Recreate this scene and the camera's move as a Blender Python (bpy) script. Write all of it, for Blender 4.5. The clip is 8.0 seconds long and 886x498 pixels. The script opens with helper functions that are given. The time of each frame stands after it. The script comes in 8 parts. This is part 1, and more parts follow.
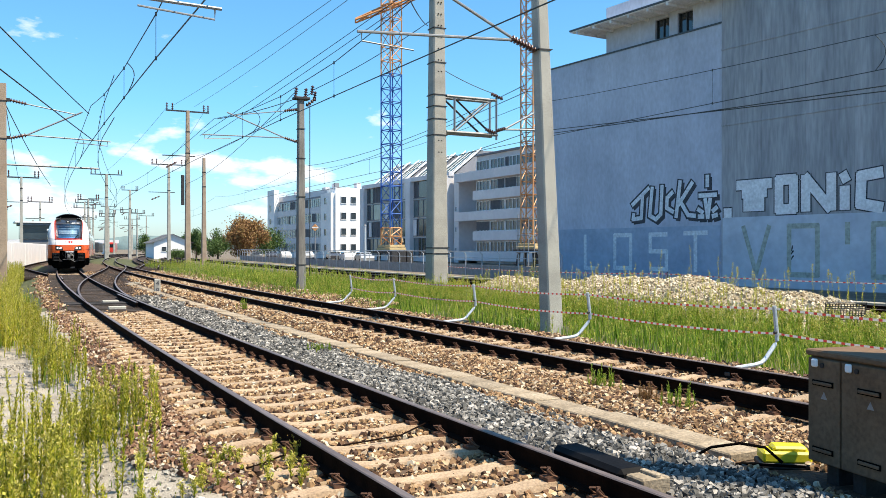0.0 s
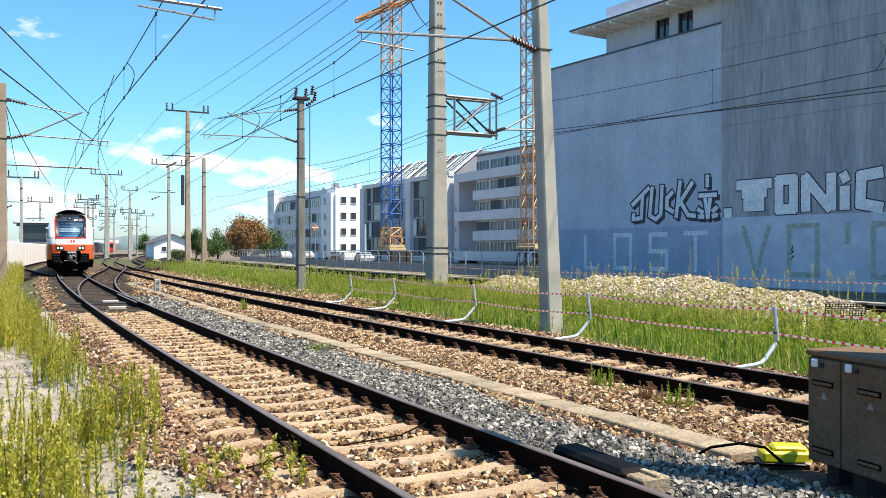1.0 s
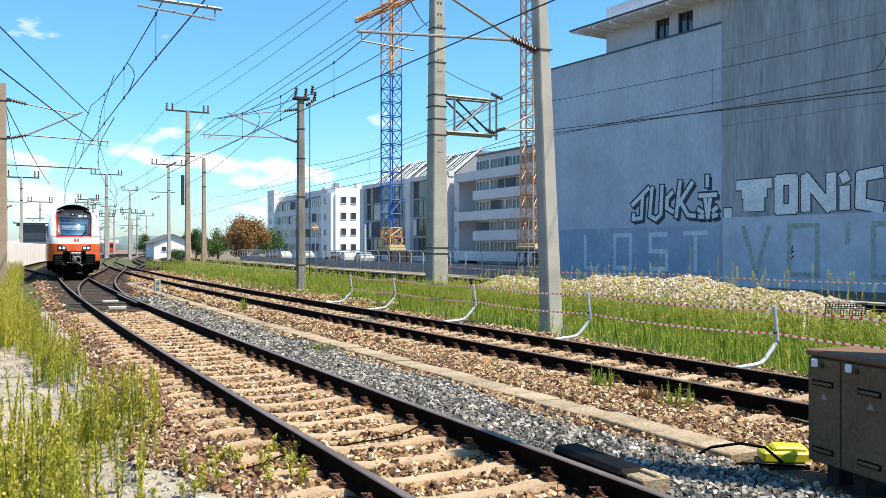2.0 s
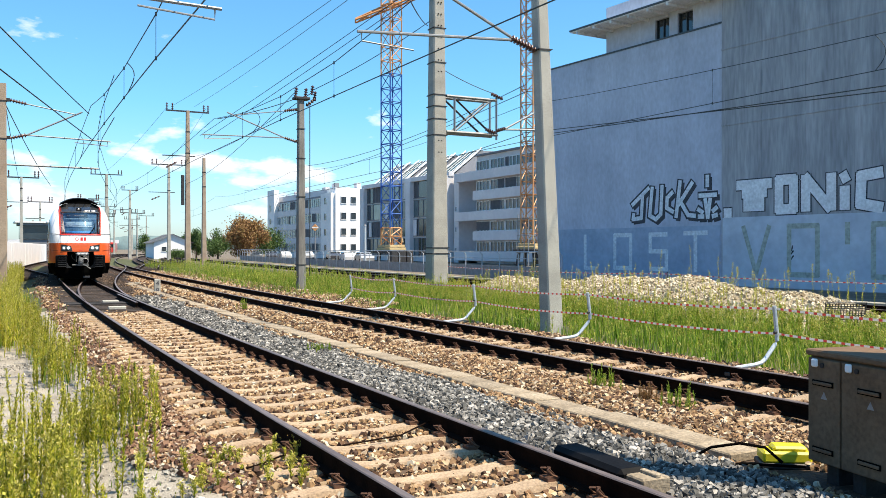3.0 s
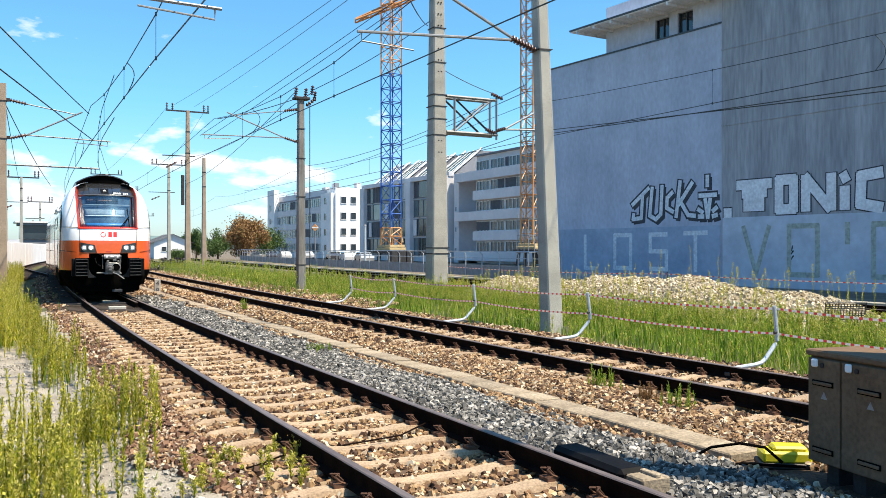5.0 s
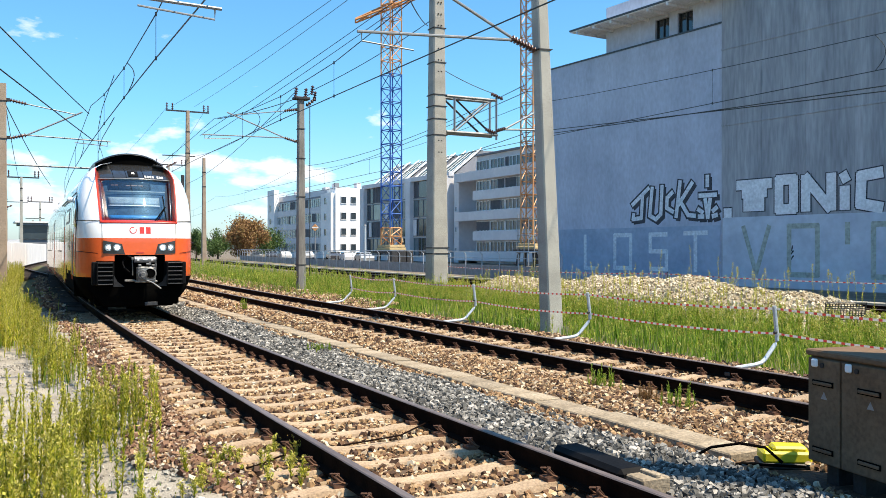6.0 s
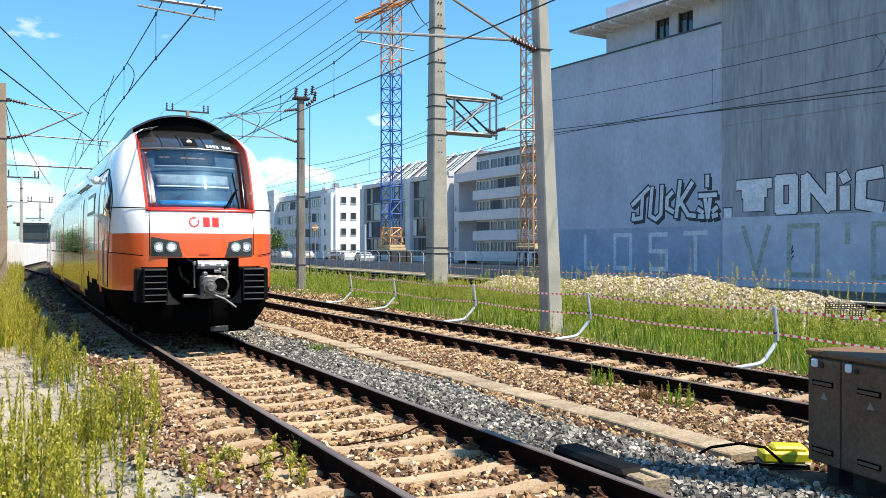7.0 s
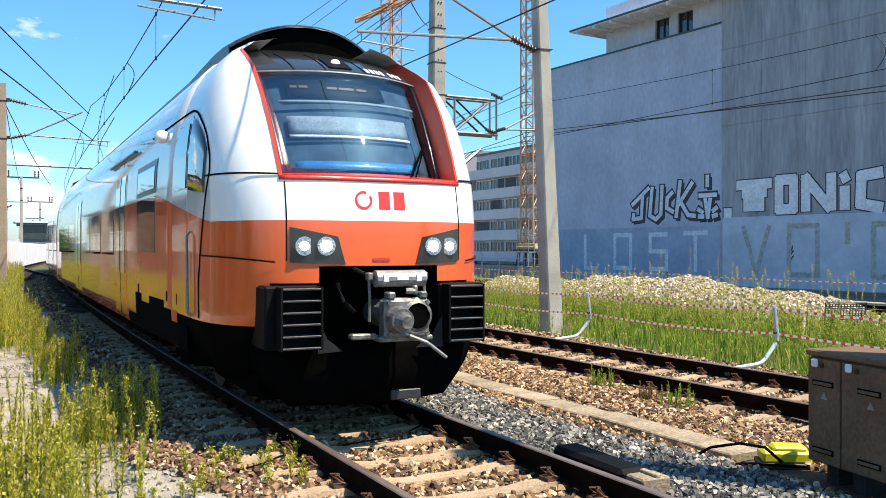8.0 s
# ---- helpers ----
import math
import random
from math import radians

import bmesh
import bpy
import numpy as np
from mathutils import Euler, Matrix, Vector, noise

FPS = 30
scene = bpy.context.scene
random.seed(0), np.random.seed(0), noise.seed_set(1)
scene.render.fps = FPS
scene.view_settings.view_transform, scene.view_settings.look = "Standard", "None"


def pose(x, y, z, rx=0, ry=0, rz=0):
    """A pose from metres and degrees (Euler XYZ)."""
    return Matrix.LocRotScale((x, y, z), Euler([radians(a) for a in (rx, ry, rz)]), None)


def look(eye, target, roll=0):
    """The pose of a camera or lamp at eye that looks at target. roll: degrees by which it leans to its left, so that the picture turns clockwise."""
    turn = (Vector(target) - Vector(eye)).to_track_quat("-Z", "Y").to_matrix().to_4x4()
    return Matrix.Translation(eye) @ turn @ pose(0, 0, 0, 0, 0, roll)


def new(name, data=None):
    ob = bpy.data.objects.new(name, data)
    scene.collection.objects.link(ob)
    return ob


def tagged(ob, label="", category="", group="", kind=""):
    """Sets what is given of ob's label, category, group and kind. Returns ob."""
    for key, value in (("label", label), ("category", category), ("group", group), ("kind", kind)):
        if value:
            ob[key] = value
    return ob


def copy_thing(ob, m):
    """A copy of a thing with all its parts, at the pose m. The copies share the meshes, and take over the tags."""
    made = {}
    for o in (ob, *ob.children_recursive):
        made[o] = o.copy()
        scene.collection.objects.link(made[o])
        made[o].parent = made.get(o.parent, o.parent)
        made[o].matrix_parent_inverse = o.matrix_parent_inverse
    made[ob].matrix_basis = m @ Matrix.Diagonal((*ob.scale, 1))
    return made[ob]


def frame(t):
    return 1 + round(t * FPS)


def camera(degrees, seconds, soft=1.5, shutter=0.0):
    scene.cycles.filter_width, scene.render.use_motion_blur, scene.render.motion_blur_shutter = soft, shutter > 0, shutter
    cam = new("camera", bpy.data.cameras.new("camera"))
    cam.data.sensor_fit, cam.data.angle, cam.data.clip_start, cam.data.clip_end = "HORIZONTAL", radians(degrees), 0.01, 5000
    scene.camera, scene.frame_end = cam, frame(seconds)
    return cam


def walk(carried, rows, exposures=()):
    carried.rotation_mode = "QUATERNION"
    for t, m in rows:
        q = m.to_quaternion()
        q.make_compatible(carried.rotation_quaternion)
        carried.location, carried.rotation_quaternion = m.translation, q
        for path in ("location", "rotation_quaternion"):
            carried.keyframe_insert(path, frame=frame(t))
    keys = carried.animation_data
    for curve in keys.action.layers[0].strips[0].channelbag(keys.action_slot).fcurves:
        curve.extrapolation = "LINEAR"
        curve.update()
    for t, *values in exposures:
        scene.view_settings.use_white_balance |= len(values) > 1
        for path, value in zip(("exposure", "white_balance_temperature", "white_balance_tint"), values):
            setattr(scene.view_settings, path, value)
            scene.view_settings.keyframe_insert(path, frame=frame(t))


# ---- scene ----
cam = camera(54.03, 8.0, soft=0.8)
walk(cam, [(0.0, look((0, 0, 1.63), (0.4713, 0.8820, 1.6292))), (8.0, look((0, 0, 1.63), (0.4713, 0.8820, 1.6292)))],
     exposures=[(0.0, 0.765), (8.0, 0.765)])

# ---- sky, clouds and sun ----
SUN_DIR = Vector((0.33, -0.42, 1.0)).normalized()


def build_world():
    w = bpy.data.worlds.new("world")
    scene.world = w
    w.use_nodes = True
    nt = w.node_tree
    nt.nodes.clear()
    out = nt.nodes.new("ShaderNodeOutputWorld")
    bg = nt.nodes.new("ShaderNodeBackground")
    bg.inputs["Strength"].default_value = 0.0987
    sky = nt.nodes.new("ShaderNodeTexSky")
    sky.sky_type = "NISHITA"
    sky.sun_disc = False
    sky.sun_elevation = math.asin(SUN_DIR.z)
    sky.sun_rotation = math.atan2(SUN_DIR.x, SUN_DIR.y)
    sky.air_density, sky.dust_density, sky.ozone_density = 1.0, 0.7, 2.2
    tc = nt.nodes.new("ShaderNodeTexCoord")
    sep = nt.nodes.new("ShaderNodeSeparateXYZ")
    nt.links.new(tc.outputs["Generated"], sep.inputs[0])
    # fair weather cumulus: noise on a layer seen in perspective, thick towards the horizon
    mp = nt.nodes.new("ShaderNodeMapping")
    mp.inputs["Scale"].default_value = (1, 1, 2.6)
    mp.inputs["Location"].default_value = (3.1, 0.4, 0.15)
    nt.links.new(tc.outputs["Generated"], mp.inputs[0])
    n = nt.nodes.new("ShaderNodeTexNoise")
    n.inputs["Scale"].default_value, n.inputs["Detail"].default_value, n.inputs["Roughness"].default_value = 8.5, 9.0, 0.54
    nt.links.new(mp.outputs[0], n.inputs["Vector"])
    low = nt.nodes.new("ShaderNodeMapRange")
    low.inputs["From Min"].default_value, low.inputs["From Max"].default_value = 0.02, 0.36
    low.inputs["To Min"].default_value, low.inputs["To Max"].default_value = 0.04, -0.19
    nt.links.new(sep.outputs["Z"], low.inputs["Value"])
    add = nt.nodes.new("ShaderNodeMath")
    nt.links.new(n.outputs["Fac"], add.inputs[0])
    nt.links.new(low.outputs[0], add.inputs[1])
    ramp = nt.nodes.new("ShaderNodeValToRGB")
    ramp.color_ramp.elements[0].position, ramp.color_ramp.elements[1].position = 0.56, 0.65
    nt.links.new(add.outputs[0], ramp.inputs[0])
    mix = nt.nodes.new("ShaderNodeMix")
    mix.data_type = "RGBA"
    mix.inputs["B"].default_value = (7.6, 7.8, 8.2, 1)
    nt.links.new(ramp.outputs["Color"], mix.inputs["Factor"])
    tint = nt.nodes.new("ShaderNodeMix")
    tint.data_type, tint.blend_type = "RGBA", "MULTIPLY"
    tint.inputs["Factor"].default_value = 1.0
    # haze pales the blue towards the horizon
    hz = nt.nodes.new("ShaderNodeValToRGB")
    hz.color_ramp.elements[0].position, hz.color_ramp.elements[1].position = 0.0, 0.16
    hz.color_ramp.elements[0].color, hz.color_ramp.elements[1].color = (0.88, 0.99, 1.0, 1), (0.60, 1.03, 1.04, 1)
    cool = nt.nodes.new("ShaderNodeMix")
    cool.data_type, cool.blend_type = "RGBA", "MULTIPLY"
    cool.inputs["Factor"].default_value = 1.0
    cool.inputs["B"].default_value = (1.07, 1.12, 1.30, 1)
    nt.links.new(sep.outputs["Z"], hz.inputs[0])
    nt.links.new(hz.outputs["Color"], cool.inputs["A"])
    nt.links.new(cool.outputs["Result"], tint.inputs["B"])
    nt.links.new(sky.outputs[0], tint.inputs["A"])
    nt.links.new(tint.outputs["Result"], mix.inputs["A"])
    nt.links.new(mix.outputs["Result"], bg.inputs["Color"])
    nt.links.new(bg.outputs[0], out.inputs["Surface"])


build_world()
sun = new("sun", bpy.data.lights.new("sun", "SUN"))
sun.data.energy, sun.data.angle, sun.data.color = 5.6, radians(0.55), (1.0, 0.87, 0.68)
sun.matrix_world = look((0, 0, 60), Vector((0, 0, 60)) - SUN_DIR)


# ---- materials ----
def mat(name, c1, c2, scale=3.0, rough=0.75, metal=0.0, bump=0.15, fine=40.0, spread=0.0, coat=0.0, grime=0.25, rrough=0.1, stretch=(1, 1, 1), spec=0.5):
    """A surface of two tones: broad patches, fine grain with relief, and a tone that differs from piece to piece (spread)."""
    m = bpy.data.materials.new(name)
    m.use_nodes = True
    nt = m.node_tree
    b = nt.nodes["Principled BSDF"]
    L = nt.links.new
    tc = nt.nodes.new("ShaderNodeTexCoord")
    mp = nt.nodes.new("ShaderNodeMapping")
    mp.inputs["Scale"].default_value = stretch
    L(tc.outputs["Object"], mp.inputs[0])
    n1 = nt.nodes.new("ShaderNodeTexNoise")
    n1.inputs["Scale"].default_value, n1.inputs["Detail"].default_value = scale, 5
    n2 = nt.nodes.new("ShaderNodeTexNoise")
    n2.inputs["Scale"].default_value, n2.inputs["Detail"].default_value = fine, 4
    L(mp.outputs[0], n1.inputs["Vector"])
    L(mp.outputs[0], n2.inputs["Vector"])
    r = nt.nodes.new("ShaderNodeValToRGB")
    r.color_ramp.elements[0].position, r.color_ramp.elements[1].position = 0.32, 0.68
    r.color_ramp.elements[0].color, r.color_ramp.elements[1].color = (*c1, 1), (*c2, 1)
    L(n1.outputs["Fac"], r.inputs[0])
    mr = nt.nodes.new("ShaderNodeMapRange")
    mr.inputs["From Min"].default_value, mr.inputs["From Max"].default_value = 0.3, 0.7
    mr.inputs["To Min"].default_value, mr.inputs["To Max"].default_value = 1 - grime, 1 + grime * 0.6
    L(n2.outputs["Fac"], mr.inputs["Value"])
    mul = nt.nodes.new("ShaderNodeMix")
    mul.data_type, mul.blend_type = "RGBA", "MULTIPLY"
    mul.inputs["Factor"].default_value = 1.0
    L(r.outputs["Color"], mul.inputs["A"])
    L(mr.outputs[0], mul.inputs["B"])
    col = mul.outputs["Result"]
    if spread:
        oi = nt.nodes.new("ShaderNodeObjectInfo")
        ge = nt.nodes.new("ShaderNodeNewGeometry")
        ad = nt.nodes.new("ShaderNodeMath")
        fr = nt.nodes.new("ShaderNodeMath")
        fr.operation = "FRACT"
        L(oi.outputs["Random"], ad.inputs[0])
        L(ge.outputs["Random Per Island"], ad.inputs[1])
        L(ad.outputs[0], fr.inputs[0])
        m2 = nt.nodes.new("ShaderNodeMapRange")
        m2.inputs["To Min"].default_value, m2.inputs["To Max"].default_value = 1 - spread, 1 + spread
        L(fr.outputs[0], m2.inputs["Value"])
        mu = nt.nodes.new("ShaderNodeMix")
        mu.data_type, mu.blend_type = "RGBA", "MULTIPLY"
        mu.inputs["Factor"].default_value = 1.0
        L(col, mu.inputs["A"])
        L(m2.outputs[0], mu.inputs["B"])
        col = mu.outputs["Result"]
    L(col, b.inputs["Base Color"])
    rr = nt.nodes.new("ShaderNodeMapRange")
    rr.inputs["To Min"].default_value, rr.inputs["To Max"].default_value = max(0.02, rough - rrough), min(1, rough + rrough)
    L(n2.outputs["Fac"], rr.inputs["Value"])
    L(rr.outputs[0], b.inputs["Roughness"])
    b.inputs["Metallic"].default_value = metal
    b.inputs["Specular IOR Level"].default_value = spec
    b.inputs["Coat Weight"].default_value = coat
    b.inputs["Coat Roughness"].default_value = 0.04
    if bump:
        bp = nt.nodes.new("ShaderNodeBump")
        bp.inputs["Strength"].default_value, bp.inputs["Distance"].default_value = bump, 0.02
        L(n2.outputs["Fac"], bp.inputs["Height"])
        L(bp.outputs[0], b.inputs["Normal"])
    return m


def palette_mat(name, stops, rough=0.85, translucent=0.0, fine=30.0, grime=0.25):
    """Pieces in one mesh, each with a colour of its own out of a palette."""
    m = bpy.data.materials.new(name)
    m.use_nodes = True
    nt = m.node_tree
    b = nt.nodes["Principled BSDF"]
    L = nt.links.new
    ge = nt.nodes.new("ShaderNodeNewGeometry")
    r = nt.nodes.new("ShaderNodeValToRGB")
    r.color_ramp.interpolation = "LINEAR"
    while len(r.color_ramp.elements) < len(stops):
        r.color_ramp.elements.new(0.5)
    for e, (p, c) in zip(r.color_ramp.elements, stops):
        e.position, e.color = p, (*c, 1)
    L(ge.outputs["Random Per Island"], r.inputs[0])
    tc = nt.nodes.new("ShaderNodeTexCoord")
    n = nt.nodes.new("ShaderNodeTexNoise")
    n.inputs["Scale"].default_value, n.inputs["Detail"].default_value = fine, 3
    L(tc.outputs["Object"], n.inputs["Vector"])
    mr = nt.nodes.new("ShaderNodeMapRange")
    mr.inputs["From Min"].default_value, mr.inputs["From Max"].default_value = 0.3, 0.7
    mr.inputs["To Min"].default_value, mr.inputs["To Max"].default_value = 1 - grime, 1 + grime
    L(n.outputs["Fac"], mr.inputs["Value"])
    mu = nt.nodes.new("ShaderNodeMix")
    mu.data_type, mu.blend_type = "RGBA", "MULTIPLY"
    mu.inputs["Factor"].default_value = 1.0
    L(r.outputs["Color"], mu.inputs["A"])
    L(mr.outputs[0], mu.inputs["B"])
    L(mu.outputs["Result"], b.inputs["Base Color"])
    b.inputs["Roughness"].default_value = rough
    if translucent:
        tr = nt.nodes.new("ShaderNodeBsdfTranslucent")
        L(mu.outputs["Result"], tr.inputs["Color"])
        mx = nt.nodes.new("ShaderNodeMixShader")
        mx.inputs[0].default_value = translucent
        L(b.outputs[0], mx.inputs[1])
        L(tr.outputs[0], mx.inputs[2])
        L(mx.outputs[0], nt.nodes["Material Output"].inputs["Surface"])
    return m


def glow(name, colour, strength):
    m = bpy.data.materials.new(name)
    m.use_nodes = True
    b = m.node_tree.nodes["Principled BSDF"]
    b.inputs["Base Color"].default_value = (*colour, 1)
    b.inputs["Emission Color"].default_value = (*colour, 1)
    b.inputs["Emission Strength"].default_value = strength
    return m


M = dict(
    soil=mat("soil", (0.109, 0.082, 0.054), (0.204, 0.170, 0.122), 1.2, 0.95, bump=0.6, fine=25, grime=0.45),
    # bed kept darker than the stones: shadow of their gaps put into its colour
    bed=mat("ballast_bed", (0.048, 0.029, 0.0177), (0.129, 0.085, 0.054), 1.5, 0.95, bump=1.0, fine=22, grime=0.6),
    grit=mat("pale_grit", (0.231, 0.204, 0.163), (0.381, 0.347, 0.292), 2.0, 0.95, bump=0.5, fine=70, grime=0.4),
    oil=mat("oily_bed", (0.020, 0.0122, 0.0082), (0.058, 0.034, 0.023), 1.5, 0.95, bump=1.0, fine=22, grime=0.5),
    turf=mat("turf", (0.041, 0.051, 0.0136), (0.102, 0.102, 0.034), 0.8, 0.95, bump=0.6, fine=18, grime=0.5),
    # rust-brown taken down to near black, the rail faces' shade in the colour
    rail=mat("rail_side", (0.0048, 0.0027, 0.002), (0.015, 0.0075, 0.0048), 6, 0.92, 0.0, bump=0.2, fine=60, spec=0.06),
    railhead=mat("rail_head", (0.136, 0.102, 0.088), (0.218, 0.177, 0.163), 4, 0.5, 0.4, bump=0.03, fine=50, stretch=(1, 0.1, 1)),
    sleeper=mat("concrete_sleeper", (0.286, 0.194, 0.119), (0.422, 0.316, 0.211), 3, 0.92, bump=0.35, fine=50, spread=0.16, grime=0.35),
    timber=mat("dark_timber", (0.024, 0.017, 0.0136), (0.068, 0.048, 0.034), 3, 0.85, bump=0.4, fine=30, spread=0.3, stretch=(0.3, 3, 1)),
    concrete=mat("weathered_concrete", (0.299, 0.289, 0.258), (0.408, 0.394, 0.354), 1.5, 0.9, bump=0.25, fine=45, spread=0.06),
    trough=mat("trough_concrete", (0.231, 0.180, 0.119), (0.354, 0.292, 0.211), 2.5, 0.92, bump=0.4, fine=35, spread=0.16, grime=0.45),
    steel=mat("dark_steel", (0.026, 0.025, 0.026), (0.060, 0.056, 0.056), 5, 0.55, 0.4, bump=0.1),
    galv=mat("galvanised_steel", (0.195, 0.203, 0.210), (0.285, 0.292, 0.300), 4, 0.55, 0.3, bump=0.05),
    wire=mat("dark_wire", (0.03, 0.04, 0.045), (0.06, 0.07, 0.075), 5, 0.5, 0.6, bump=0),
    insul=mat("brown_insulator", (0.06, 0.022, 0.015), (0.11, 0.045, 0.03), 5, 0.3, 0, bump=0),
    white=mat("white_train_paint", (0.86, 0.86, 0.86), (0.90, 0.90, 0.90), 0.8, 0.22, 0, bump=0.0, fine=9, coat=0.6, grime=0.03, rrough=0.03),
    red=mat("orange_red_train_paint", (0.689, 0.103, 0.020), (0.718, 0.118, 0.026), 0.8, 0.25, 0, bump=0.0, fine=9, coat=0.6, grime=0.05, rrough=0.03),
    trim=mat("red_trim", (0.530, 0.031, 0.017), (0.571, 0.037, 0.020), 1, 0.3, 0, bump=0, coat=0.5, grime=0.05),
    # the nose's white again, darker: the flank's shade is put into the colour
    side=mat("glossy_white_shaded_side", (0.66, 0.67, 0.69), (0.72, 0.73, 0.75), 0.5, 0.06, 0, bump=0.0, fine=3, coat=0.15, grime=0.05, rrough=0.02),
    black=mat("black_plastic", (0.004, 0.004, 0.0045), (0.008, 0.008, 0.009), 4, 0.6, 0, bump=0.05, spec=0.08),
    # real rubber, and near-black stand-in for deep shade under and inside the train
    rubber=mat("black_rubber_and_shade", (0.0015, 0.0015, 0.0015), (0.003, 0.003, 0.003), 4, 0.95, 0, bump=0.1, spec=0.02),
    roofgrey=mat("dark_roof", (0.022, 0.025, 0.030), (0.045, 0.049, 0.056), 2, 0.4, 0, bump=0.05, coat=0.2),
    mask=mat("black_mask", (0.022, 0.024, 0.027), (0.030, 0.032, 0.036), 1, 0.18, 0, bump=0, coat=0.4, grime=0.05, rrough=0.02),
    iron=mat("cast_coupler", (0.188, 0.180, 0.173), (0.315, 0.307, 0.292), 9, 0.45, 0.6, bump=0.15),
    sideglass=mat("dark_tinted_glass", (0.012, 0.015, 0.018), (0.02, 0.024, 0.028), 1, 0.03, 0, bump=0, coat=1.0, grime=0.05, rrough=0.01),
    # the nose's orange-red again, its tone raised for the shaded flank
    sidered=mat("glossy_orange_red_shaded_side", (0.82, 0.145, 0.055), (0.88, 0.165, 0.065), 0.8, 0.06, 0, bump=0, fine=5, coat=0.15, grime=0.06, rrough=0.02),
)


# ---- building helpers ----
def part(name, bm, material, parent=None, label="", smooth=False):
    me = bpy.data.meshes.new(name)
    bm.to_mesh(me)
    bm.free()
    if smooth:
        for p in me.polygons:
            p.use_smooth = True
    for m in material if isinstance(material, (list, tuple)) else [material]:
        me.materials.append(m)
    ob = new(name, me)
    if parent is not None:
        ob.parent = parent
    return tagged(ob, label)


def sharepart(name, me, parent, m=None):
    ob = new(name, me)
    ob.parent = parent
    if m is not None:
        ob.matrix_basis = m
    return ob


def thing(name, label, category, group="", kind="", m=None):
    ob = new(name)
    if m is not None:
        ob.matrix_basis = m
    return tagged(ob, label, category, group, kind)


def box(bm, c, size, rz=0.0, bevel=0.0, m=None, mi=0):
    """A box with its centre c; rz in degrees."""
    r = bmesh.ops.create_cube(bm, size=1.0)
    mt = Matrix.LocRotScale(c, Euler((0, 0, radians(rz))), size)
    if m is not None:
        mt = m @ mt
    bmesh.ops.transform(bm, matrix=mt, verts=r["verts"])
    fs = {f for v in r["verts"] for f in v.link_faces}
    for f in fs:
        f.material_index = mi
    if bevel:
        es = list({e for v in r["verts"] for e in v.link_edges})
        bmesh.ops.bevel(bm, geom=es, offset=bevel, segments=1, affect="EDGES")
    return bm


def bar(bm, a, b, r=0.02, n=6, r2=None, mi=0):
    """A round bar from a to b."""
    a, b = Vector(a), Vector(b)
    d = b - a
    if d.length < 1e-6:
        return bm
    q = bmesh.ops.create_cone(bm, cap_ends=True, segments=n, radius1=r, radius2=r if r2 is None else r2, depth=d.length)
    mt = Matrix.Translation((a + b) / 2) @ d.to_track_quat("Z", "Y").to_matrix().to_4x4()
    bmesh.ops.transform(bm, matrix=mt, verts=q["verts"])
    if mi:
        for f in {f for v in q["verts"] for f in v.link_faces}:
            f.material_index = mi
    return bm


def strut(bm, a, b, w=0.08):
    """A square bar from a to b."""
    return bar(bm, a, b, w * 0.7071, 4)


def quad_mesh(name, verts, faces, material, parent=None, label="", smooth=False):
    me = bpy.data.meshes.new(name)
    me.from_pydata(verts, [], faces)
    for m in material if isinstance(material, (list, tuple)) else [material]:
        me.materials.append(m)
    if smooth:
        me.polygons.foreach_set("use_smooth", np.ones(len(me.polygons), dtype=bool))
    ob = new(name, me)
    if parent is not None:
        ob.parent = parent
    return tagged(ob, label)


def array_mesh(name, V, Fq, material, smooth=False):
    """A mesh out of numpy arrays: V (n, 3), Fq (m, k)."""
    me = bpy.data.meshes.new(name)
    k = Fq.shape[1]
    me.vertices.add(len(V))
    me.vertices.foreach_set("co", V.astype(np.float32).ravel())
    me.loops.add(Fq.size)
    me.loops.foreach_set("vertex_index", Fq.astype(np.int32).ravel())
    me.polygons.add(len(Fq))
    me.polygons.foreach_set("loop_start", np.arange(0, Fq.size, k, dtype=np.int32))
    me.polygons.foreach_set("use_smooth", np.full(len(Fq), smooth))
    me.update(calc_edges=True)
    me.validate()
    for m in material if isinstance(material, (list, tuple)) else [material]:
        me.materials.append(m)
    return new(name, me)


def wire(bm, pts, r=0.008, n=4):
    """One tube through all the points."""
    pts = [Vector(p) for p in pts]
    rings = []
    for i, p in enumerate(pts):
        d = (pts[min(i + 1, len(pts) - 1)] - pts[max(i - 1, 0)]).normalized()
        u = d.cross(Vector((0, 0, 1)) if abs(d.z) < 0.95 else Vector((1, 0, 0))).normalized()
        v = d.cross(u)
        rings.append([bm.verts.new(p + (u * math.cos(math.tau * k / n) + v * math.sin(math.tau * k / n)) * r) for k in range(n)])
    for s, t in zip(rings, rings[1:]):
        for k in range(n):
            bm.faces.new((s[k], s[(k + 1) % n], t[(k + 1) % n], t[k]))
    bm.faces.new(rings[0])
    bm.faces.new(rings[-1][::-1])
    bmesh.ops.recalc_face_normals(bm, faces=bm.faces)
    return bm


def sag(a, b, drop=0.0, n=8):
    a, b = Vector(a), Vector(b)
    return [a.lerp(b, i / n) - Vector((0, 0, drop * 4 * (i / n) * (1 - i / n))) for i in range(n + 1)]


# ---- the lines of the tracks in plan: x over y ----
def line_1(y):
    return 3.24 + 0.00056 * (y - 1.6) ** 2


def line_2(y):
    return 8.42 + 0.00056 * (y - 12.0) ** 2


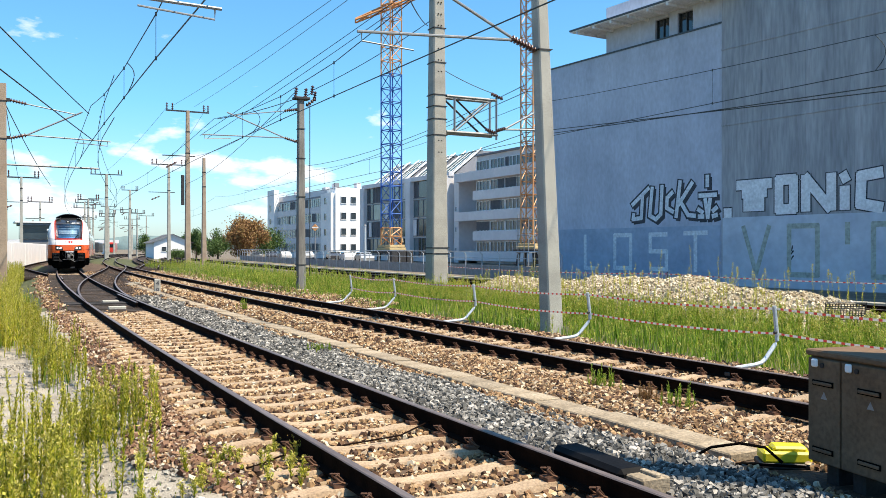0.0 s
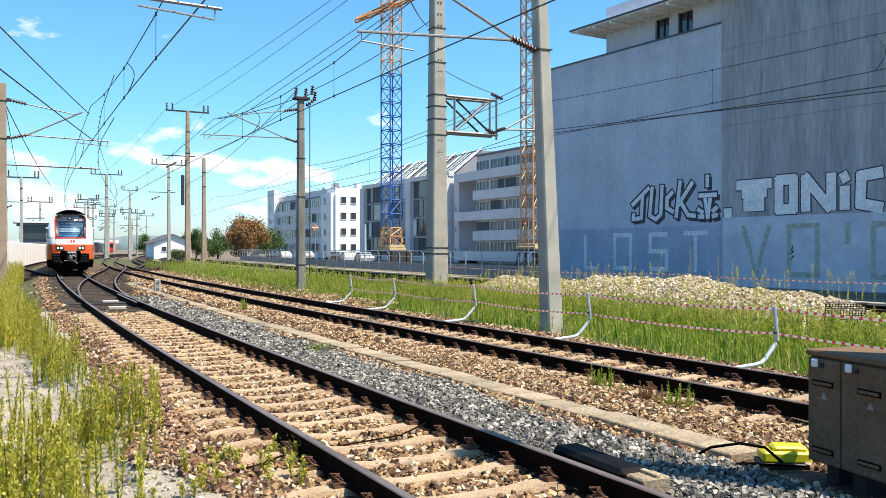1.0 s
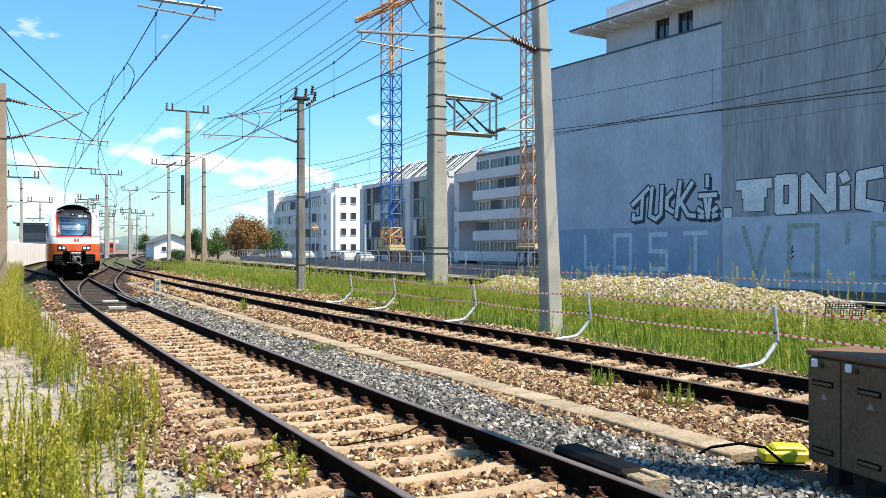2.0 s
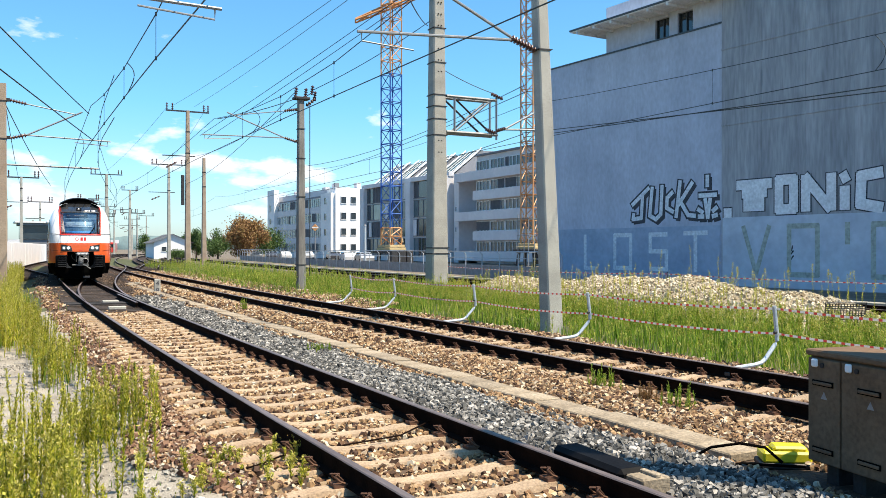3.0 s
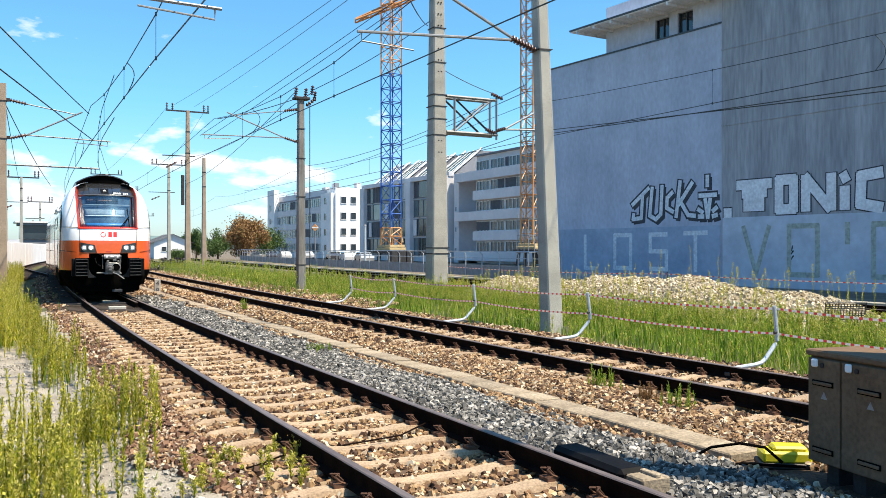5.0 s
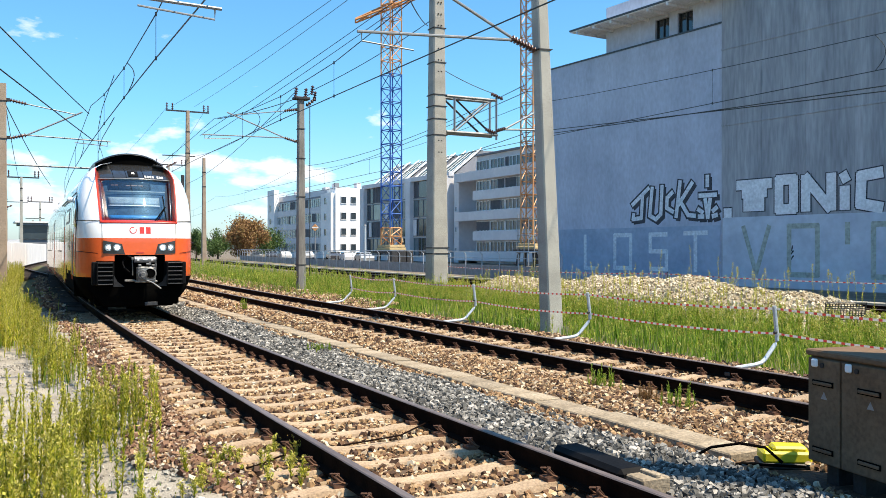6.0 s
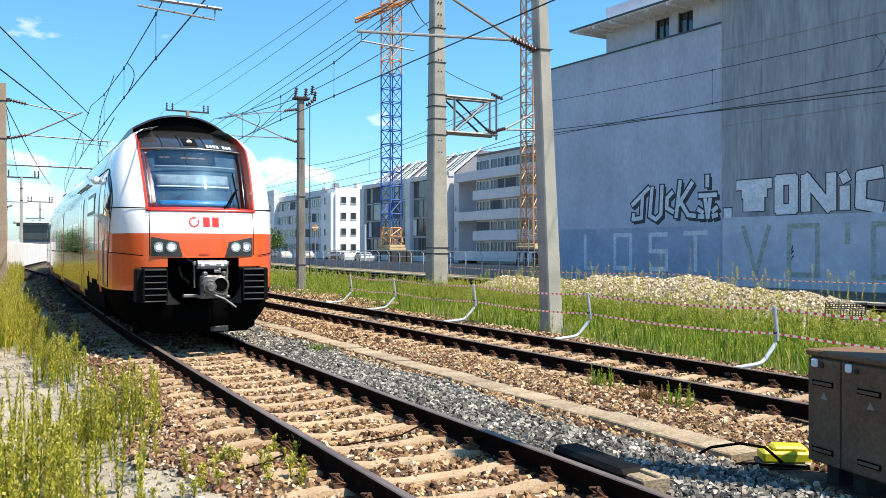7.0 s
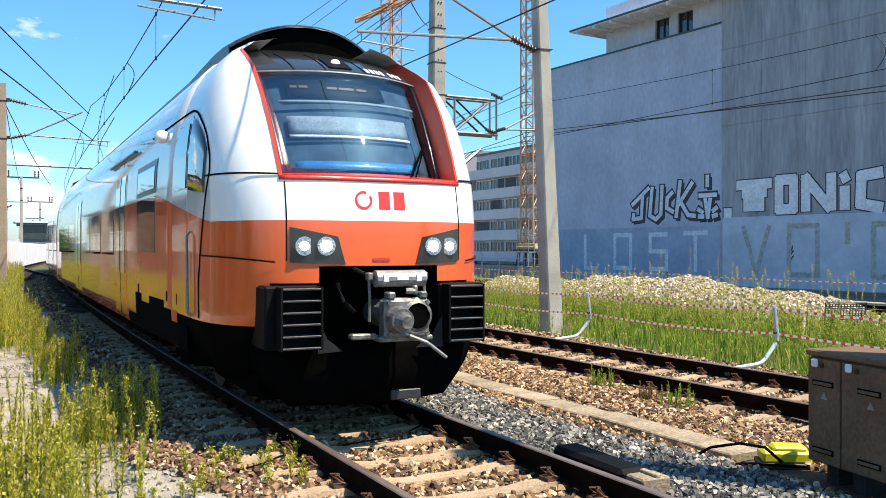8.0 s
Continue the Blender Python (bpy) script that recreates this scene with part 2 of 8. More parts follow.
def line_x(y):
    """The crossover from track 1 to track 2."""
    a, b = 27.0, 92.0
    t = min(1, max(0, (y - a) / (b - a)))
    x0, x1 = line_1(a), line_2(b)
    m0, m1 = 0.00112 * (a - 1.6) * (b - a), 0.00112 * (b - 12) * (b - a)
    return (2 * t ** 3 - 3 * t ** 2 + 1) * x0 + (t ** 3 - 2 * t ** 2 + t) * m0 + (3 * t ** 2 - 2 * t ** 3) * x1 + (t ** 3 - t ** 2) * m1


def heading(line, y):
    """The turn about z of a thing that stands along the line at y (radians)."""
    return -math.atan((line(y + 0.05) - line(y - 0.05)) / 0.1)


def beside(line, y, off, z=0.0):
    h = heading(line, y)
    return Vector((line(y) + off * math.cos(h), y + off * math.sin(h), z))


# ---- ground: one sheet out to the horizon ----
def ground_z(x, y):
    """Ballast bed under the tracks, a lower field on both sides."""
    lo, hi = line_1(min(y, 70)) - 1.95, line_2(min(y, 70)) + 1.75
    z = -0.215
    if x < lo:
        z -= min(0.2, (lo - x) * 0.35)
    if x > hi:
        z -= min(0.22, (x - hi) * 0.3)
    return z


def build_ground():
    xs = np.unique(np.concatenate([np.linspace(-12, 26, 153), [-2500, -900, -300, -120, -60, -30, -18, 30, 36, 45, 60, 90, 200, 600, 2500]]))
    ys = np.unique(np.concatenate([np.linspace(-6, 40, 154), np.linspace(40, 140, 80), [-2500, -600, -100, -30, -12, 170, 220, 300, 500, 1000, 3000]]))
    V, Fc, mi = [], [], []
    for y in ys:
        for x in xs:
            z = ground_z(x, y)
            if -12 < x < 26 and -6 < y < 40:
                z += 0.03 * noise.noise((x * 1.3, y * 1.3, 0)) * (1.6 if x < 1 or x > 11 else 0.6)
            V.append((x, y, z))
    nx = len(xs)
    for j in range(len(ys) - 1):
        for i in range(nx - 1):
            Fc.append((j * nx + i, j * nx + i + 1, (j + 1) * nx + i + 1, (j + 1) * nx + i))
            x, y = (xs[i] + xs[i + 1]) / 2, (ys[j] + ys[j + 1]) / 2
            e = 0.35 * noise.noise((y * 0.7, x * 0.5, 3))
            lo, hi = line_1(min(y, 90)) - 1.75 + e, line_2(min(y, 90)) + 2.0 + e
            if 27 < y < 78 and (abs(x - line_1(y)) < 1.5 or abs(x - line_x(y)) < 1.5):
                mi.append(4)
            elif lo < x < hi:
                mi.append(0)
            elif x <= lo and x > -3.5 and y < 28:
                mi.append(2)
            elif (x >= hi and x < 24.5) or x <= lo:
                mi.append(1)
            else:
                mi.append(3)
    ob = quad_mesh("ground", V, Fc, [M["bed"], M["turf"], M["grit"], M["soil"], M["oil"]], smooth=True)
    ob.data.polygons.foreach_set("material_index", mi)
    tagged(ob, "railway ground with brown ballast, pale grit and turf", "ground", kind="structure")


build_ground()


# ---- tracks ----
RAIL = [(-0.07, -0.165), (0.07, -0.165), (0.07, -0.155), (0.012, -0.135), (0.009, -0.045), (0.035, -0.035), (0.036, -0.008), (0.028, 0.0),
        (-0.028, 0.0), (-0.036, -0.008), (-0.035, -0.035), (-0.009, -0.045), (-0.012, -0.135), (-0.07, -0.155)]


def rail(line, off, y0, y1, parent, step=1.0, label=""):
    ys = np.linspace(y0, y1, max(3, int((y1 - y0) / step) + 1))
    V, Fc, mi = [], [], []
    n = len(RAIL)
    for y in ys:
        h = heading(line, y)
        cx = beside(line, y, off)
        for px, pz in RAIL:
            V.append((cx.x + px * math.cos(h), cx.y + px * math.sin(h), pz))
    for j in range(len(ys) - 1):
        for i in range(n):
            k = (i + 1) % n
            Fc.append((j * n + i, j * n + k, (j + 1) * n + k, (j + 1) * n + i))
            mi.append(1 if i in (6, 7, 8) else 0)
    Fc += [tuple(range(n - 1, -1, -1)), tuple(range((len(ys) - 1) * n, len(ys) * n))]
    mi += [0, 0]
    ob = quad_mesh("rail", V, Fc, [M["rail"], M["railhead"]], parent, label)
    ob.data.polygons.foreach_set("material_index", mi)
    return ob


def sleeper_mesh(length=2.6, w=0.26, concrete=True):
    bm = bmesh.new()
    # thick under the rails, lower and narrower in the middle
    st = [-length / 2, -length / 2 + 0.05, -1.02, -0.48, -0.30, 0.30, 0.48, 1.02, length / 2 - 0.05, length / 2]
    top = [-0.215, -0.185, -0.165, -0.165, -0.185, -0.185, -0.165, -0.165, -0.185, -0.215] if concrete else [-0.165] * 10
    rings = []
    for x, z in zip(st, top):
        a = w / 2 * (0.62 if concrete else 0.96)
        rings.append([bm.verts.new((x, -w / 2, -0.30)), bm.verts.new((x, -a, z)), bm.verts.new((x, a, z)), bm.verts.new((x, w / 2, -0.30))])
    for r, s in zip(rings, rings[1:]):
        for i in range(3):
            bm.faces.new((r[i], r[i + 1], s[i + 1], s[i]))
    bm.faces.new(rings[0][::-1])
    bm.faces.new(rings[-1])
    bmesh.ops.recalc_face_normals(bm, faces=bm.faces)
    me = bpy.data.meshes.new("sleeper")
    bm.to_mesh(me)
    bm.free()
    me.materials.append(M["sleeper"] if concrete else M["timber"])
    return me


def clip_mesh():
    """A sprung steel loop that holds the rail's foot down."""
    bm = bmesh.new()
    loop = [(-0.01, -0.06, -0.14), (0.05, -0.06, -0.115), (0.085, -0.045, -0.075), (0.06, -0.02, -0.072), (0.01, -0.02, -0.12), (0.01, 0.02, -0.12),
            (0.06, 0.02, -0.072), (0.085, 0.045, -0.075), (0.05, 0.06, -0.115), (-0.01, 0.06, -0.14)]
    wire(bm, loop, 0.0085, 4)
    box(bm, (0.045, 0, -0.15), (0.10, 0.12, 0.03))
    bar(bm, (0.045, 0, -0.15), (0.045, 0, -0.065), 0.016, 6)
    me = bpy.data.meshes.new("rail_clip")
    bm.to_mesh(me)
    bm.free()
    me.materials.append(M["clip"])
    return me


M["clip"] = mat("rusty_clip", (0.068, 0.031, 0.017), (0.136, 0.068, 0.041), 8, 0.8, 0.3, bump=0.2)


def build_tracks():
    sl, tb, cl = sleeper_mesh(), sleeper_mesh(2.6, 0.27, False), clip_mesh()
    t1 = thing("railway_track", "rusty steel railway track on tan concrete sleepers in ballast", "track", "tracks", "structure")
    t2 = thing("railway_track", "rusty steel railway track on tan concrete sleepers in ballast", "track", "tracks", "structure")
    t3 = thing("railway_crossover", "curved crossover switch on dark timbers between two tracks", "switch", "tracks", "structure")
    for par, line, p0 in ((t1, line_1, 0.61), (t2, line_2, 0.64)):
        rail(line, -0.7525, -8, 260, par)
        rail(line, 0.7525, -8, 260, par)
        y = -3.0
        k = 0
        while y < 70:
            h = heading(line, y)
            dark = line is line_1 and 26.2 < y < 64 or line is line_2 and 60 < y
            s = sharepart("sleeper", tb if dark else sl, par, Matrix.Translation((line(y), y, random.uniform(-0.006, 0.004))) @ Matrix.Rotation(h + random.uniform(-0.008, 0.008), 4, "Z"))
            if 3 < y < (17 if line is line_1 else 21):
                for rx in (-0.7525, 0.7525):
                    for d in (-1, 1):
                        sharepart("rail_clip", cl, s, Matrix.Translation((rx + d * 0.068, 0, 0)) @ Matrix.Rotation(0 if d > 0 else math.pi, 4, "Z"))
            y += p0
    rail(line_x, -0.7525, 29, 92, t3)
    rail(line_x, 0.7525, 29, 92, t3)
    # check rails and closing gear of the switch
    rail(line_1, -0.62, 50, 55, t3)
    rail(line_1, 0.60, 27.5, 33.0, t3)
    for y in np.arange(30, 84, 0.75):
        lo, hi = line_1(y), line_x(y)
        if hi - lo < 0.4:
            continue
        sharepart("timber", tb, t3, Matrix.Translation((line_x(y), y + 0.2, -0.012)) @ Matrix.Rotation(heading(line_x, y), 4, "Z"))
    bm = bmesh.new()
    box(bm, (line_1(27.2), 27.2, -0.13), (0.5, 0.16, 0.1), bevel=0.02)
    part("locking_bar", bm, M["concrete"], t3, "pale metal box across the sleepers")


build_tracks()


# ---- cable trough: concrete lids end to end ----
def build_trough():
    t = thing("cable_trough", "row of weathered concrete cable trough lids beside the track", "cable duct", kind="structure")
    bm = bmesh.new()
    box(bm, (0, 0, 0), (0.38, 0.972, 0.09), bevel=0.012)
    me = bpy.data.meshes.new("lid")
    bm.to_mesh(me)
    bm.free()
    me.materials.append(M["trough"])
    for y in np.arange(5.9, 46, 1.0):
        x = 5.87 + 0.00056 * max(0, y - 8) ** 2
        sharepart("lid", me, t, pose(x + random.uniform(-.012, .012), y, -0.185 + random.uniform(-.008, .012), random.uniform(-.7, .7), random.uniform(-.8, .8), random.uniform(-.6, .6) - math.degrees(math.atan(0.00112 * max(0, y - 8)))))


build_trough()


# ---- loose ballast ----
def stones(name, pts, sizes, material, label, flat=0.75):
    """Angular stones: skewed blocks with their corners knocked about."""
    n = len(pts)
    rng = np.random.default_rng(len(name) + n)
    base = np.array([(-1, -1, -1), (1, -1, -1), (1, 1, -1), (-1, 1, -1), (-1, -1, 1), (1, -1, 1), (1, 1, 1), (-1, 1, 1)], float) * 0.5
    V = base[None] * (1 + rng.uniform(-0.45, 0.25, (n, 8, 3)))
    V[:, 4:, :2] *= rng.uniform(0.45, 0.95, (n, 1, 1))
    V[:, :4, :2] *= rng.uniform(0.6, 1.0, (n, 1, 1))
    V *= sizes[:, None, None] * np.stack([np.ones(n), rng.uniform(0.6, 1.0, n), flat * rng.uniform(0.6, 1.1, n)], 1)[:, None, :]
    # random turn
    q = rng.normal(size=(n, 4)) * np.array([1.0, 0.35, 0.35, 1.0])
    q /= np.linalg.norm(q, axis=1)[:, None]
    w, x, y, z = q.T
    R = np.stack([1 - 2 * (y * y + z * z), 2 * (x * y - z * w), 2 * (x * z + y * w), 2 * (x * y + z * w), 1 - 2 * (x * x + z * z), 2 * (y * z - x * w),
                  2 * (x * z - y * w), 2 * (y * z + x * w), 1 - 2 * (x * x + y * y)], 1).reshape(n, 3, 3)
    V = np.einsum("nij,nkj->nki", R, V) + pts[:, None, :]
    f = np.array([(0, 3, 2, 1), (4, 5, 6, 7), (0, 1, 5, 4), (1, 2, 6, 5), (2, 3, 7, 6), (3, 0, 4, 7)])
    Fq = (f[None] + (np.arange(n) * 8)[:, None, None]).reshape(-1, 4)
    ob = array_mesh(name, V.reshape(-1, 3), Fq, material)
    return tagged(ob, label, "ballast", kind="stuff")


M["stone"] = palette_mat("brown_ballast", [(0, (0.032, 0.014, 0.007)), (0.25, (0.116, 0.058, 0.028)), (0.55, (0.265, 0.159, 0.074)), (0.8, (0.401, 0.272, 0.148)), (1, (0.517, 0.439, 0.323))], 0.85)
M["greystone"] = palette_mat("grey_ballast", [(0, (0.026, 0.026, 0.024)), (0.4, (0.093, 0.091, 0.084)), (0.8, (0.240, 0.228, 0.209)), (1, (0.449, 0.419, 0.374))], 0.85)


M["darkstone"] = palette_mat("oily_ballast", [(0, (0.020, 0.0116, 0.0068)), (0.5, (0.051, 0.031, 0.019)), (0.85, (0.095, 0.061, 0.041)), (1, (0.177, 0.122, 0.082))], 0.85)


M["ruststone"] = palette_mat("rusty_ballast", [(0, (0.054, 0.024, 0.015)), (0.4, (0.156, 0.078, 0.044)), (0.75, (0.286, 0.177, 0.102)), (1, (0.490, 0.415, 0.326))], 0.85)
M["pebble"] = palette_mat("pale_pebbles", [(0, (0.150, 0.136, 0.116)), (0.5, (0.286, 0.265, 0.231)), (1, (0.422, 0.401, 0.360))], 0.9)


def build_ballast():
    rng = np.random.default_rng(5)

    def scatter(n, x0, x1, y0, y1, size, follow=True):
        y = rng.uniform(y0, y1, n)
        x = rng.uniform(x0, x1, n)
        if follow:
            x = x + 0.00056 * (y - 1.6) ** 2
        s = rng.uniform(size * 0.6, size * 1.35, n)
        return x, y, s

    X, Y, S = [], [], []
    for n, x0, x1, y0, y1, size in ((42000, 1.1, 7.4, 3.6, 14, 0.055), (16000, 6.2, 10.6, 5.5, 15, 0.055), (24000, 1.0, 10.8, 14, 26, 0.07), (26000, 1.0, 12.0, 26, 72, 0.11)):
        x, y, s = scatter(n, x0, x1, y0, y1, size)
        X.append(x), Y.append(y), S.append(s)
    X, Y, S = np.concatenate(X), np.concatenate(Y), np.concatenate(S)
    u = X - 0.00056 * (Y - 1.6) ** 2 - 3.24
    hump = np.interp(u, [-2.3, -1.6, -1.2, 1.25, 1.6, 2.2, 3.0, 3.8, 4.4, 6.6, 7.2], [-0.25, -0.20, -0.20, -0.20, -0.185, -0.19, -0.19, -0.19, -0.20, -0.20, -0.22])
    Z = hump + rng.uniform(-0.012, 0.022, len(X))
    trough = (u > 2.42) & (u < 2.84)
    grey = (u > 1.12 + 0.10 * np.sin(Y * 2.1)) & (u < 2.12 + 0.16 * np.sin(Y * 1.3 + 1)) & (Y < 34)
    edge = np.array([noise.noise((float(a) * 1.1, float(b) * 1.1, 7)) for a, b in zip(X, Y)])
    # few stones lie on the sleepers of either track
    u2 = X - 8.42 - 0.00056 * (Y - 12.0) ** 2
    ph1, ph2 = np.abs((Y + 3.0 + 0.305) % 0.61 - 0.305), np.abs((Y + 3.0 + 0.32) % 0.64 - 0.32)
    on = (np.abs(u) < 1.32) & (ph1 < 0.115) | (np.abs(u2) < 1.32) & (ph2 < 0.115)
    # stones thinned beside the rails; the darkened bed gives a shadow band there
    foot = ((np.abs(np.abs(u) - 0.7525) < 0.13) | (np.abs(np.abs(u2) - 0.7525) < 0.13)) & (rng.uniform(size=len(X)) > 0.22) & (Y < 40)
    keep = ~trough & ~foot & (u > -1.85 + edge * 0.6) & ~(on & (rng.uniform(size=len(X)) > 0.10) & (Y < 26))
    Z = np.where((np.abs(u) < 1.25) | (np.abs(u2) < 1.25), Z - 0.012, Z)
    ux = X - np.array([line_x(float(v)) for v in Y])
    oily = (Y > 26.5 + 2 * edge) & (Y < 78) & ((np.abs(u) < 1.5 + edge) | (np.abs(ux) < 1.5 + edge))
    rust = keep & ~grey & ~oily & (u < -1.28 + 0.35 * edge) & (rng.uniform(size=len(X)) < 0.7)
    stones("rusty_ballast", np.stack([X, Y, Z + 0.015], 1)[rust], S[rust] * 0.88, M["ruststone"], "dark rust-stained ballast shoulder beside the sleepers")
    b = keep & ~grey & ~oily & ~rust
    o = keep & oily
    stones("oily_ballast", np.stack([X, Y, Z - 0.03], 1)[o], S[o], M["darkstone"], "dark oil-stained ballast round the switch timbers")
    g = keep & grey
    stones("brown_ballast", np.stack([X, Y, Z], 1)[b], S[b], M["stone"], "rust-brown and tan crushed ballast stones round the sleepers")
    n = 9000
    y = rng.uniform(4, 34, n)
    y = 4 + (y - 4) * rng.uniform(0.3, 1, n)
    x = 3.24 + 0.00056 * (y - 1.6) ** 2 + rng.uniform(1.1, 2.2, n)
    P = np.concatenate([np.stack([X, Y, Z + 0.02], 1)[g], np.stack([x, y, rng.uniform(-0.20, -0.16, n)], 1)])
    stones("grey_ballast", P, np.concatenate([S[g], rng.uniform(0.035, 0.075, n)]), M["greystone"], "strip of fresh grey crushed ballast between track and trough")

    n = 9000
    y = 5 + 15 * rng.uniform(0, 1, n) ** 1.3
    x = 1.5 - rng.uniform(0, 1, n) * 3.6
    P = np.stack([x, y, np.array([ground_z(a, c) + 0.005 for a, c in zip(x, y)])], 1)
    stones("grit_pebbles", P, rng.uniform(0.012, 0.045, n), M["pebble"], "pale grey pebbles strewn on the grit")


build_ballast()


# ---- the long shaded wall of the building beside the line ----
def wall_frame():
    """Wall space: x along the wall from the far corner, y into the wall, z up."""
    m = Matrix.Identity(4)
    ax, ay = Vector((1.0, -14.7, 0)).normalized(), Vector((14.7, 1.0, 0)).normalized()
    for i, v in enumerate((ax, ay, Vector((0, 0, 1)))):
        for k in range(3):
            m[k][i] = v[k]
    m.translation = (35.0, 49.6, 0)
    return m


# grey walls tinted bluish: blue skylight on the shaded side put into the colour
M["wall_l"] = mat("smooth_render_wall", (0.405, 0.445, 0.545), (0.525, 0.57, 0.68), 0.45, 0.9, bump=0.2, fine=5.0, grime=0.13, stretch=(1, 1, 0.5))
M["wall_r"] = mat("board_marked_concrete", (0.27, 0.283, 0.31), (0.40, 0.412, 0.44), 0.45, 0.92, bump=0.3, fine=3.6, grime=0.20, stretch=(1.8, 1, 0.26))
M["band"] = mat("blue_grey_paint", (0.30, 0.375, 0.50), (0.40, 0.475, 0.60), 0.6, 0.85, bump=0.05, fine=3, grime=0.12)
M["pale_band"] = mat("pale_blue_paint", (0.46, 0.51, 0.60), (0.58, 0.63, 0.71), 0.6, 0.85, bump=0.05, fine=3, grime=0.10)
M["ink"] = mat("black_spray_paint", (0.02, 0.02, 0.03), (0.05, 0.05, 0.07), 2, 0.6, bump=0)
M["chalkw"] = mat("white_spray_paint", (0.70, 0.71, 0.74), (0.86, 0.87, 0.90), 1.6, 0.7, bump=0, fine=7, grime=0.18)
M["faded"] = mat("faded_pale_paint", (0.62, 0.67, 0.73), (0.78, 0.82, 0.86), 1.2, 0.85, bump=0.02, fine=6, grime=0.25)
M["olive"] = mat("faded_olive_paint", (0.36, 0.40, 0.36), (0.46, 0.50, 0.44), 1.2, 0.85, bump=0.02, fine=6, grime=0.3)


def stroke(bm, a, b, w, y):
    """A painted stroke on the wall from a to b (x, z), w wide."""
    a, b = Vector(a), Vector(b)
    d = (b - a).normalized()
    n = Vector((-d.y, d.x)) * w / 2
    e = d * w * 0.32
    p = [a - e + n, a - e - n, b + e - n, b + e + n]
    vs = [bm.verts.new((q.x, y, q.y)) for q in p]
    vt = [bm.verts.new((q.x, 0.0, q.y)) for q in p]
    bm.faces.new(vs)
    for i in range(4):
        bm.faces.new((vs[i], vs[(i + 1) % 4], vt[(i + 1) % 4], vt[i]))


def lettering(t, name, strokes, w, rim, fill, line, label, y0=0.0):
    """Spray-painted letters: each a wide rim with a fill over it."""
    for i, word in enumerate(strokes):
        g = new(name)
        g.parent = t
        tagged(g, label)
        if line is not None:
            bm = bmesh.new()
            for j, (a, b) in enumerate(word):
                stroke(bm, a, b, w + 2 * rim, y0 - 0.004 - 0.0003 * j)
            part("outline", bm, line, g)
        bm = bmesh.new()
        for j, (a, b) in enumerate(word):
            stroke(bm, a, b, w, y0 - 0.009 - 0.0003 * j)
        part("fill", bm, fill, g)


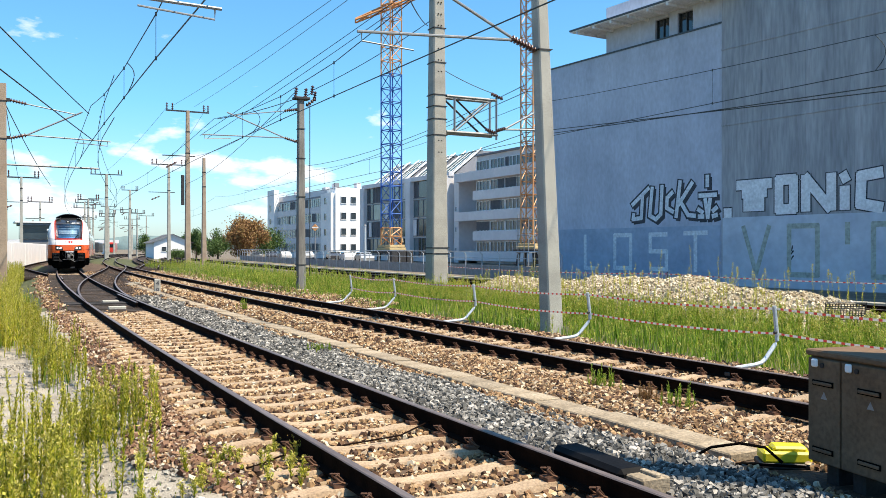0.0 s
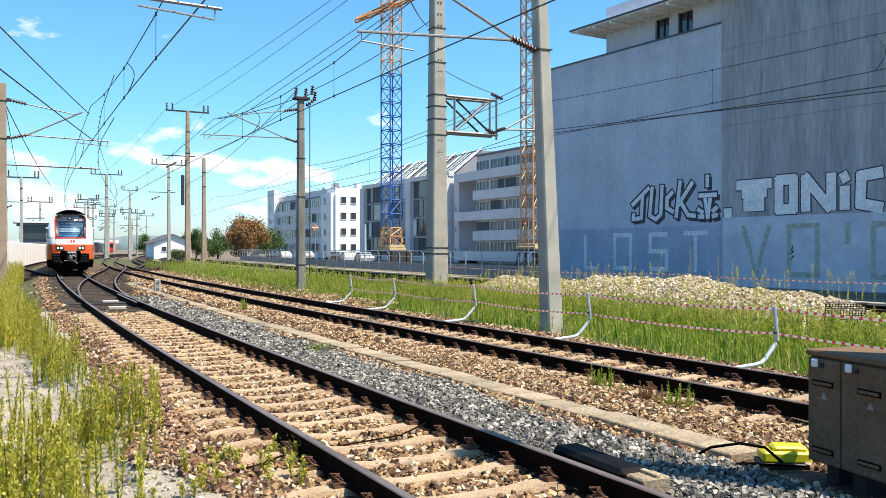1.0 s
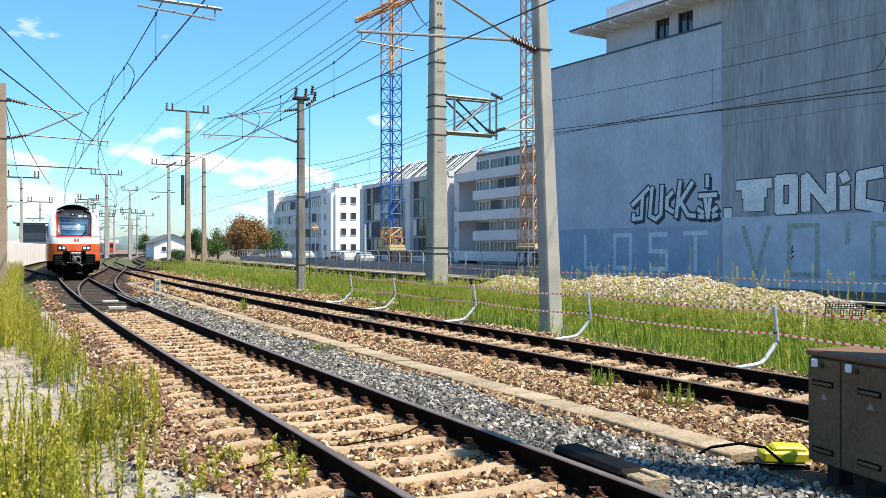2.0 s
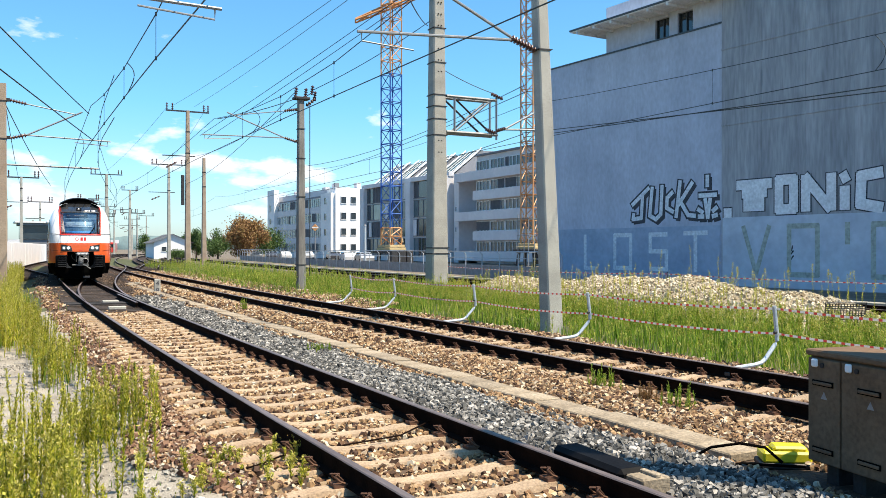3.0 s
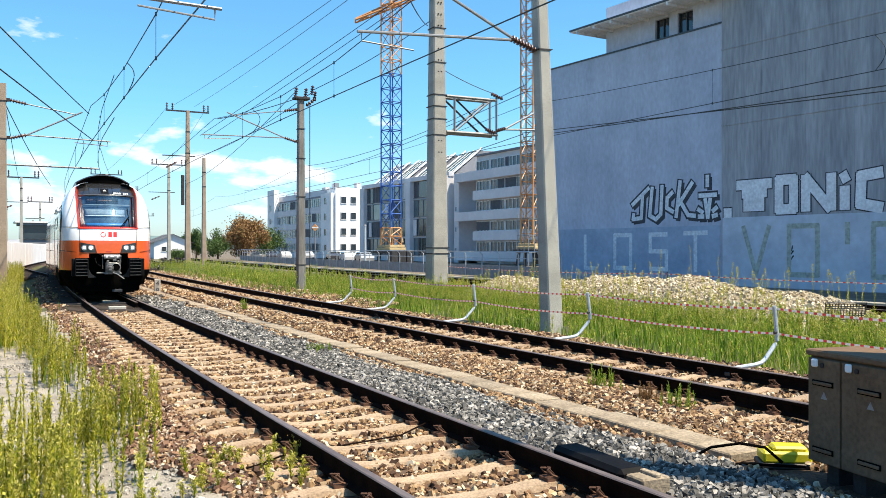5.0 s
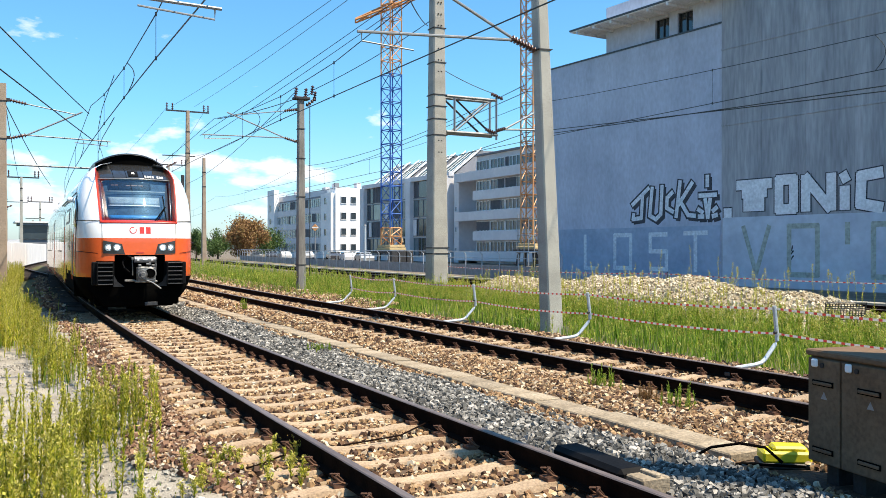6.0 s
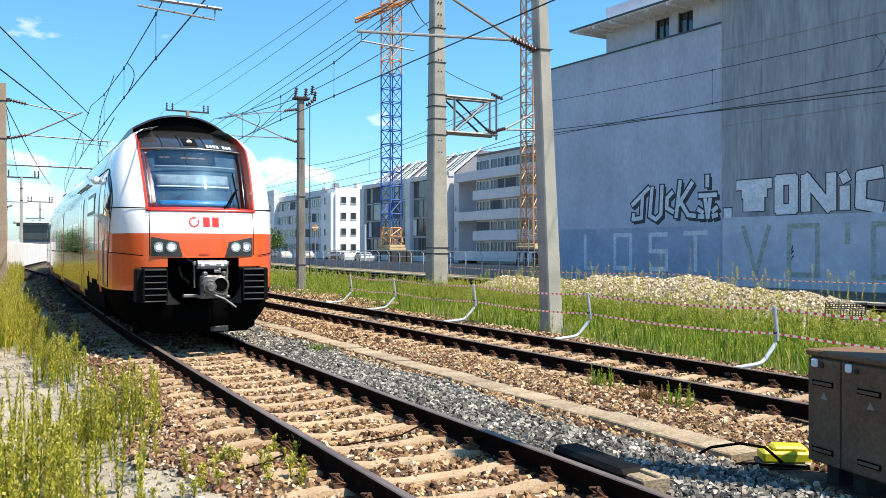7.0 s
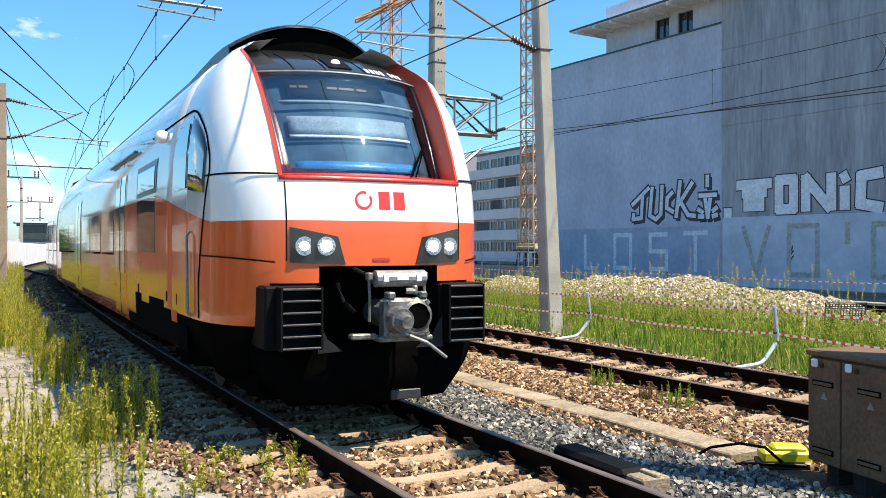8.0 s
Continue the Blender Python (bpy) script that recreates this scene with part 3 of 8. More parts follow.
def build_wall():
    t = thing("warehouse", "tall blank concrete building with graffiti along its foot", "building", m=wall_frame())
    bm = bmesh.new()
    box(bm, (7.4, 6.0, 6.7), (14.8, 12, 14.6))
    part("wall", bm, M["wall_l"], t, "smooth grey rendered wall")
    bm = bmesh.new()
    box(bm, (34.83, 5.95, 10.7), (40, 12.1, 22.6))
    part("wall", bm, M["wall_r"], t, "darker board-marked concrete wall")
    bm = bmesh.new()
    for z in (8.35, 12.5, 16.6):
        box(bm, (34.83, -0.105, z), (40, 0.05, 0.10), bevel=0.01)
    part("joint", bm, M["wall_r"], t, "level pour joint")
    bm = bmesh.new()
    for x in np.arange(17.4, 40, 2.6):
        box(bm, (x, -0.102, 12.7), (0.05, 0.02, 18.4))
    part("board_joint", bm, M["wall_r"], t, "upright board marks")
    bm = bmesh.new()
    box(bm, (7.4, 6.0, 14.03), (14.84, 12.1, 0.10))
    part("coping", bm, M["roofgrey"], t, "dark metal coping")
    bm = bmesh.new()
    box(bm, (7.3, -0.004, 1.25), (14.7, 0.02, 3.3))
    part("painted_band", bm, M["band"], t, "faded blue-grey paint")
    bm = bmesh.new()
    box(bm, (34.85, -0.108, 1.45), (39.9, 0.02, 3.7))
    part("painted_band", bm, M["pale_band"], t, "pale blue-grey paint")
    # top floor with an overhanging roof
    ph = new("top_floor")
    ph.parent = t
    bm = bmesh.new()
    for a, b in ((5.34, 9.58), (10.72, 11.37), (12.52, 14.85)):
        box(bm, ((a + b) / 2, 0.35, 15.55), (b - a, 0.3, 3.0))
    for z0, z1 in ((14.05, 14.08), (15.32, 17.05)):
        for a, b in ((9.58, 10.72), (11.37, 12.52)):
            box(bm, ((a + b) / 2, 0.35, (z0 + z1) / 2), (b - a, 0.3, z1 - z0))
    box(bm, (5.49, 5.0, 15.55), (0.3, 9.0, 3.0))
    part("upper_wall", bm, M["wall_l"], ph)
    for a, b in ((9.58, 10.72), (11.37, 12.52)):
        bm = bmesh.new()
        box(bm, ((a + b) / 2, 0.42, 14.7), (b - a, 0.03, 1.24))
        part("window_pane", bm, M["sideglass"], ph)
        bm = bmesh.new()
        for x in (a + 0.03, (a + b) / 2, b - 0.03):
            box(bm, (x, 0.36, 14.7), (0.05, 0.06, 1.24))
        part("window_bars", bm, M["roofgrey"], ph)
    bm = bmesh.new()
    box(bm, (10.0, 4.0, 15.60), (12.4, 11.0, 0.12), bevel=0.02)
    part("roof_slab", bm, M["chalkw"], t, "overhanging roof slab")
    bm = bmesh.new()
    box(bm, (10.0, -1.52, 15.66), (12.5, 0.06, 0.11))
    box(bm, (3.78, 4.0, 15.66), (0.06, 11.0, 0.11))
    part("roof_edge", bm, M["roofgrey"], t)
    for x in np.arange(4.4, 15, 1.55):
        bm = bmesh.new()
        box(bm, (x, -0.65, 15.46), (0.12, 1.7, 0.16), bevel=0.01)
        part("bracket", bm, M["chalkw"], t)
    # graffiti
    z0, z1 = 3.62, 5.12
    words = [
        [((16.0, 5.0), (17.9, 5.0)), ((16.35, 4.55), (17.6, 4.55)), ((16.55, 3.75), (16.55, 4.6)), ((16.95, 3.75), (16.95, 4.6)), ((17.35, 3.75), (17.35, 4.6))],
        [((18.5, z0), (18.5, z1)), ((18.5, z1), (19.35, z1)), ((19.35, z1), (19.35, z0)), ((19.35, z0), (18.5, z0))],
        [((20.05, z0), (20.05, z1)), ((20.05, z1), (21.35, z0)), ((21.45, z0), (21.45, z1))],
        [((22.15, z0), (22.15, 4.45)), ((22.10, 5.0), (22.20, 5.05))],
        [((23.9, z1), (23.0, z1 - 0.1)), ((23.0, z1 - 0.1), (22.95, z0 + 0.1)), ((22.95, z0 + 0.1), (23.9, z0 - 0.1))],
        [((15.15, 3.55), (15.35, 3.55))],
    ]
    lettering(t, "graffiti_letter", words, 0.52, 0.06, M["chalkw"], M["ink"], "white block letter with dark outline, sprayed", -0.112)
    tag = [
        [((7.9, 4.35), (9.25, 5.15)), ((8.75, 4.75), (8.65, 3.65)), ((8.65, 3.65), (7.95, 3.60)), ((7.95, 3.60), (8.0, 3.85))],
        [((9.55, 5.15), (9.35, 3.75)), ((9.35, 3.75), (9.85, 3.55)), ((9.85, 3.55), (10.25, 3.8)), ((10.25, 3.8), (10.35, 5.2))],
        [((11.15, 4.85), (10.75, 4.6)), ((10.75, 4.6), (10.72, 4.1)), ((10.72, 4.1), (11.2, 3.9))],
        [((11.75, 5.35), (11.45, 3.65)), ((11.65, 4.25), (12.65, 5.25)), ((11.75, 4.4), (12.35, 3.7)), ((12.35, 3.7), (12.85, 3.65))],
        [((13.75, 5.05), (13.75, 5.5)), ((13.2, 4.6), (14.35, 4.6)), ((13.6, 4.4), (13.78, 3.55)), ((13.95, 4.4), (13.78, 3.55))],
        [((13.1, 3.95), (13.4, 3.8))], [((13.15, 3.6), (13.45, 3.6))], [((14.15, 3.85), (14.4, 4.0))], [((14.15, 3.6), (14.4, 3.65))],
    ]
    tag = [[tuple((x, 3.30 + (z - 3.5) * 1.18) for x, z in ab) for ab in w] for w in tag]
    lettering(t, "graffiti_letter", tag, 0.25, 0.11, M["faded"], M["ink"], "angular tag in thick black outline")
    shade = [[tuple((x + 0.16, z - 0.16) for x, z in ab) for ab in w] for w in tag]
    bm = bmesh.new()
    for w in shade:
        for a, b in w:
            stroke(bm, a, b, 0.34, -0.002)
    part("tag_shadow", bm, M["ink"], t)
    lost = [
        [((3.55, 2.45), (3.55, 0.35)), ((3.55, 0.35), (4.5, 0.35))],
        [((6.35, 2.45), (7.75, 2.45)), ((7.75, 2.45), (7.75, 0.4)), ((7.75, 0.4), (6.35, 0.4)), ((6.35, 0.4), (6.35, 2.45))],
        [((10.7, 2.45), (9.4, 2.45)), ((9.4, 2.45), (9.4, 1.45)), ((9.4, 1.45), (10.7, 1.45)), ((10.7, 1.45), (10.7, 0.4)), ((10.7, 0.4), (9.4, 0.4))],
        [((12.1, 2.5), (13.7, 2.5)), ((12.9, 2.5), (12.9, 0.35))],
    ]
    lettering(t, "faded_letter", lost, 0.26, 0, M["faded"], None, "faded pale block letter on blue-grey paint", -0.008)
    vo = [
        [((16.3, 2.75), (17.1, 0.3)), ((17.1, 0.3), (17.9, 2.75))],
        [((19.1, 2.75), (20.7, 2.75)), ((20.7, 2.75), (20.7, 0.3)), ((20.7, 0.3), (19.1, 0.3)), ((19.1, 0.3), (19.1, 2.75))],
        [((22.3, 2.8), (22.3, 1.9))],
        [((23.6, 2.75), (24.9, 2.75)), ((24.9, 2.75), (24.9, 0.3)), ((24.9, 0.3), (23.6, 0.3)), ((23.6, 0.3), (23.6, 2.75))],
    ]
    lettering(t, "faded_letter", vo, 0.26, 0, M["olive"], None, "faded olive block letter on pale paint", -0.118)
    bm = bmesh.new()
    for a, b in (((19.1, 1.2), (19.35, 1.5)), ((19.2, 1.05), (19.35, 1.25)), ((19.25, 1.5), (19.3, 1.75))):
        stroke(bm, a, b, 0.07, -0.122)
    part("scribble", bm, M["ink"], t)


build_wall()


# ---- overhead line: poles, brackets and wires ----
POLES = "overhead line poles"


def tapered(bm, z0, z1, wx0, wy0, wx1, wy1):
    lo = [bm.verts.new((sx * wx0 / 2, sy * wy0 / 2, z0)) for sx, sy in ((-1, -1), (1, -1), (1, 1), (-1, 1))]
    hi = [bm.verts.new((sx * wx1 / 2, sy * wy1 / 2, z1)) for sx, sy in ((-1, -1), (1, -1), (1, 1), (-1, 1))]
    for i in range(4):
        bm.faces.new((lo[i], lo[(i + 1) % 4], hi[(i + 1) % 4], hi[i]))
    bm.faces.new(hi)
    bm.faces.new(lo[::-1])
    bmesh.ops.bevel(bm, geom=[e for e in bm.edges if abs(e.verts[0].co.z - e.verts[1].co.z) > 1], offset=min(wx1, wy1) * 0.12, segments=1, affect="EDGES")


def mast(x, y, z1, w0, w1, label, lean=0.0, rz=0.0, wide=1.0, material=None, bands=(), band_w=0.04):
    t = thing("overhead_line_pole", label, "pole", POLES, m=pose(x, y, 0, 0, lean, rz))
    bm = bmesh.new()
    tapered(bm, -0.6, z1, w0, w0 * wide, w1, w1 * wide)
    part("shaft", bm, material or M["concrete"], t)
    for z in bands:
        k = (z + 0.6) / (z1 + 0.6)
        w = w0 + (w1 - w0) * k + 0.03
        bm = bmesh.new()
        box(bm, (0, 0, z), (w, w * wide, band_w))
        for s in (-1, 1):
            bar(bm, (s * w / 2, -w * wide / 2 - 0.04, z), (s * w / 2, w * wide / 2 + 0.04, z), 0.012, 5)
        part("clamp_band", bm, M["steel"], t)
    return t


def insulator(bm, a, b, n=6, r=0.075):
    """A ribbed insulator: one turned body."""
    a, b = Vector(a), Vector(b)
    d = (b - a).normalized()
    u = d.cross(Vector((0, 1, 0)) if abs(d.y) < 0.9 else Vector((1, 0, 0))).normalized()
    v = d.cross(u)
    prof = [(0.0, 0.4)]
    for i in range(n):
        prof += [((i + 0.2) / n, 0.45), ((i + 0.35) / n, 1.0), ((i + 0.55) / n, 0.95), ((i + 0.75) / n, 0.45)]
    prof.append((1.0, 0.4))
    rings = [[bm.verts.new(a.lerp(b, k) + (u * math.cos(math.tau * i / 8) + v * math.sin(math.tau * i / 8)) * r * w) for i in range(8)] for k, w in prof]
    for s, t in zip(rings, rings[1:]):
        for k in range(8):
            bm.faces.new((s[k], s[(k + 1) % 8], t[(k + 1) % 8], t[k]))
    bm.faces.new(rings[0])
    bm.faces.new(rings[-1][::-1])
    bmesh.ops.recalc_face_normals(bm, faces=bm.faces)


def insulators(parent, ends, n=6, r=0.075):
    for a, b in ends:
        bm = bmesh.new()
        insulator(bm, a, b, n, r)
        part("insulator", bm, M["insul"], parent, "ribbed brown insulator")


def tubes(parent, lines, material=None):
    for pts, r in lines:
        part("tube", wire(bmesh.new(), pts, r, 7), material or M["galv"], parent)


def cantilever(t, dx, z, reach, tie=1.2, y=0.0):
    """Tubes from a pole out over the track: an upper tie, a strut, a steady arm, and ribbed insulators; in the pole's space, dx = -1 or 1."""
    g = new("cantilever")
    g.parent = t
    tagged(g, "galvanised tube bracket with brown insulators")
    tubes(g, [([(dx * 0.75, y, z + tie), (dx * (reach * 0.80), y, z + 0.95)], 0.022), ([(dx * 0.75, y, z + 0.12), (dx * (reach * 0.88), y, z + 1.05)], 0.030),
              ([(dx * 0.6, y, z + 0.12), (dx * (reach + 0.6), y, z + 0.05)], 0.026), ([(dx * (reach + 0.5), y, z + 0.04), (dx * (reach + 0.5), y, z - 0.12), (dx * (reach - 0.6), y, z - 0.05)], 0.016)])
    insulators(g, [((dx * 0.22, y, z + tie + 0.1), (dx * 0.75, y, z + tie)), ((dx * 0.22, y, z - 0.02), (dx * 0.75, y, z + 0.12))])
    for zz in (z + tie + 0.1, z):
        part("bracket_foot", box(bmesh.new(), (dx * 0.17, y, zz), (0.12, 0.2, 0.1)), M["steel"], g)


BROWNMAST = mat("brownish_concrete", (0.272, 0.204, 0.150), (0.354, 0.279, 0.211), 1.5, 0.9, bump=0.2, fine=40)
DARKMAST = mat("streaked_grey_pole", (0.120, 0.112, 0.105), (0.255, 0.247, 0.232), 1.0, 0.8, bump=0.2, fine=12, stretch=(4, 4, 0.5))


def build_masts():
    a = mast(0.72, 33.5, 7.3, 0.30, 0.24, "brownish square concrete pole with two insulated brackets", material=BROWNMAST, bands=(5.4, 6.7))
    cantilever(a, 1, 5.45, 2.9)
    tubes(a, [([(0.12, 0, 4.52), (3.1, 0, 4.50)], 0.035)])
    a = mast(-1.3, 13.0, 8.0, 0.30, 0.24, "brownish square concrete pole with bracket reaching over the track", material=BROWNMAST, bands=(5.4, 6.7))
    cantilever(a, 1, 5.15, 3.9)
    mast(7.0, 2.62, 9.4, 0.46, 0.34, "concrete line pole between the tracks beside the cabinet", bands=(6.35,))
    # slim pole in the grass
    a = mast(12.13, 17.19, 9.6, 0.42, 0.27, "tall slim grey concrete pole standing in the grass", lean=-2.6, bands=(6.35,))
    g = new("cantilever")
    g.parent = a
    tubes(g, [([(-0.85, 0, 6.55), (-4.6, 0.3, 6.55)], 0.035), ([(-0.85, 0, 6.62), (-3.2, 0.1, 7.85)], 0.035), ([(-4.5, 0.3, 6.55), (-4.5, 0.3, 6.35), (-3.3, 0.2, 6.2)], 0.018)])
    insulators(g, [((-0.18, 0, 6.35), (-0.85, 0, 6.6))], 8, 0.09)
    # wide pole with the lattice bracket
    a = mast(17.65, 33.61, 15.5, 0.80, 0.46, "wide tapered pale concrete pole with a steel lattice bracket", bands=(1.4, 1.65, 6.55, 7.25, 7.8, 8.3, 9.7, 11.2), band_w=0.05)
    bm = bmesh.new()
    for i in range(17):
        z = 5.8 + i * 0.5
        for s in (-0.07, 0.07):
            bar(bm, (s, -0.34 + 0.01 * i, z), (s + 0.0, -0.30, z), 0.03, 6)
    part("bolt_hole", bm, M["rubber"], a, "rows of small holes")
    g = new("lattice_bracket")
    g.parent = a
    tagged(g, "galvanised lattice arm")
    bm = bmesh.new()
    for y in (-0.25, 0.25):
        strut(bm, (0.35, y, 8.28), (2.9, y, 8.28), 0.10)
        strut(bm, (0.35, y, 6.72), (2.95, y, 6.72), 0.10)
    for x in (0.75, 2.55):
        strut(bm, (x, -0.25, 6.72), (x, -0.25, 8.28), 0.08)
    strut(bm, (2.9, -0.25, 6.5), (2.9, -0.25, 8.5), 0.08)
    part("chord", bm, M["galv"], g)
    bm = bmesh.new()
    for p, q in (((0.45, 8.25), (2.4, 6.75)), ((1.1, 8.25), (2.9, 6.85))):
        strut(bm, (p[0], 0.25, p[1]), (q[0], 0.25, q[1]), 0.07)
    part("brace", bm, M["steel"], g)
    bm = bmesh.new()
    strut(bm, (0.75, -0.25, 6.75), (2.55, -0.25, 8.2), 0.06)
    strut(bm, (0.75, 0.25, 6.75), (2.55, 0.25, 8.2), 0.06)
    for z0, z1 in ((7.0, 8.0), (7.0, 7.1)):
        strut(bm, (3.3, -0.25, z0), (5.2, -0.25, z1), 0.06)
    part("tie", bm, M["galv"], g)
    insulators(g, [((2.6, -0.3, 8.55), (3.2, -0.3, 8.35)), ((2.85, -0.3, 6.9), (3.35, -0.3, 7.05)), ((2.3, -0.3, 6.95), (2.8, -0.3, 6.8))], 5, 0.09)
    # streaked pole with switchgear on its head
    a = mast(12.56, 36.85, 8.2, 0.36, 0.26, "streaked grey pole with switch gear on its head", material=DARKMAST, bands=(0.9, 3.9, 5.6, 6.9))
    cantilever(a, -1, 6.35, 3.7, 1.3)
    bm = bmesh.new()
    box(bm, (0.02, 0, 8.25), (0.7, 0.45, 0.12), bevel=0.02)
    part("switch_plate", bm, M["steel"], a)
    insulators(a, [((x, 0, z), (x + 0.06, 0, z + 0.42)) for x, z in ((-0.25, 8.3), (0.2, 8.3), (0.5, 8.45), (0.62, 8.2))] + [((0.25, 0, 7.95), (0.7, 0, 8.3))], 4, 0.09)
    tubes(a, [([(0.42, 0, 8.0), (0.42, 0, 0.4)], 0.02)], M["steel"])
    # far masts: x, y, top, width
    yard = [(20.85, 100.3, 17.2, 0.62, 2.4), (25.9, 114.6, 13.4, 0.60, 0), (25.8, 137.8, 14.6, 0.55, 2.6), (19.5, 160.0, 14.5, 0.7, 2.6), (27.0, 185.0, 13.5, 0.6, 1.6), (4.6, 118.0, 10.4, 0.42, 2.0), (3.2, 128.0, 9.4, 0.4, 0), (14.5, 140.0, 9.0, 0.4, 1.5), (21.0, 210.0, 12.0, 0.5, 2.0), (26.0, 240.0, 13.0, 0.5, 2.0), (31.0, 250.0, 13.0, 0.5, 2.0), (18.0, 180.0, 9.5, 0.4, 2.0), (35.0, 270.0, 13.0, 0.5, 2.5)]
    yard += [(24.0, 195.0, 9.0, 0.35, 1.6), (29.0, 200.0, 9.5, 0.35, 1.8), (33.0, 215.0, 10.0, 0.35, 1.8), (27.5, 225.0, 9.5, 0.35, 1.8), (36.0, 235.0, 10.0, 0.35, 0), (40.0, 245.0, 10.5, 0.35, 2.0), (30.0, 285.0, 11.0, 0.4, 2.0), (43.0, 290.0, 11.0, 0.4, 2.4), (23.0, 250.0, 9.5, 0.35, 2.0), (8.5, 150.0, 9.0, 0.35, 1.8), (1.6, 100.0, 8.5, 0.34, 0)]
    for x, y, z1, w, arm in yard:
        t = mast(x, y, z1, w, w * 0.6, "far concrete pole with crossarm and insulators" if arm else "far plain concrete pole", bands=(z1 * 0.72, z1 * 0.86), band_w=0.12, material=BROWNMAST if 90 < y < 116 and x > 15 else None)
        if arm:
            part("crossarm", box(bmesh.new(), (0, 0, z1 - 0.1), (arm * 2, 0.16, 0.16)), M["steel"], t)
            part("crossarm", box(bmesh.new(), (-arm * 0.4, 0, z1 * 0.70), (arm * 1.5, 0.12, 0.10)), M["steel"], t)
            insulators(t, [((arm * s, 0, z1), (arm * s, 0, z1 + 0.75)) for s in (-0.95, -0.7, 0.75, 0.95)] + [((-arm, 0, z1 * 0.62), (-arm * 0.5, 0, z1 * 0.66))], 3, 0.13)
        if abs(y - 100.3) < 1:
            bm = bmesh.new()
            box(bm, (-0.55, 0, 8.2), (0.35, 0.3, 3.4), bevel=0.04)
            part("weight_stack", bm, M["steel"], t, "stack of tensioning weights")


build_masts()


def catenary(line, off, spans, z_c, z_m, dip, name, label, drop_n=3):
    """Contact wire, carrying wire with sag, and droppers over a track, span by span."""
    t = thing(name, label, "overhead wire", "overhead wires")
    for a, b in zip(spans, spans[1:]):
        n = max(4, int((b - a) / 5))
        P = [beside(line, a + (b - a) * i / n, off, z_c) for i in range(n + 1)]
        Q = [beside(line, a + (b - a) * i / n, off, z_m - dip * 4 * (i / n) * (1 - i / n)) for i in range(n + 1)]
        part("contact_wire", wire(bmesh.new(), P, 0.014, 5), M["wire"], t)
        part("carrying_wire", wire(bmesh.new(), Q, 0.012, 5), M["wire"], t)
        for i in range(1, drop_n + 1):
            k = i / (drop_n + 1)
            y = a + (b - a) * k
            zt = z_m - dip * 4 * k * (1 - k)
            p, q = beside(line, y, off, z_c), beside(line, y, off, zt)
            part("dropper", wire(bmesh.new(), [p, q], 0.006, 4), M["wire"], t)
            bm = bmesh.new()
            for w in (p, q):
                bar(bm, w - Vector((0, 0, 0.04)), w + Vector((0, 0, 0.04)), 0.022, 5)
            part("clamp", bm, M["wire"], t)
    return t


def line_3(y):
    return 21.9 + 0.00045 * (y - 10.0) ** 2


catenary(line_1, -0.25, (-28, 13, 33.5, 75, 120, 180), 5.45, 6.75, 0.55, "overhead_wire", "dark contact wire hung from a carrying wire over the track")
catenary(line_2, 0.0, (-25, 17.2, 36.9, 80, 130, 190), 5.75, 7.1, 0.6, "overhead_wire", "dark contact wire hung from a carrying wire over the track")
catenary(line_x, 0.0, (28, 50, 92), 5.6, 6.9, 0.3, "overhead_wire", "dark contact wire over the crossover", 2)
catenary(line_3, 0.0, (-14, 33.6, 72, 110, 160), 6.55, 8.2, 0.7, "overhead_wire", "double wire passing before the shaded wall")


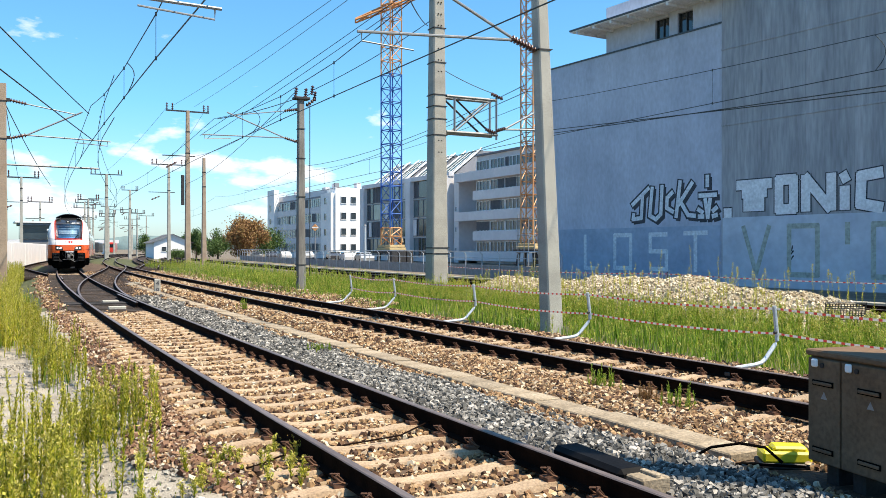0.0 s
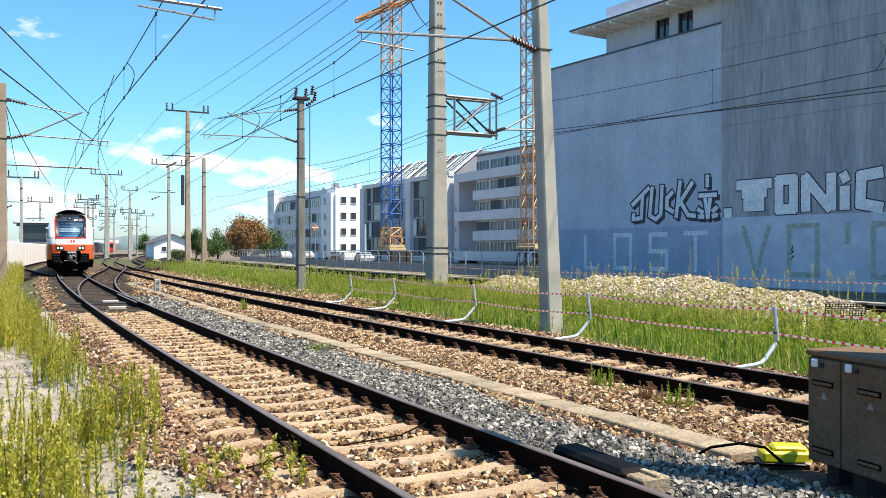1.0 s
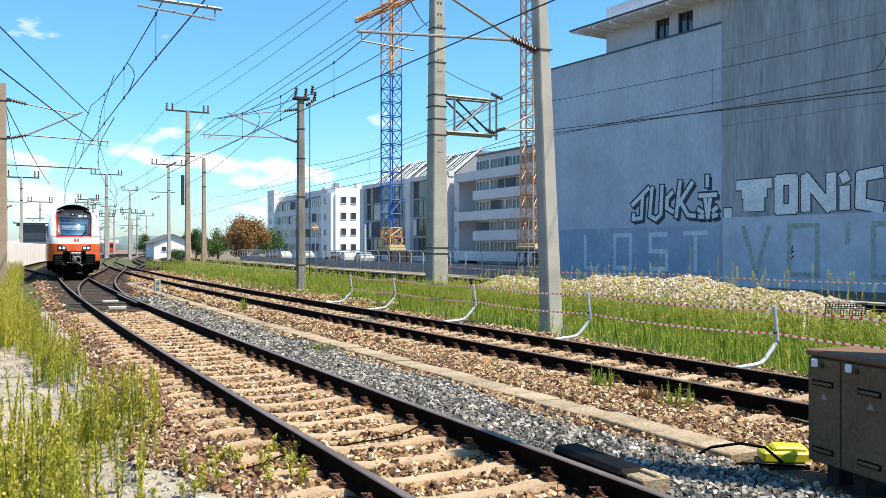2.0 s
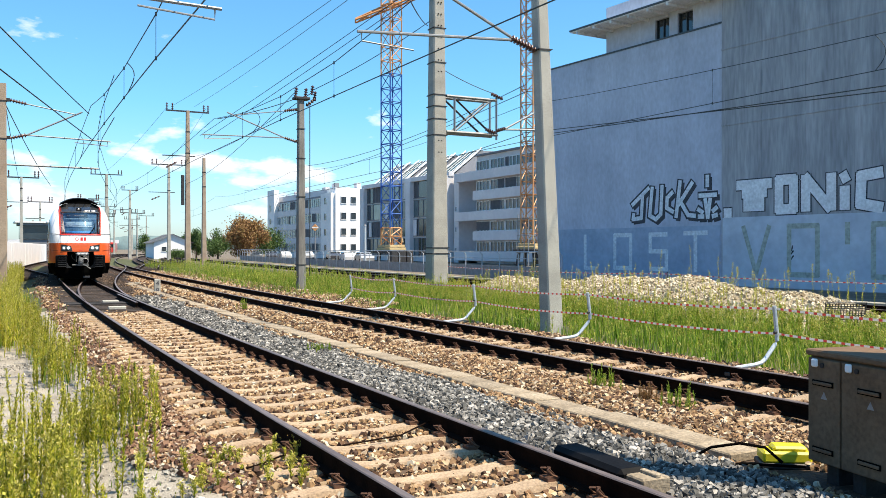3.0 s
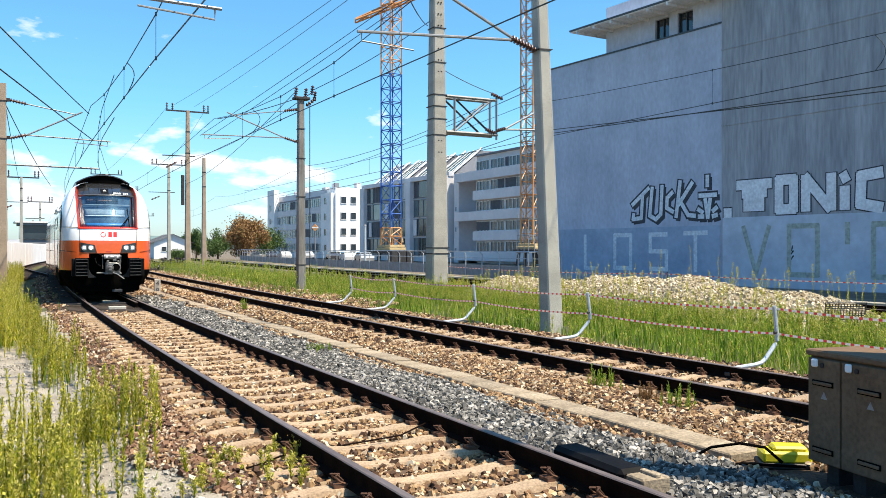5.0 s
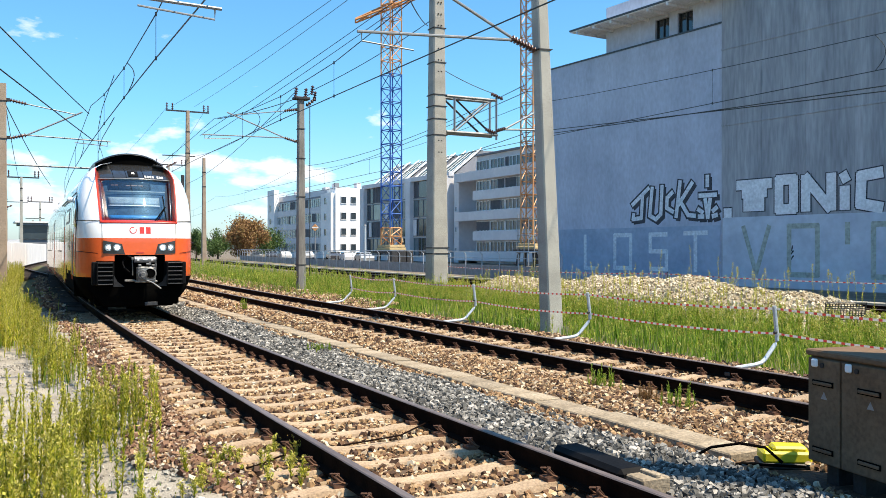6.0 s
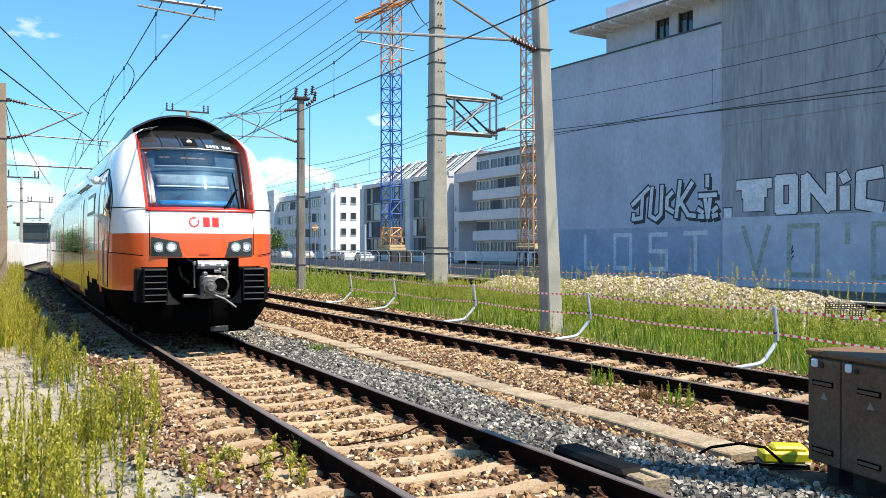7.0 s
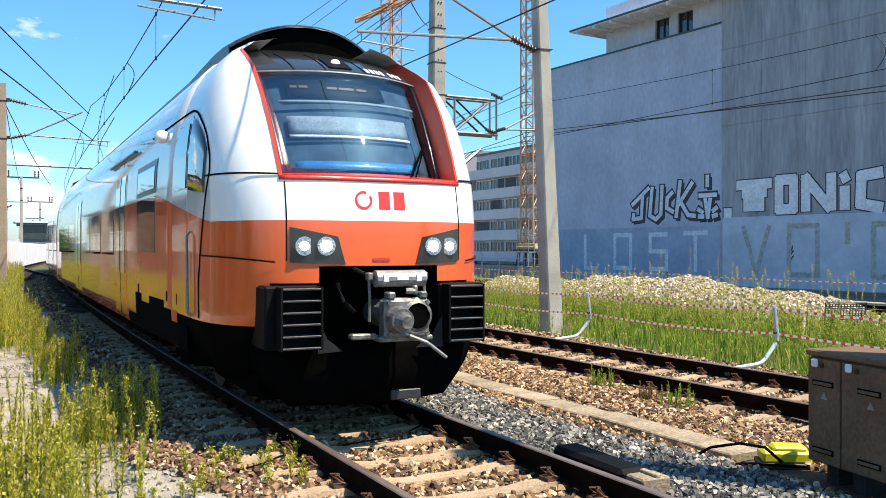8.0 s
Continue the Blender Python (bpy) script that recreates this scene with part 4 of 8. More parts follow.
def loose_wires():
    ends = [((-4.6, 2.5, 7.1), (3.7, 35.5, 6.75), 0.15), ((-4.6, 2.5, 5.75), (3.65, 33.5, 5.5), 0.05), ((18.7, 100.3, 17.6), (19.5, 160.0, 15.0), 0.5), ((22.9, 100.3, 17.6), (25.8, 137.8, 15.2), 0.5),
            ((17.65, 33.6, 9.6), (20.6, 33.4, 8.55), 0.1), ((13.0, 36.85, 8.6), (17.3, 33.6, 11.5), 0.15)]
    ends += [((13.0, 36.85, 8.5), (20.85, 100.3, 12.0), 0.7), ((12.5, 36.85, 8.3), (8.9, 36.9, 7.1), 0.1),
            ((12.3, 36.9, 8.5), (20.85, 100.3, 9.0), 0.6), ((17.2, 33.6, 11.3), (8.5, 17.5, 7.2), 0.1), ((0.72, 33.5, 7.2), (4.6, 118.0, 9.0), 0.5), ((0.72, 33.5, 6.8), (4.0, 60.0, 5.6), 0.2),
            ((17.65, 33.6, 14.8), (12.0, -20.0, 15.5), 0.5), ((18.1, 33.6, 15.0), (13.5, -20.0, 15.8), 0.5)]
    # feeders from the tall far pole to the near ones, and a pair before the shaded wall
    ends += [((19.3, 100.3, 17.7), (17.4, 33.6, 15.6), 0.3), ((21.6, 100.3, 17.7), (18.0, 33.6, 15.7), 0.3), ((13.28, 60.0, 9.3), (17.5, 33.6, 13.6), 0.08), ((13.84, 60.0, 9.2), (17.6, 33.6, 13.3), 0.08),
             ((22.15, 33.6, 6.75), (21.93, 2.0, 5.7), 0.04), ((22.15, 33.6, 6.95), (21.93, 2.0, 5.3), 0.04), ((22.15, 33.6, 6.9), (23.6, 72.0, 6.3), 0.5), ((22.3, 33.6, 9.2), (23.8, 72.0, 8.6), 0.8), ((22.4, 33.6, 8.9), (30.0, 110.0, 9.0), 0.9)]
    for a, b, d in ends:
        bm = wire(bmesh.new(), sag(a, b, d, 10), 0.017, 5)
        tagged(part("feeder_wire", bm, M["wire"]), "thin dark feeder wire strung between poles", "wire", "feeder wires")
    # slack loops between carrying and contact wire
    for y, line, off, zc, zm, r in ((22.6, line_1, -0.25, 5.45, 6.21, 0.5), (40.0, line_1, -0.25, 5.45, 6.46, 0.9), (30.5, line_2, 0.0, 5.75, 6.57, 0.6), (44.0, line_2, 0.0, 5.75, 6.77, 0.9), (15.6, line_3, 0.0, 6.55, 7.55, 0.25)):
        pts = [beside(line, y - r * math.sin(math.pi * k / 10), off + 0.10 * math.sin(math.pi * k / 10), zm + (zc - zm) * k / 10) for k in range(11)]
        tagged(part("jumper_wire", wire(bmesh.new(), pts, 0.012, 5), M["wire"]), "curved slack jumper between two wires", "wire", "feeder wires")


loose_wires()


# ---- the train ----
def half_width(z):
    return float(np.interp(z, [0.3, 0.6, 1.0, 2.2, 2.6, 2.9, 3.2, 3.45, 3.65, 3.78, 3.84], [1.34, 1.39, 1.41, 1.41, 1.395, 1.36, 1.28, 1.17, 1.02, 0.80, 0.55]))


def nose_y(z):
    """How far the nose lies back at the height z, on the middle line."""
    return float(np.interp(z, [0.3, 0.75, 1.0, 1.3, 1.9, 2.25, 2.6, 3.0, 3.4, 3.5, 3.6, 3.7, 3.8, 3.9], [0.30, 0.14, 0.07, 0.03, 0.03, 0.10, 0.28, 0.53, 0.85, 1.04, 1.28, 1.58, 1.92, 2.3]))


def front_y(x, z, n=3.3):
    w, yf, yb = half_width(z), min(nose_y(z), 1.5), 1.75
    k = max(0.0, 1 - (min(abs(x), w) / w) ** n)
    return yb - (yb - yf) * k ** (1 / n)


def glass_y(x, z):
    """The windscreen's surface, sunk between the pillars."""
    return nose_y(z) + 0.03 + 0.42 * (x / 0.95) ** 2


Z_SILL, Z_TOP = 2.28, 3.80


def open_x(z):
    return float(np.interp(z, [2.3, 3.4, 3.84], [0.88, 0.93, 0.88]))


def pane_x(z):
    """Half the width of the glazed middle between the slanting red pillars."""
    return open_x(z) - 0.05


ARCH_Y, ARCH_MID = 0.95, 2.10


def arch_z(y):
    """Height of the arched joint between cab and side at the length y."""
    return 2.35 + 0.72 * math.sqrt(max(0.0, 1 - ((ARCH_MID - min(y, ARCH_MID)) / (ARCH_MID - ARCH_Y)) ** 2))


def split_z(y):
    """Height of the line between white and orange: it climbs behind the cab and runs level along the car."""
    return float(np.interp(y, [0.9, 3.7], [1.88, 2.28]))


def side_x(y, z, n=3.3):
    """Half the width of the cab at the length y."""
    w, yf = half_width(z), min(nose_y(z), 1.5)
    return w if y >= 1.75 else w * max(0.0, 1 - ((1.75 - y) / (1.75 - yf)) ** n) ** (1 / n)


def nose_shell():
    """Level slices through the cab, from one side round the nose to the other, left open for windscreen and coupler."""
    bm = bmesh.new()
    zs = [0.38, 0.5, 0.7, 0.93, 1.05, 1.18, 1.32, 1.47, 1.6, 1.75, 1.88, 2.05, 2.16, Z_SILL, 2.45, 2.65, 2.85, 3.05, 3.25, 3.4, 3.55, 3.68, 3.78, 3.84]
    rows = []
    n1, n2 = 16, 12
    for z in zs:
        w = half_width(z)
        e = min(open_x(z), w - 0.04)
        side = [e + (w - e) * math.sin(a) for a in np.linspace(0, math.pi / 2, n1)]
        mid = list(np.linspace(-e, e, 2 * n2 + 1))[1:-1]
        xs = [-v for v in reversed(side)] + mid + side
        pull = 1 - 0.42 * max(0.0, 0.80 - z)
        r = [(-w, 2.4)] + [(x * pull, front_y(x, z) + 0.35 * max(0.0, 0.80 - z)) for x in xs] + [(w, 2.4)]
        r = [bm.verts.new((x, y, float(np.interp(z, [1.6, 1.88, 2.6], [1.6, split_z(y), 2.6])) if 1.6 < z < 2.6 else z)) for x, y in r]
        rows.append(r)
    m = len(rows[0])
    for j in range(len(rows) - 1):
        z = (zs[j] + zs[j + 1]) / 2
        for i in range(m - 1):
            a, b, c, d = rows[j][i], rows[j][i + 1], rows[j + 1][i + 1], rows[j + 1][i]
            x = (a.co.x + b.co.x) / 2
            inner = n1 <= i < m - 1 - n1
            if z > Z_SILL and inner:
                continue
            if z < 1.47 and abs(x) < 0.62 or z < 1.32 and abs(x) < 1.0:
                continue
            f = bm.faces.new((a, b, c, d))
            f.material_index = 0 if z > 1.88 else 1 if z > 0.93 else 2
            yc = (a.co.y + b.co.y + c.co.y + d.co.y) / 4
            # behind the arch the copies toned for the shaded flank take over
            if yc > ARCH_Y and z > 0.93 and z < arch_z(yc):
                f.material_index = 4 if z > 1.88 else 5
    bmesh.ops.recalc_face_normals(bm, faces=bm.faces)
    return bm


def patch(x_lo, x_hi, z0, z1, off, surface=front_y, nx=16, nz=10, thick=0.008):
    """A plate that lies off metres in front of a surface of the nose, between two edges x_lo(z), x_hi(z)."""
    bm = bmesh.new()
    g = []
    for j in range(nz + 1):
        z = z0 + (z1 - z0) * j / nz
        a, b = x_lo(z), x_hi(z)
        row = []
        for i in range(nx + 1):
            x = a + (b - a) * i / nx
            e = 0.01
            gx = (surface(x + e, z) - surface(x - e, z)) / (2 * e)
            gz = (surface(x, z + e) - surface(x, z - e)) / (2 * e)
            row.append(bm.verts.new(Vector((x, surface(x, z), z)) + Vector((gx, -1, gz)).normalized() * off))
        g.append(row)
    for j in range(nz):
        for i in range(nx):
            bm.faces.new((g[j][i], g[j][i + 1], g[j + 1][i + 1], g[j + 1][i]))
    bmesh.ops.recalc_face_normals(bm, faces=bm.faces)
    bmesh.ops.solidify(bm, geom=bm.faces[:], thickness=thick)
    bmesh.ops.recalc_face_normals(bm, faces=bm.faces)
    return bm


def lamp_housing(s):
    """The dark glazed panel of the headlights: level foot, top falling towards the middle of the nose."""
    bm = bmesh.new()
    g = []
    for i in range(11):
        k = i / 10
        row = []
        for j in range(7):
            m = j / 6
            x = 0.35 + 0.49 * k + 0.07 * m * (1 - k)
            z = 1.485 + 0.02 * k + m * (0.25 + 0.065 * k)
            row.append(bm.verts.new((s * x, front_y(x, z) - 0.016, z)))
        g.append(row)
    for a, b in zip(g, g[1:]):
        for j in range(6):
            bm.faces.new((a[j], b[j], b[j + 1], a[j + 1]))
    bmesh.ops.recalc_face_normals(bm, faces=bm.faces)
    bmesh.ops.solidify(bm, geom=bm.faces[:], thickness=0.02)
    bmesh.ops.recalc_face_normals(bm, faces=bm.faces)
    return bm


def flat(v):
    return lambda z: v


def glass_mat(name, tint, fac, rough=0.02):
    m = bpy.data.materials.new(name)
    m.use_nodes = True
    nt = m.node_tree
    nt.nodes.clear()
    out = nt.nodes.new("ShaderNodeOutputMaterial")
    tr, gl, mx = nt.nodes.new("ShaderNodeBsdfTransparent"), nt.nodes.new("ShaderNodeBsdfGlossy"), nt.nodes.new("ShaderNodeMixShader")
    tr.inputs["Color"].default_value = (*tint, 1)
    gl.inputs["Roughness"].default_value = rough
    mx.inputs[0].default_value = fac
    nt.links.new(tr.outputs[0], mx.inputs[1])
    nt.links.new(gl.outputs[0], mx.inputs[2])
    nt.links.new(mx.outputs[0], out.inputs["Surface"])
    return m


M["windscreen"] = glass_mat("windscreen_glass", (0.80, 0.92, 1.0), 0.13)
M["blind"] = mat("pale_sun_blind", (0.195, 0.225, 0.247), (0.300, 0.338, 0.360), 7, 0.7, bump=0.05)
# cab dimness and the blue of reflected sky, both put into the colour
M["cabin"] = mat("painted_cab_dimness", (0.0112, 0.030, 0.056), (0.045, 0.090, 0.135), 5, 0.8, bump=0.1)
M["bluestrip"] = mat("blue_desk", (0.022, 0.150, 0.375), (0.045, 0.225, 0.465), 4, 0.4, bump=0)
M["pillar"] = mat("orange_red_pillar_paint", (0.598, 0.051, 0.020), (0.626, 0.061, 0.024), 1, 0.35, 0, bump=0, coat=0.4, grime=0.05)
M["lamp"] = glow("headlight_lens", (1.0, 0.95, 0.85), 4.0)
M["lampface"] = mat("chrome_reflector", (0.55, 0.55, 0.55), (0.75, 0.75, 0.75), 30, 0.25, 0.9, bump=0.3)
M["amber"] = mat("dim_amber_display", (0.16, 0.07, 0.04), (0.22, 0.10, 0.06), 9, 0.6, bump=0)
M["toplamp"] = glow("top_lamp_lens", (0.9, 0.85, 0.75), 0.5)
M["silver"] = mat("silver_buffer_edge", (0.225, 0.232, 0.247), (0.300, 0.307, 0.323), 6, 0.4, 0.4, bump=0.05)
M["slat"] = mat("dark_grey_slat", (0.026, 0.028, 0.032), (0.045, 0.046, 0.053), 9, 0.5, 0.2, bump=0.1)
M["cast"] = mat("worn_cast_steel", (0.085, 0.085, 0.086), (0.250, 0.250, 0.245), 9, 0.5, 0.5, bump=0.3, fine=30)
M["numeral"] = mat("white_lettering", (0.75, 0.75, 0.75), (0.8, 0.8, 0.8), 4, 0.5, bump=0)


def section(zs, y, w=half_width):
    return [(-w(z), y, z) for z in zs] + [(w(z), y, z) for z in reversed(zs)]


def car_shell(y0, y1, split=split_z):
    """The car's body as a long closed tube: skirt, sides and roof."""
    zs = [0.55, 0.75, 0.95, 1.4, 1.6, 1.88, 2.6, 2.9, 3.2, 3.45, 3.65, 3.78, 3.84]
    V, Fc, mi = [], [], []
    ys = [y0, y0 + 0.65, y0 + 1.3, *np.linspace(y0 + 3.0, y1, 10)]
    for y in ys:
        V += [(x, yy, split(y) if z == 1.88 else z) for x, yy, z in section(zs, y)]
    n = 2 * len(zs)
    for j in range(len(ys) - 1):
        for i in range(n):
            k = (i + 1) % n
            Fc.append((j * n + i, j * n + k, (j + 1) * n + k, (j + 1) * n + i))
            z = (zs[min(i, n - 1 - i)] + zs[min(k, n - 1 - k)]) / 2
            mi.append(1 if z > 3.68 else 2 if z < 0.62 else 3 if z < 1.88 else 0)
    Fc += [tuple(range(n - 1, -1, -1)), tuple(range((len(ys) - 1) * n, len(ys) * n))]
    mi += [0, 0]
    return V, Fc, mi


def side_plate(y0, y1, z0, z1, s, off, thick=0.012):
    """A plate on the car's side s (-1 or 1), following its curve."""
    bm = bmesh.new()
    two_tone = z0 < 1.5 and z1 > 2.7 and thick > 0.011
    zs = [z0, (z0 + 1.6) / 2, 1.6, -1, 2.6, z1] if two_tone else list(np.linspace(z0, z1, 5))
    g = [[bm.verts.new((s * (half_width(z if z > 0 else 2.1) + off), y, z if z > 0 else split_z(y))) for y in (y0, y1)] for z in zs]
    for i, (a, b) in enumerate(zip(g, g[1:])):
        bm.faces.new((a[0], a[1], b[1], b[0])).material_index = 1 if two_tone and i < 3 else 0
    bmesh.ops.recalc_face_normals(bm, faces=bm.faces)
    bmesh.ops.solidify(bm, geom=bm.faces[:], thickness=thick)
    bmesh.ops.recalc_face_normals(bm, faces=bm.faces)
    return bm


def cab_arch(s):
    """The thin dark joint that arches from the roof edge down behind the cab."""
    bm = bmesh.new()
    pts = [(4.6, 3.07), (3.3, 3.07)] + [(ARCH_MID - (ARCH_MID - ARCH_Y) * math.sin(a), 2.35 + 0.72 * math.cos(a)) for a in np.linspace(0, math.pi / 2, 22)] + [(ARCH_Y + 0.30 * min(1, 2.35 - z), z) for z in (2.2, 2.0, 1.88, 1.6, 1.3, 0.95)]
    mid = Vector((ARCH_MID, 2.35))
    g = []
    for y, z in pts:
        d = (Vector((min(y, ARCH_MID), max(z, 2.35))) - mid).normalized() * 0.011
        g.append([bm.verts.new((s * (side_x(y + q * d.x, z + q * d.y) + 0.008), y + q * d.x, z + q * d.y)) for q in (-1, 1)])
    for a, b in zip(g, g[1:]):
        bm.faces.new((a[0], a[1], b[1], b[0]))
    bmesh.ops.recalc_face_normals(bm, faces=bm.faces)
    bmesh.ops.solidify(bm, geom=bm.faces[:], thickness=0.006)
    bmesh.ops.recalc_face_normals(bm, faces=bm.faces)
    return bm


def arch_pane(s, y0, y1, z0, off, gap=0.07):
    """A pane on the cab's side whose top follows the arch."""
    bm = bmesh.new()
    g = []
    for y in np.linspace(y0, y1, 13):
        zt = max(z0 + 0.02, arch_z(y) - gap)
        g.append([bm.verts.new((s * (side_x(y, z) + off), y, z)) for z in np.linspace(z0 + 0.10 * (y - y0), zt, 5)])
    for a, b in zip(g, g[1:]):
        for i in range(4):
            bm.faces.new((a[i], b[i], b[i + 1], a[i + 1]))
    bmesh.ops.recalc_face_normals(bm, faces=bm.faces)
    bmesh.ops.solidify(bm, geom=bm.faces[:], thickness=0.008)
    bmesh.ops.recalc_face_normals(bm, faces=bm.faces)
    return bm


def roof_hood(y0, y1, front):
    """The arched black fairing on the roof, its lip thrust forward over the windscreen."""
    bm = bmesh.new()
    us = np.linspace(-1, 1, 25)
    rows = []
    for d, rise in ((0.0, 0.0), (0.05, 0.02), (0.07, 0.022), (0.35, 0.035), (0.8, 0.03), (1.5, -0.01), (2.3, -0.06), (y1 - y0, -0.10)):
        k = max(0.0, 1 - d / 2.2) if front else 0.0
        half = 0.90 - 0.04 * k
        plan = [(half * u, y0 + d + 0.20 * k * u * u, 4.13 + rise - 0.26 * abs(u) ** 2.2, 3.82 - 0.10 * u * u) for u in us]
        top = [bm.verts.new((x, y, z)) for x, y, z, f in plan]
        low = [bm.verts.new((x * 0.99, y, z - 0.02 if d < 0.06 and front else f)) for x, y, z, f in reversed(plan)]
        rows.append(top + low)
    n = len(rows[0])
    for a, b in zip(rows, rows[1:]):
        for i in range(n):
            k = (i + 1) % n
            # underside and face behind the lip near black, shade put into the colour
            bm.faces.new((a[i], a[k], b[k], b[i])).material_index = 1 if len(us) <= i < n - 1 else 0
    bm.faces.new(rows[0][::-1])
    bm.faces.new(rows[-1])
    bmesh.ops.recalc_face_normals(bm, faces=bm.faces)
    return bm


def axle():
    bm = bmesh.new()
    for x in (-0.75, 0.75):
        for r, w, dx in ((0.42, 0.10, 0), (0.445, 0.025, -0.06 * (1 if x > 0 else -1))):
            bar(bm, (x + dx - w / 2, 0, 0), (x + dx + w / 2, 0, 0), r, 24)
    bar(bm, (-0.95, 0, 0), (0.95, 0, 0), 0.08, 10)
    for a in range(3):
        c, s = math.cos(a * 2.1), math.sin(a * 2.1)
        bar(bm, (0.80, 0.2 * c, 0.2 * s), (0.83, 0.2 * c, 0.2 * s), 0.04, 6)
        bar(bm, (-0.83, 0.2 * c, 0.2 * s), (-0.80, 0.2 * c, 0.2 * s), 0.04, 6)
    return bm


WHEELS = []


def running_gear(t, y):
    for x in (-1.02, 1.02):
        bm = bmesh.new()
        box(bm, (x, y, 0.52), (0.12, 2.9, 0.2), bevel=0.03)
        for dy in (-1.15, 1.15):
            box(bm, (x, y + dy, 0.42), (0.2, 0.34, 0.3), bevel=0.04)
            bar(bm, (x, y + dy * 0.6, 0.55), (x, y + dy * 0.6, 0.85), 0.1, 8)
        bar(bm, (x * 1.08, y - 0.3, 0.3), (x * 1.08, y + 0.1, 0.75), 0.045, 8)
        part("bogie_frame", bm, M["rubber"], t, "black bogie frame")
    for dy in (-1.15, 1.15):
        w = part("wheelset", axle(), M["steel"], t, "dark steel wheelset")
        WHEELS.append((w, y + dy))


def car_side(t, y0, windows, doors):
    for s in (-1, 1):
        for a, b in windows:
            w = part("window", side_plate(a, b, 1.56, 2.26, s, 0.004), M["sideglass"], t, "dark tinted window")
            part("window_frame", side_plate(a - 0.05, b + 0.05, 1.52, 2.30, s, 0.0, 0.010), M["rubber"], w)
        for a, b in doors:
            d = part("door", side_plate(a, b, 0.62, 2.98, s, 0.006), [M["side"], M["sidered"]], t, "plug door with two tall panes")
            m = (a + b) / 2
            for p, q in ((a + 0.10, m - 0.06), (m + 0.06, b - 0.10)):
                part("pane", side_plate(p, q, 1.25, 2.75, s, 0.012), M["sideglass"], d)
            part("seal", side_plate(m - 0.015, m + 0.015, 0.62, 2.98, s, 0.010, 0.010), M["rubber"], d)


def build_front_car():
    t = thing("railcar", "white and orange-red electric railcar with a rounded black-glazed cab", "train", "cars of the train")
    part("cab_shell", nose_shell(), [M["white"], M["red"], M["rubber"], M["roofgrey"], M["side"], M["sidered"]], t, smooth=True)
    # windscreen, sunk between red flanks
    # one sheet stands for the unlit cab, its shade painted on
    part("screen_back", patch(lambda z: -pane_x(z), pane_x, Z_SILL + 0.05, 3.40, -0.10, glass_y, 18, 10), M["cabin"], t, "sheet behind the glass painted as the dim cab interior", True)
    part("black_mask", patch(lambda z: -min(open_x(z) - 0.02, half_width(z) - 0.06), lambda z: min(open_x(z) - 0.02, half_width(z) - 0.06), 3.375, 3.86, 0.0, glass_y, 18, 10), M["mask"], t, "", True)
    for x in (-0.52, -0.22, 0.20):
        part("mask_seam", patch(flat(x - 0.005), flat(x + 0.005), 3.39, 3.70, 0.004, glass_y, 1, 6, 0.004), M["rubber"], t)
    part("mask_edge", patch(lambda z: -open_x(z) + 0.04, lambda z: open_x(z) - 0.04, 3.368, 3.385, 0.014, glass_y, 18, 1, 0.006), M["silver"], t, "thin pale edge above the glass", True)
    for s in (-1, 1):
        part("mask_side", patch(lambda z: min(s * (pane_x(z) + 0.05), s * (pane_x(z) - 0.05)), lambda z: max(s * (pane_x(z) + 0.05), s * (pane_x(z) - 0.05)), Z_SILL + 0.03, 3.375, -0.002, glass_y, 4, 10), M["mask"], t, "", True)
    gl = part("windscreen", patch(lambda z: -pane_x(z) - 0.02, lambda z: pane_x(z) + 0.02, Z_SILL + 0.035, 3.375, 0.012, glass_y, 18, 10, 0.006), M["windscreen"], t, "tinted curved windscreen", True)
    gl.visible_shadow = False
    part("sun_blind", patch(flat(-0.70), flat(0.56), 2.74, 2.93, -0.06, glass_y, 14, 3), M["blind"], t, "pale grey half-drawn sun blind", True)
    part("blind_edge", patch(flat(-0.70), flat(0.56), 2.705, 2.73, -0.05, glass_y, 14, 1), M["numeral"], t, "", True)
    part("desk_edge", patch(flat(-0.70), flat(0.58), 2.38, 2.47, -0.06, glass_y, 14, 2), M["bluestrip"], t, "bright blue strip behind the glass", True)
    part("screen_bar", patch(flat(-0.73), flat(0.73), 3.06, 3.085, -0.03, glass_y, 14, 1), M["blind"], t, "", True)
    dd = part("destination_display", patch(flat(-0.66), flat(0.36), 3.13, 3.32, -0.05, glass_y, 12, 3), M["black"], t, "dark display with dim amber marks", True)
    for a, b, z in ((-0.60, -0.54, 3.23), (-0.52, -0.44, 3.23), (-0.26, -0.16, 3.22), (-0.14, 0.02, 3.22), (0.05, 0.16, 3.22)):
        part("display_mark", patch(flat(a), flat(b), z, z + 0.025, -0.04, glass_y, 3, 1), M["amber"], dd)
    for s in (-1, 1):
        bm = bmesh.new()
        zs = np.linspace(Z_SILL, 3.72, 15)
        rows = []
        for z in zs:
            e = open_x(z)
            rows.append([bm.verts.new((s * (e + 0.025), front_y(e + 0.025, z) - 0.012, z)), bm.verts.new((s * (e - 0.006), front_y(e, z) - 0.016, z)), bm.verts.new((s * (e - 0.055), glass_y(e - 0.055, z) + 0.02, z))])
        for a, b in zip(rows, rows[1:]):
            for i in range(2):
                bm.faces.new((a[i], a[i + 1], b[i + 1], b[i]))
        bmesh.ops.recalc_face_normals(bm, faces=bm.faces)
        part("red_pillar_trim", bm, M["pillar"], t, "bright red pillar trim")
    bm = patch(lambda z: -0.905, lambda z: 0.905, Z_SILL - 0.035, Z_SILL + 0.012, 0.008, front_y, 20, 2, 0.02)
    part("red_sill", bm, M["trim"], t, "bright red sill below the windscreen", True)
    bm = bmesh.new()
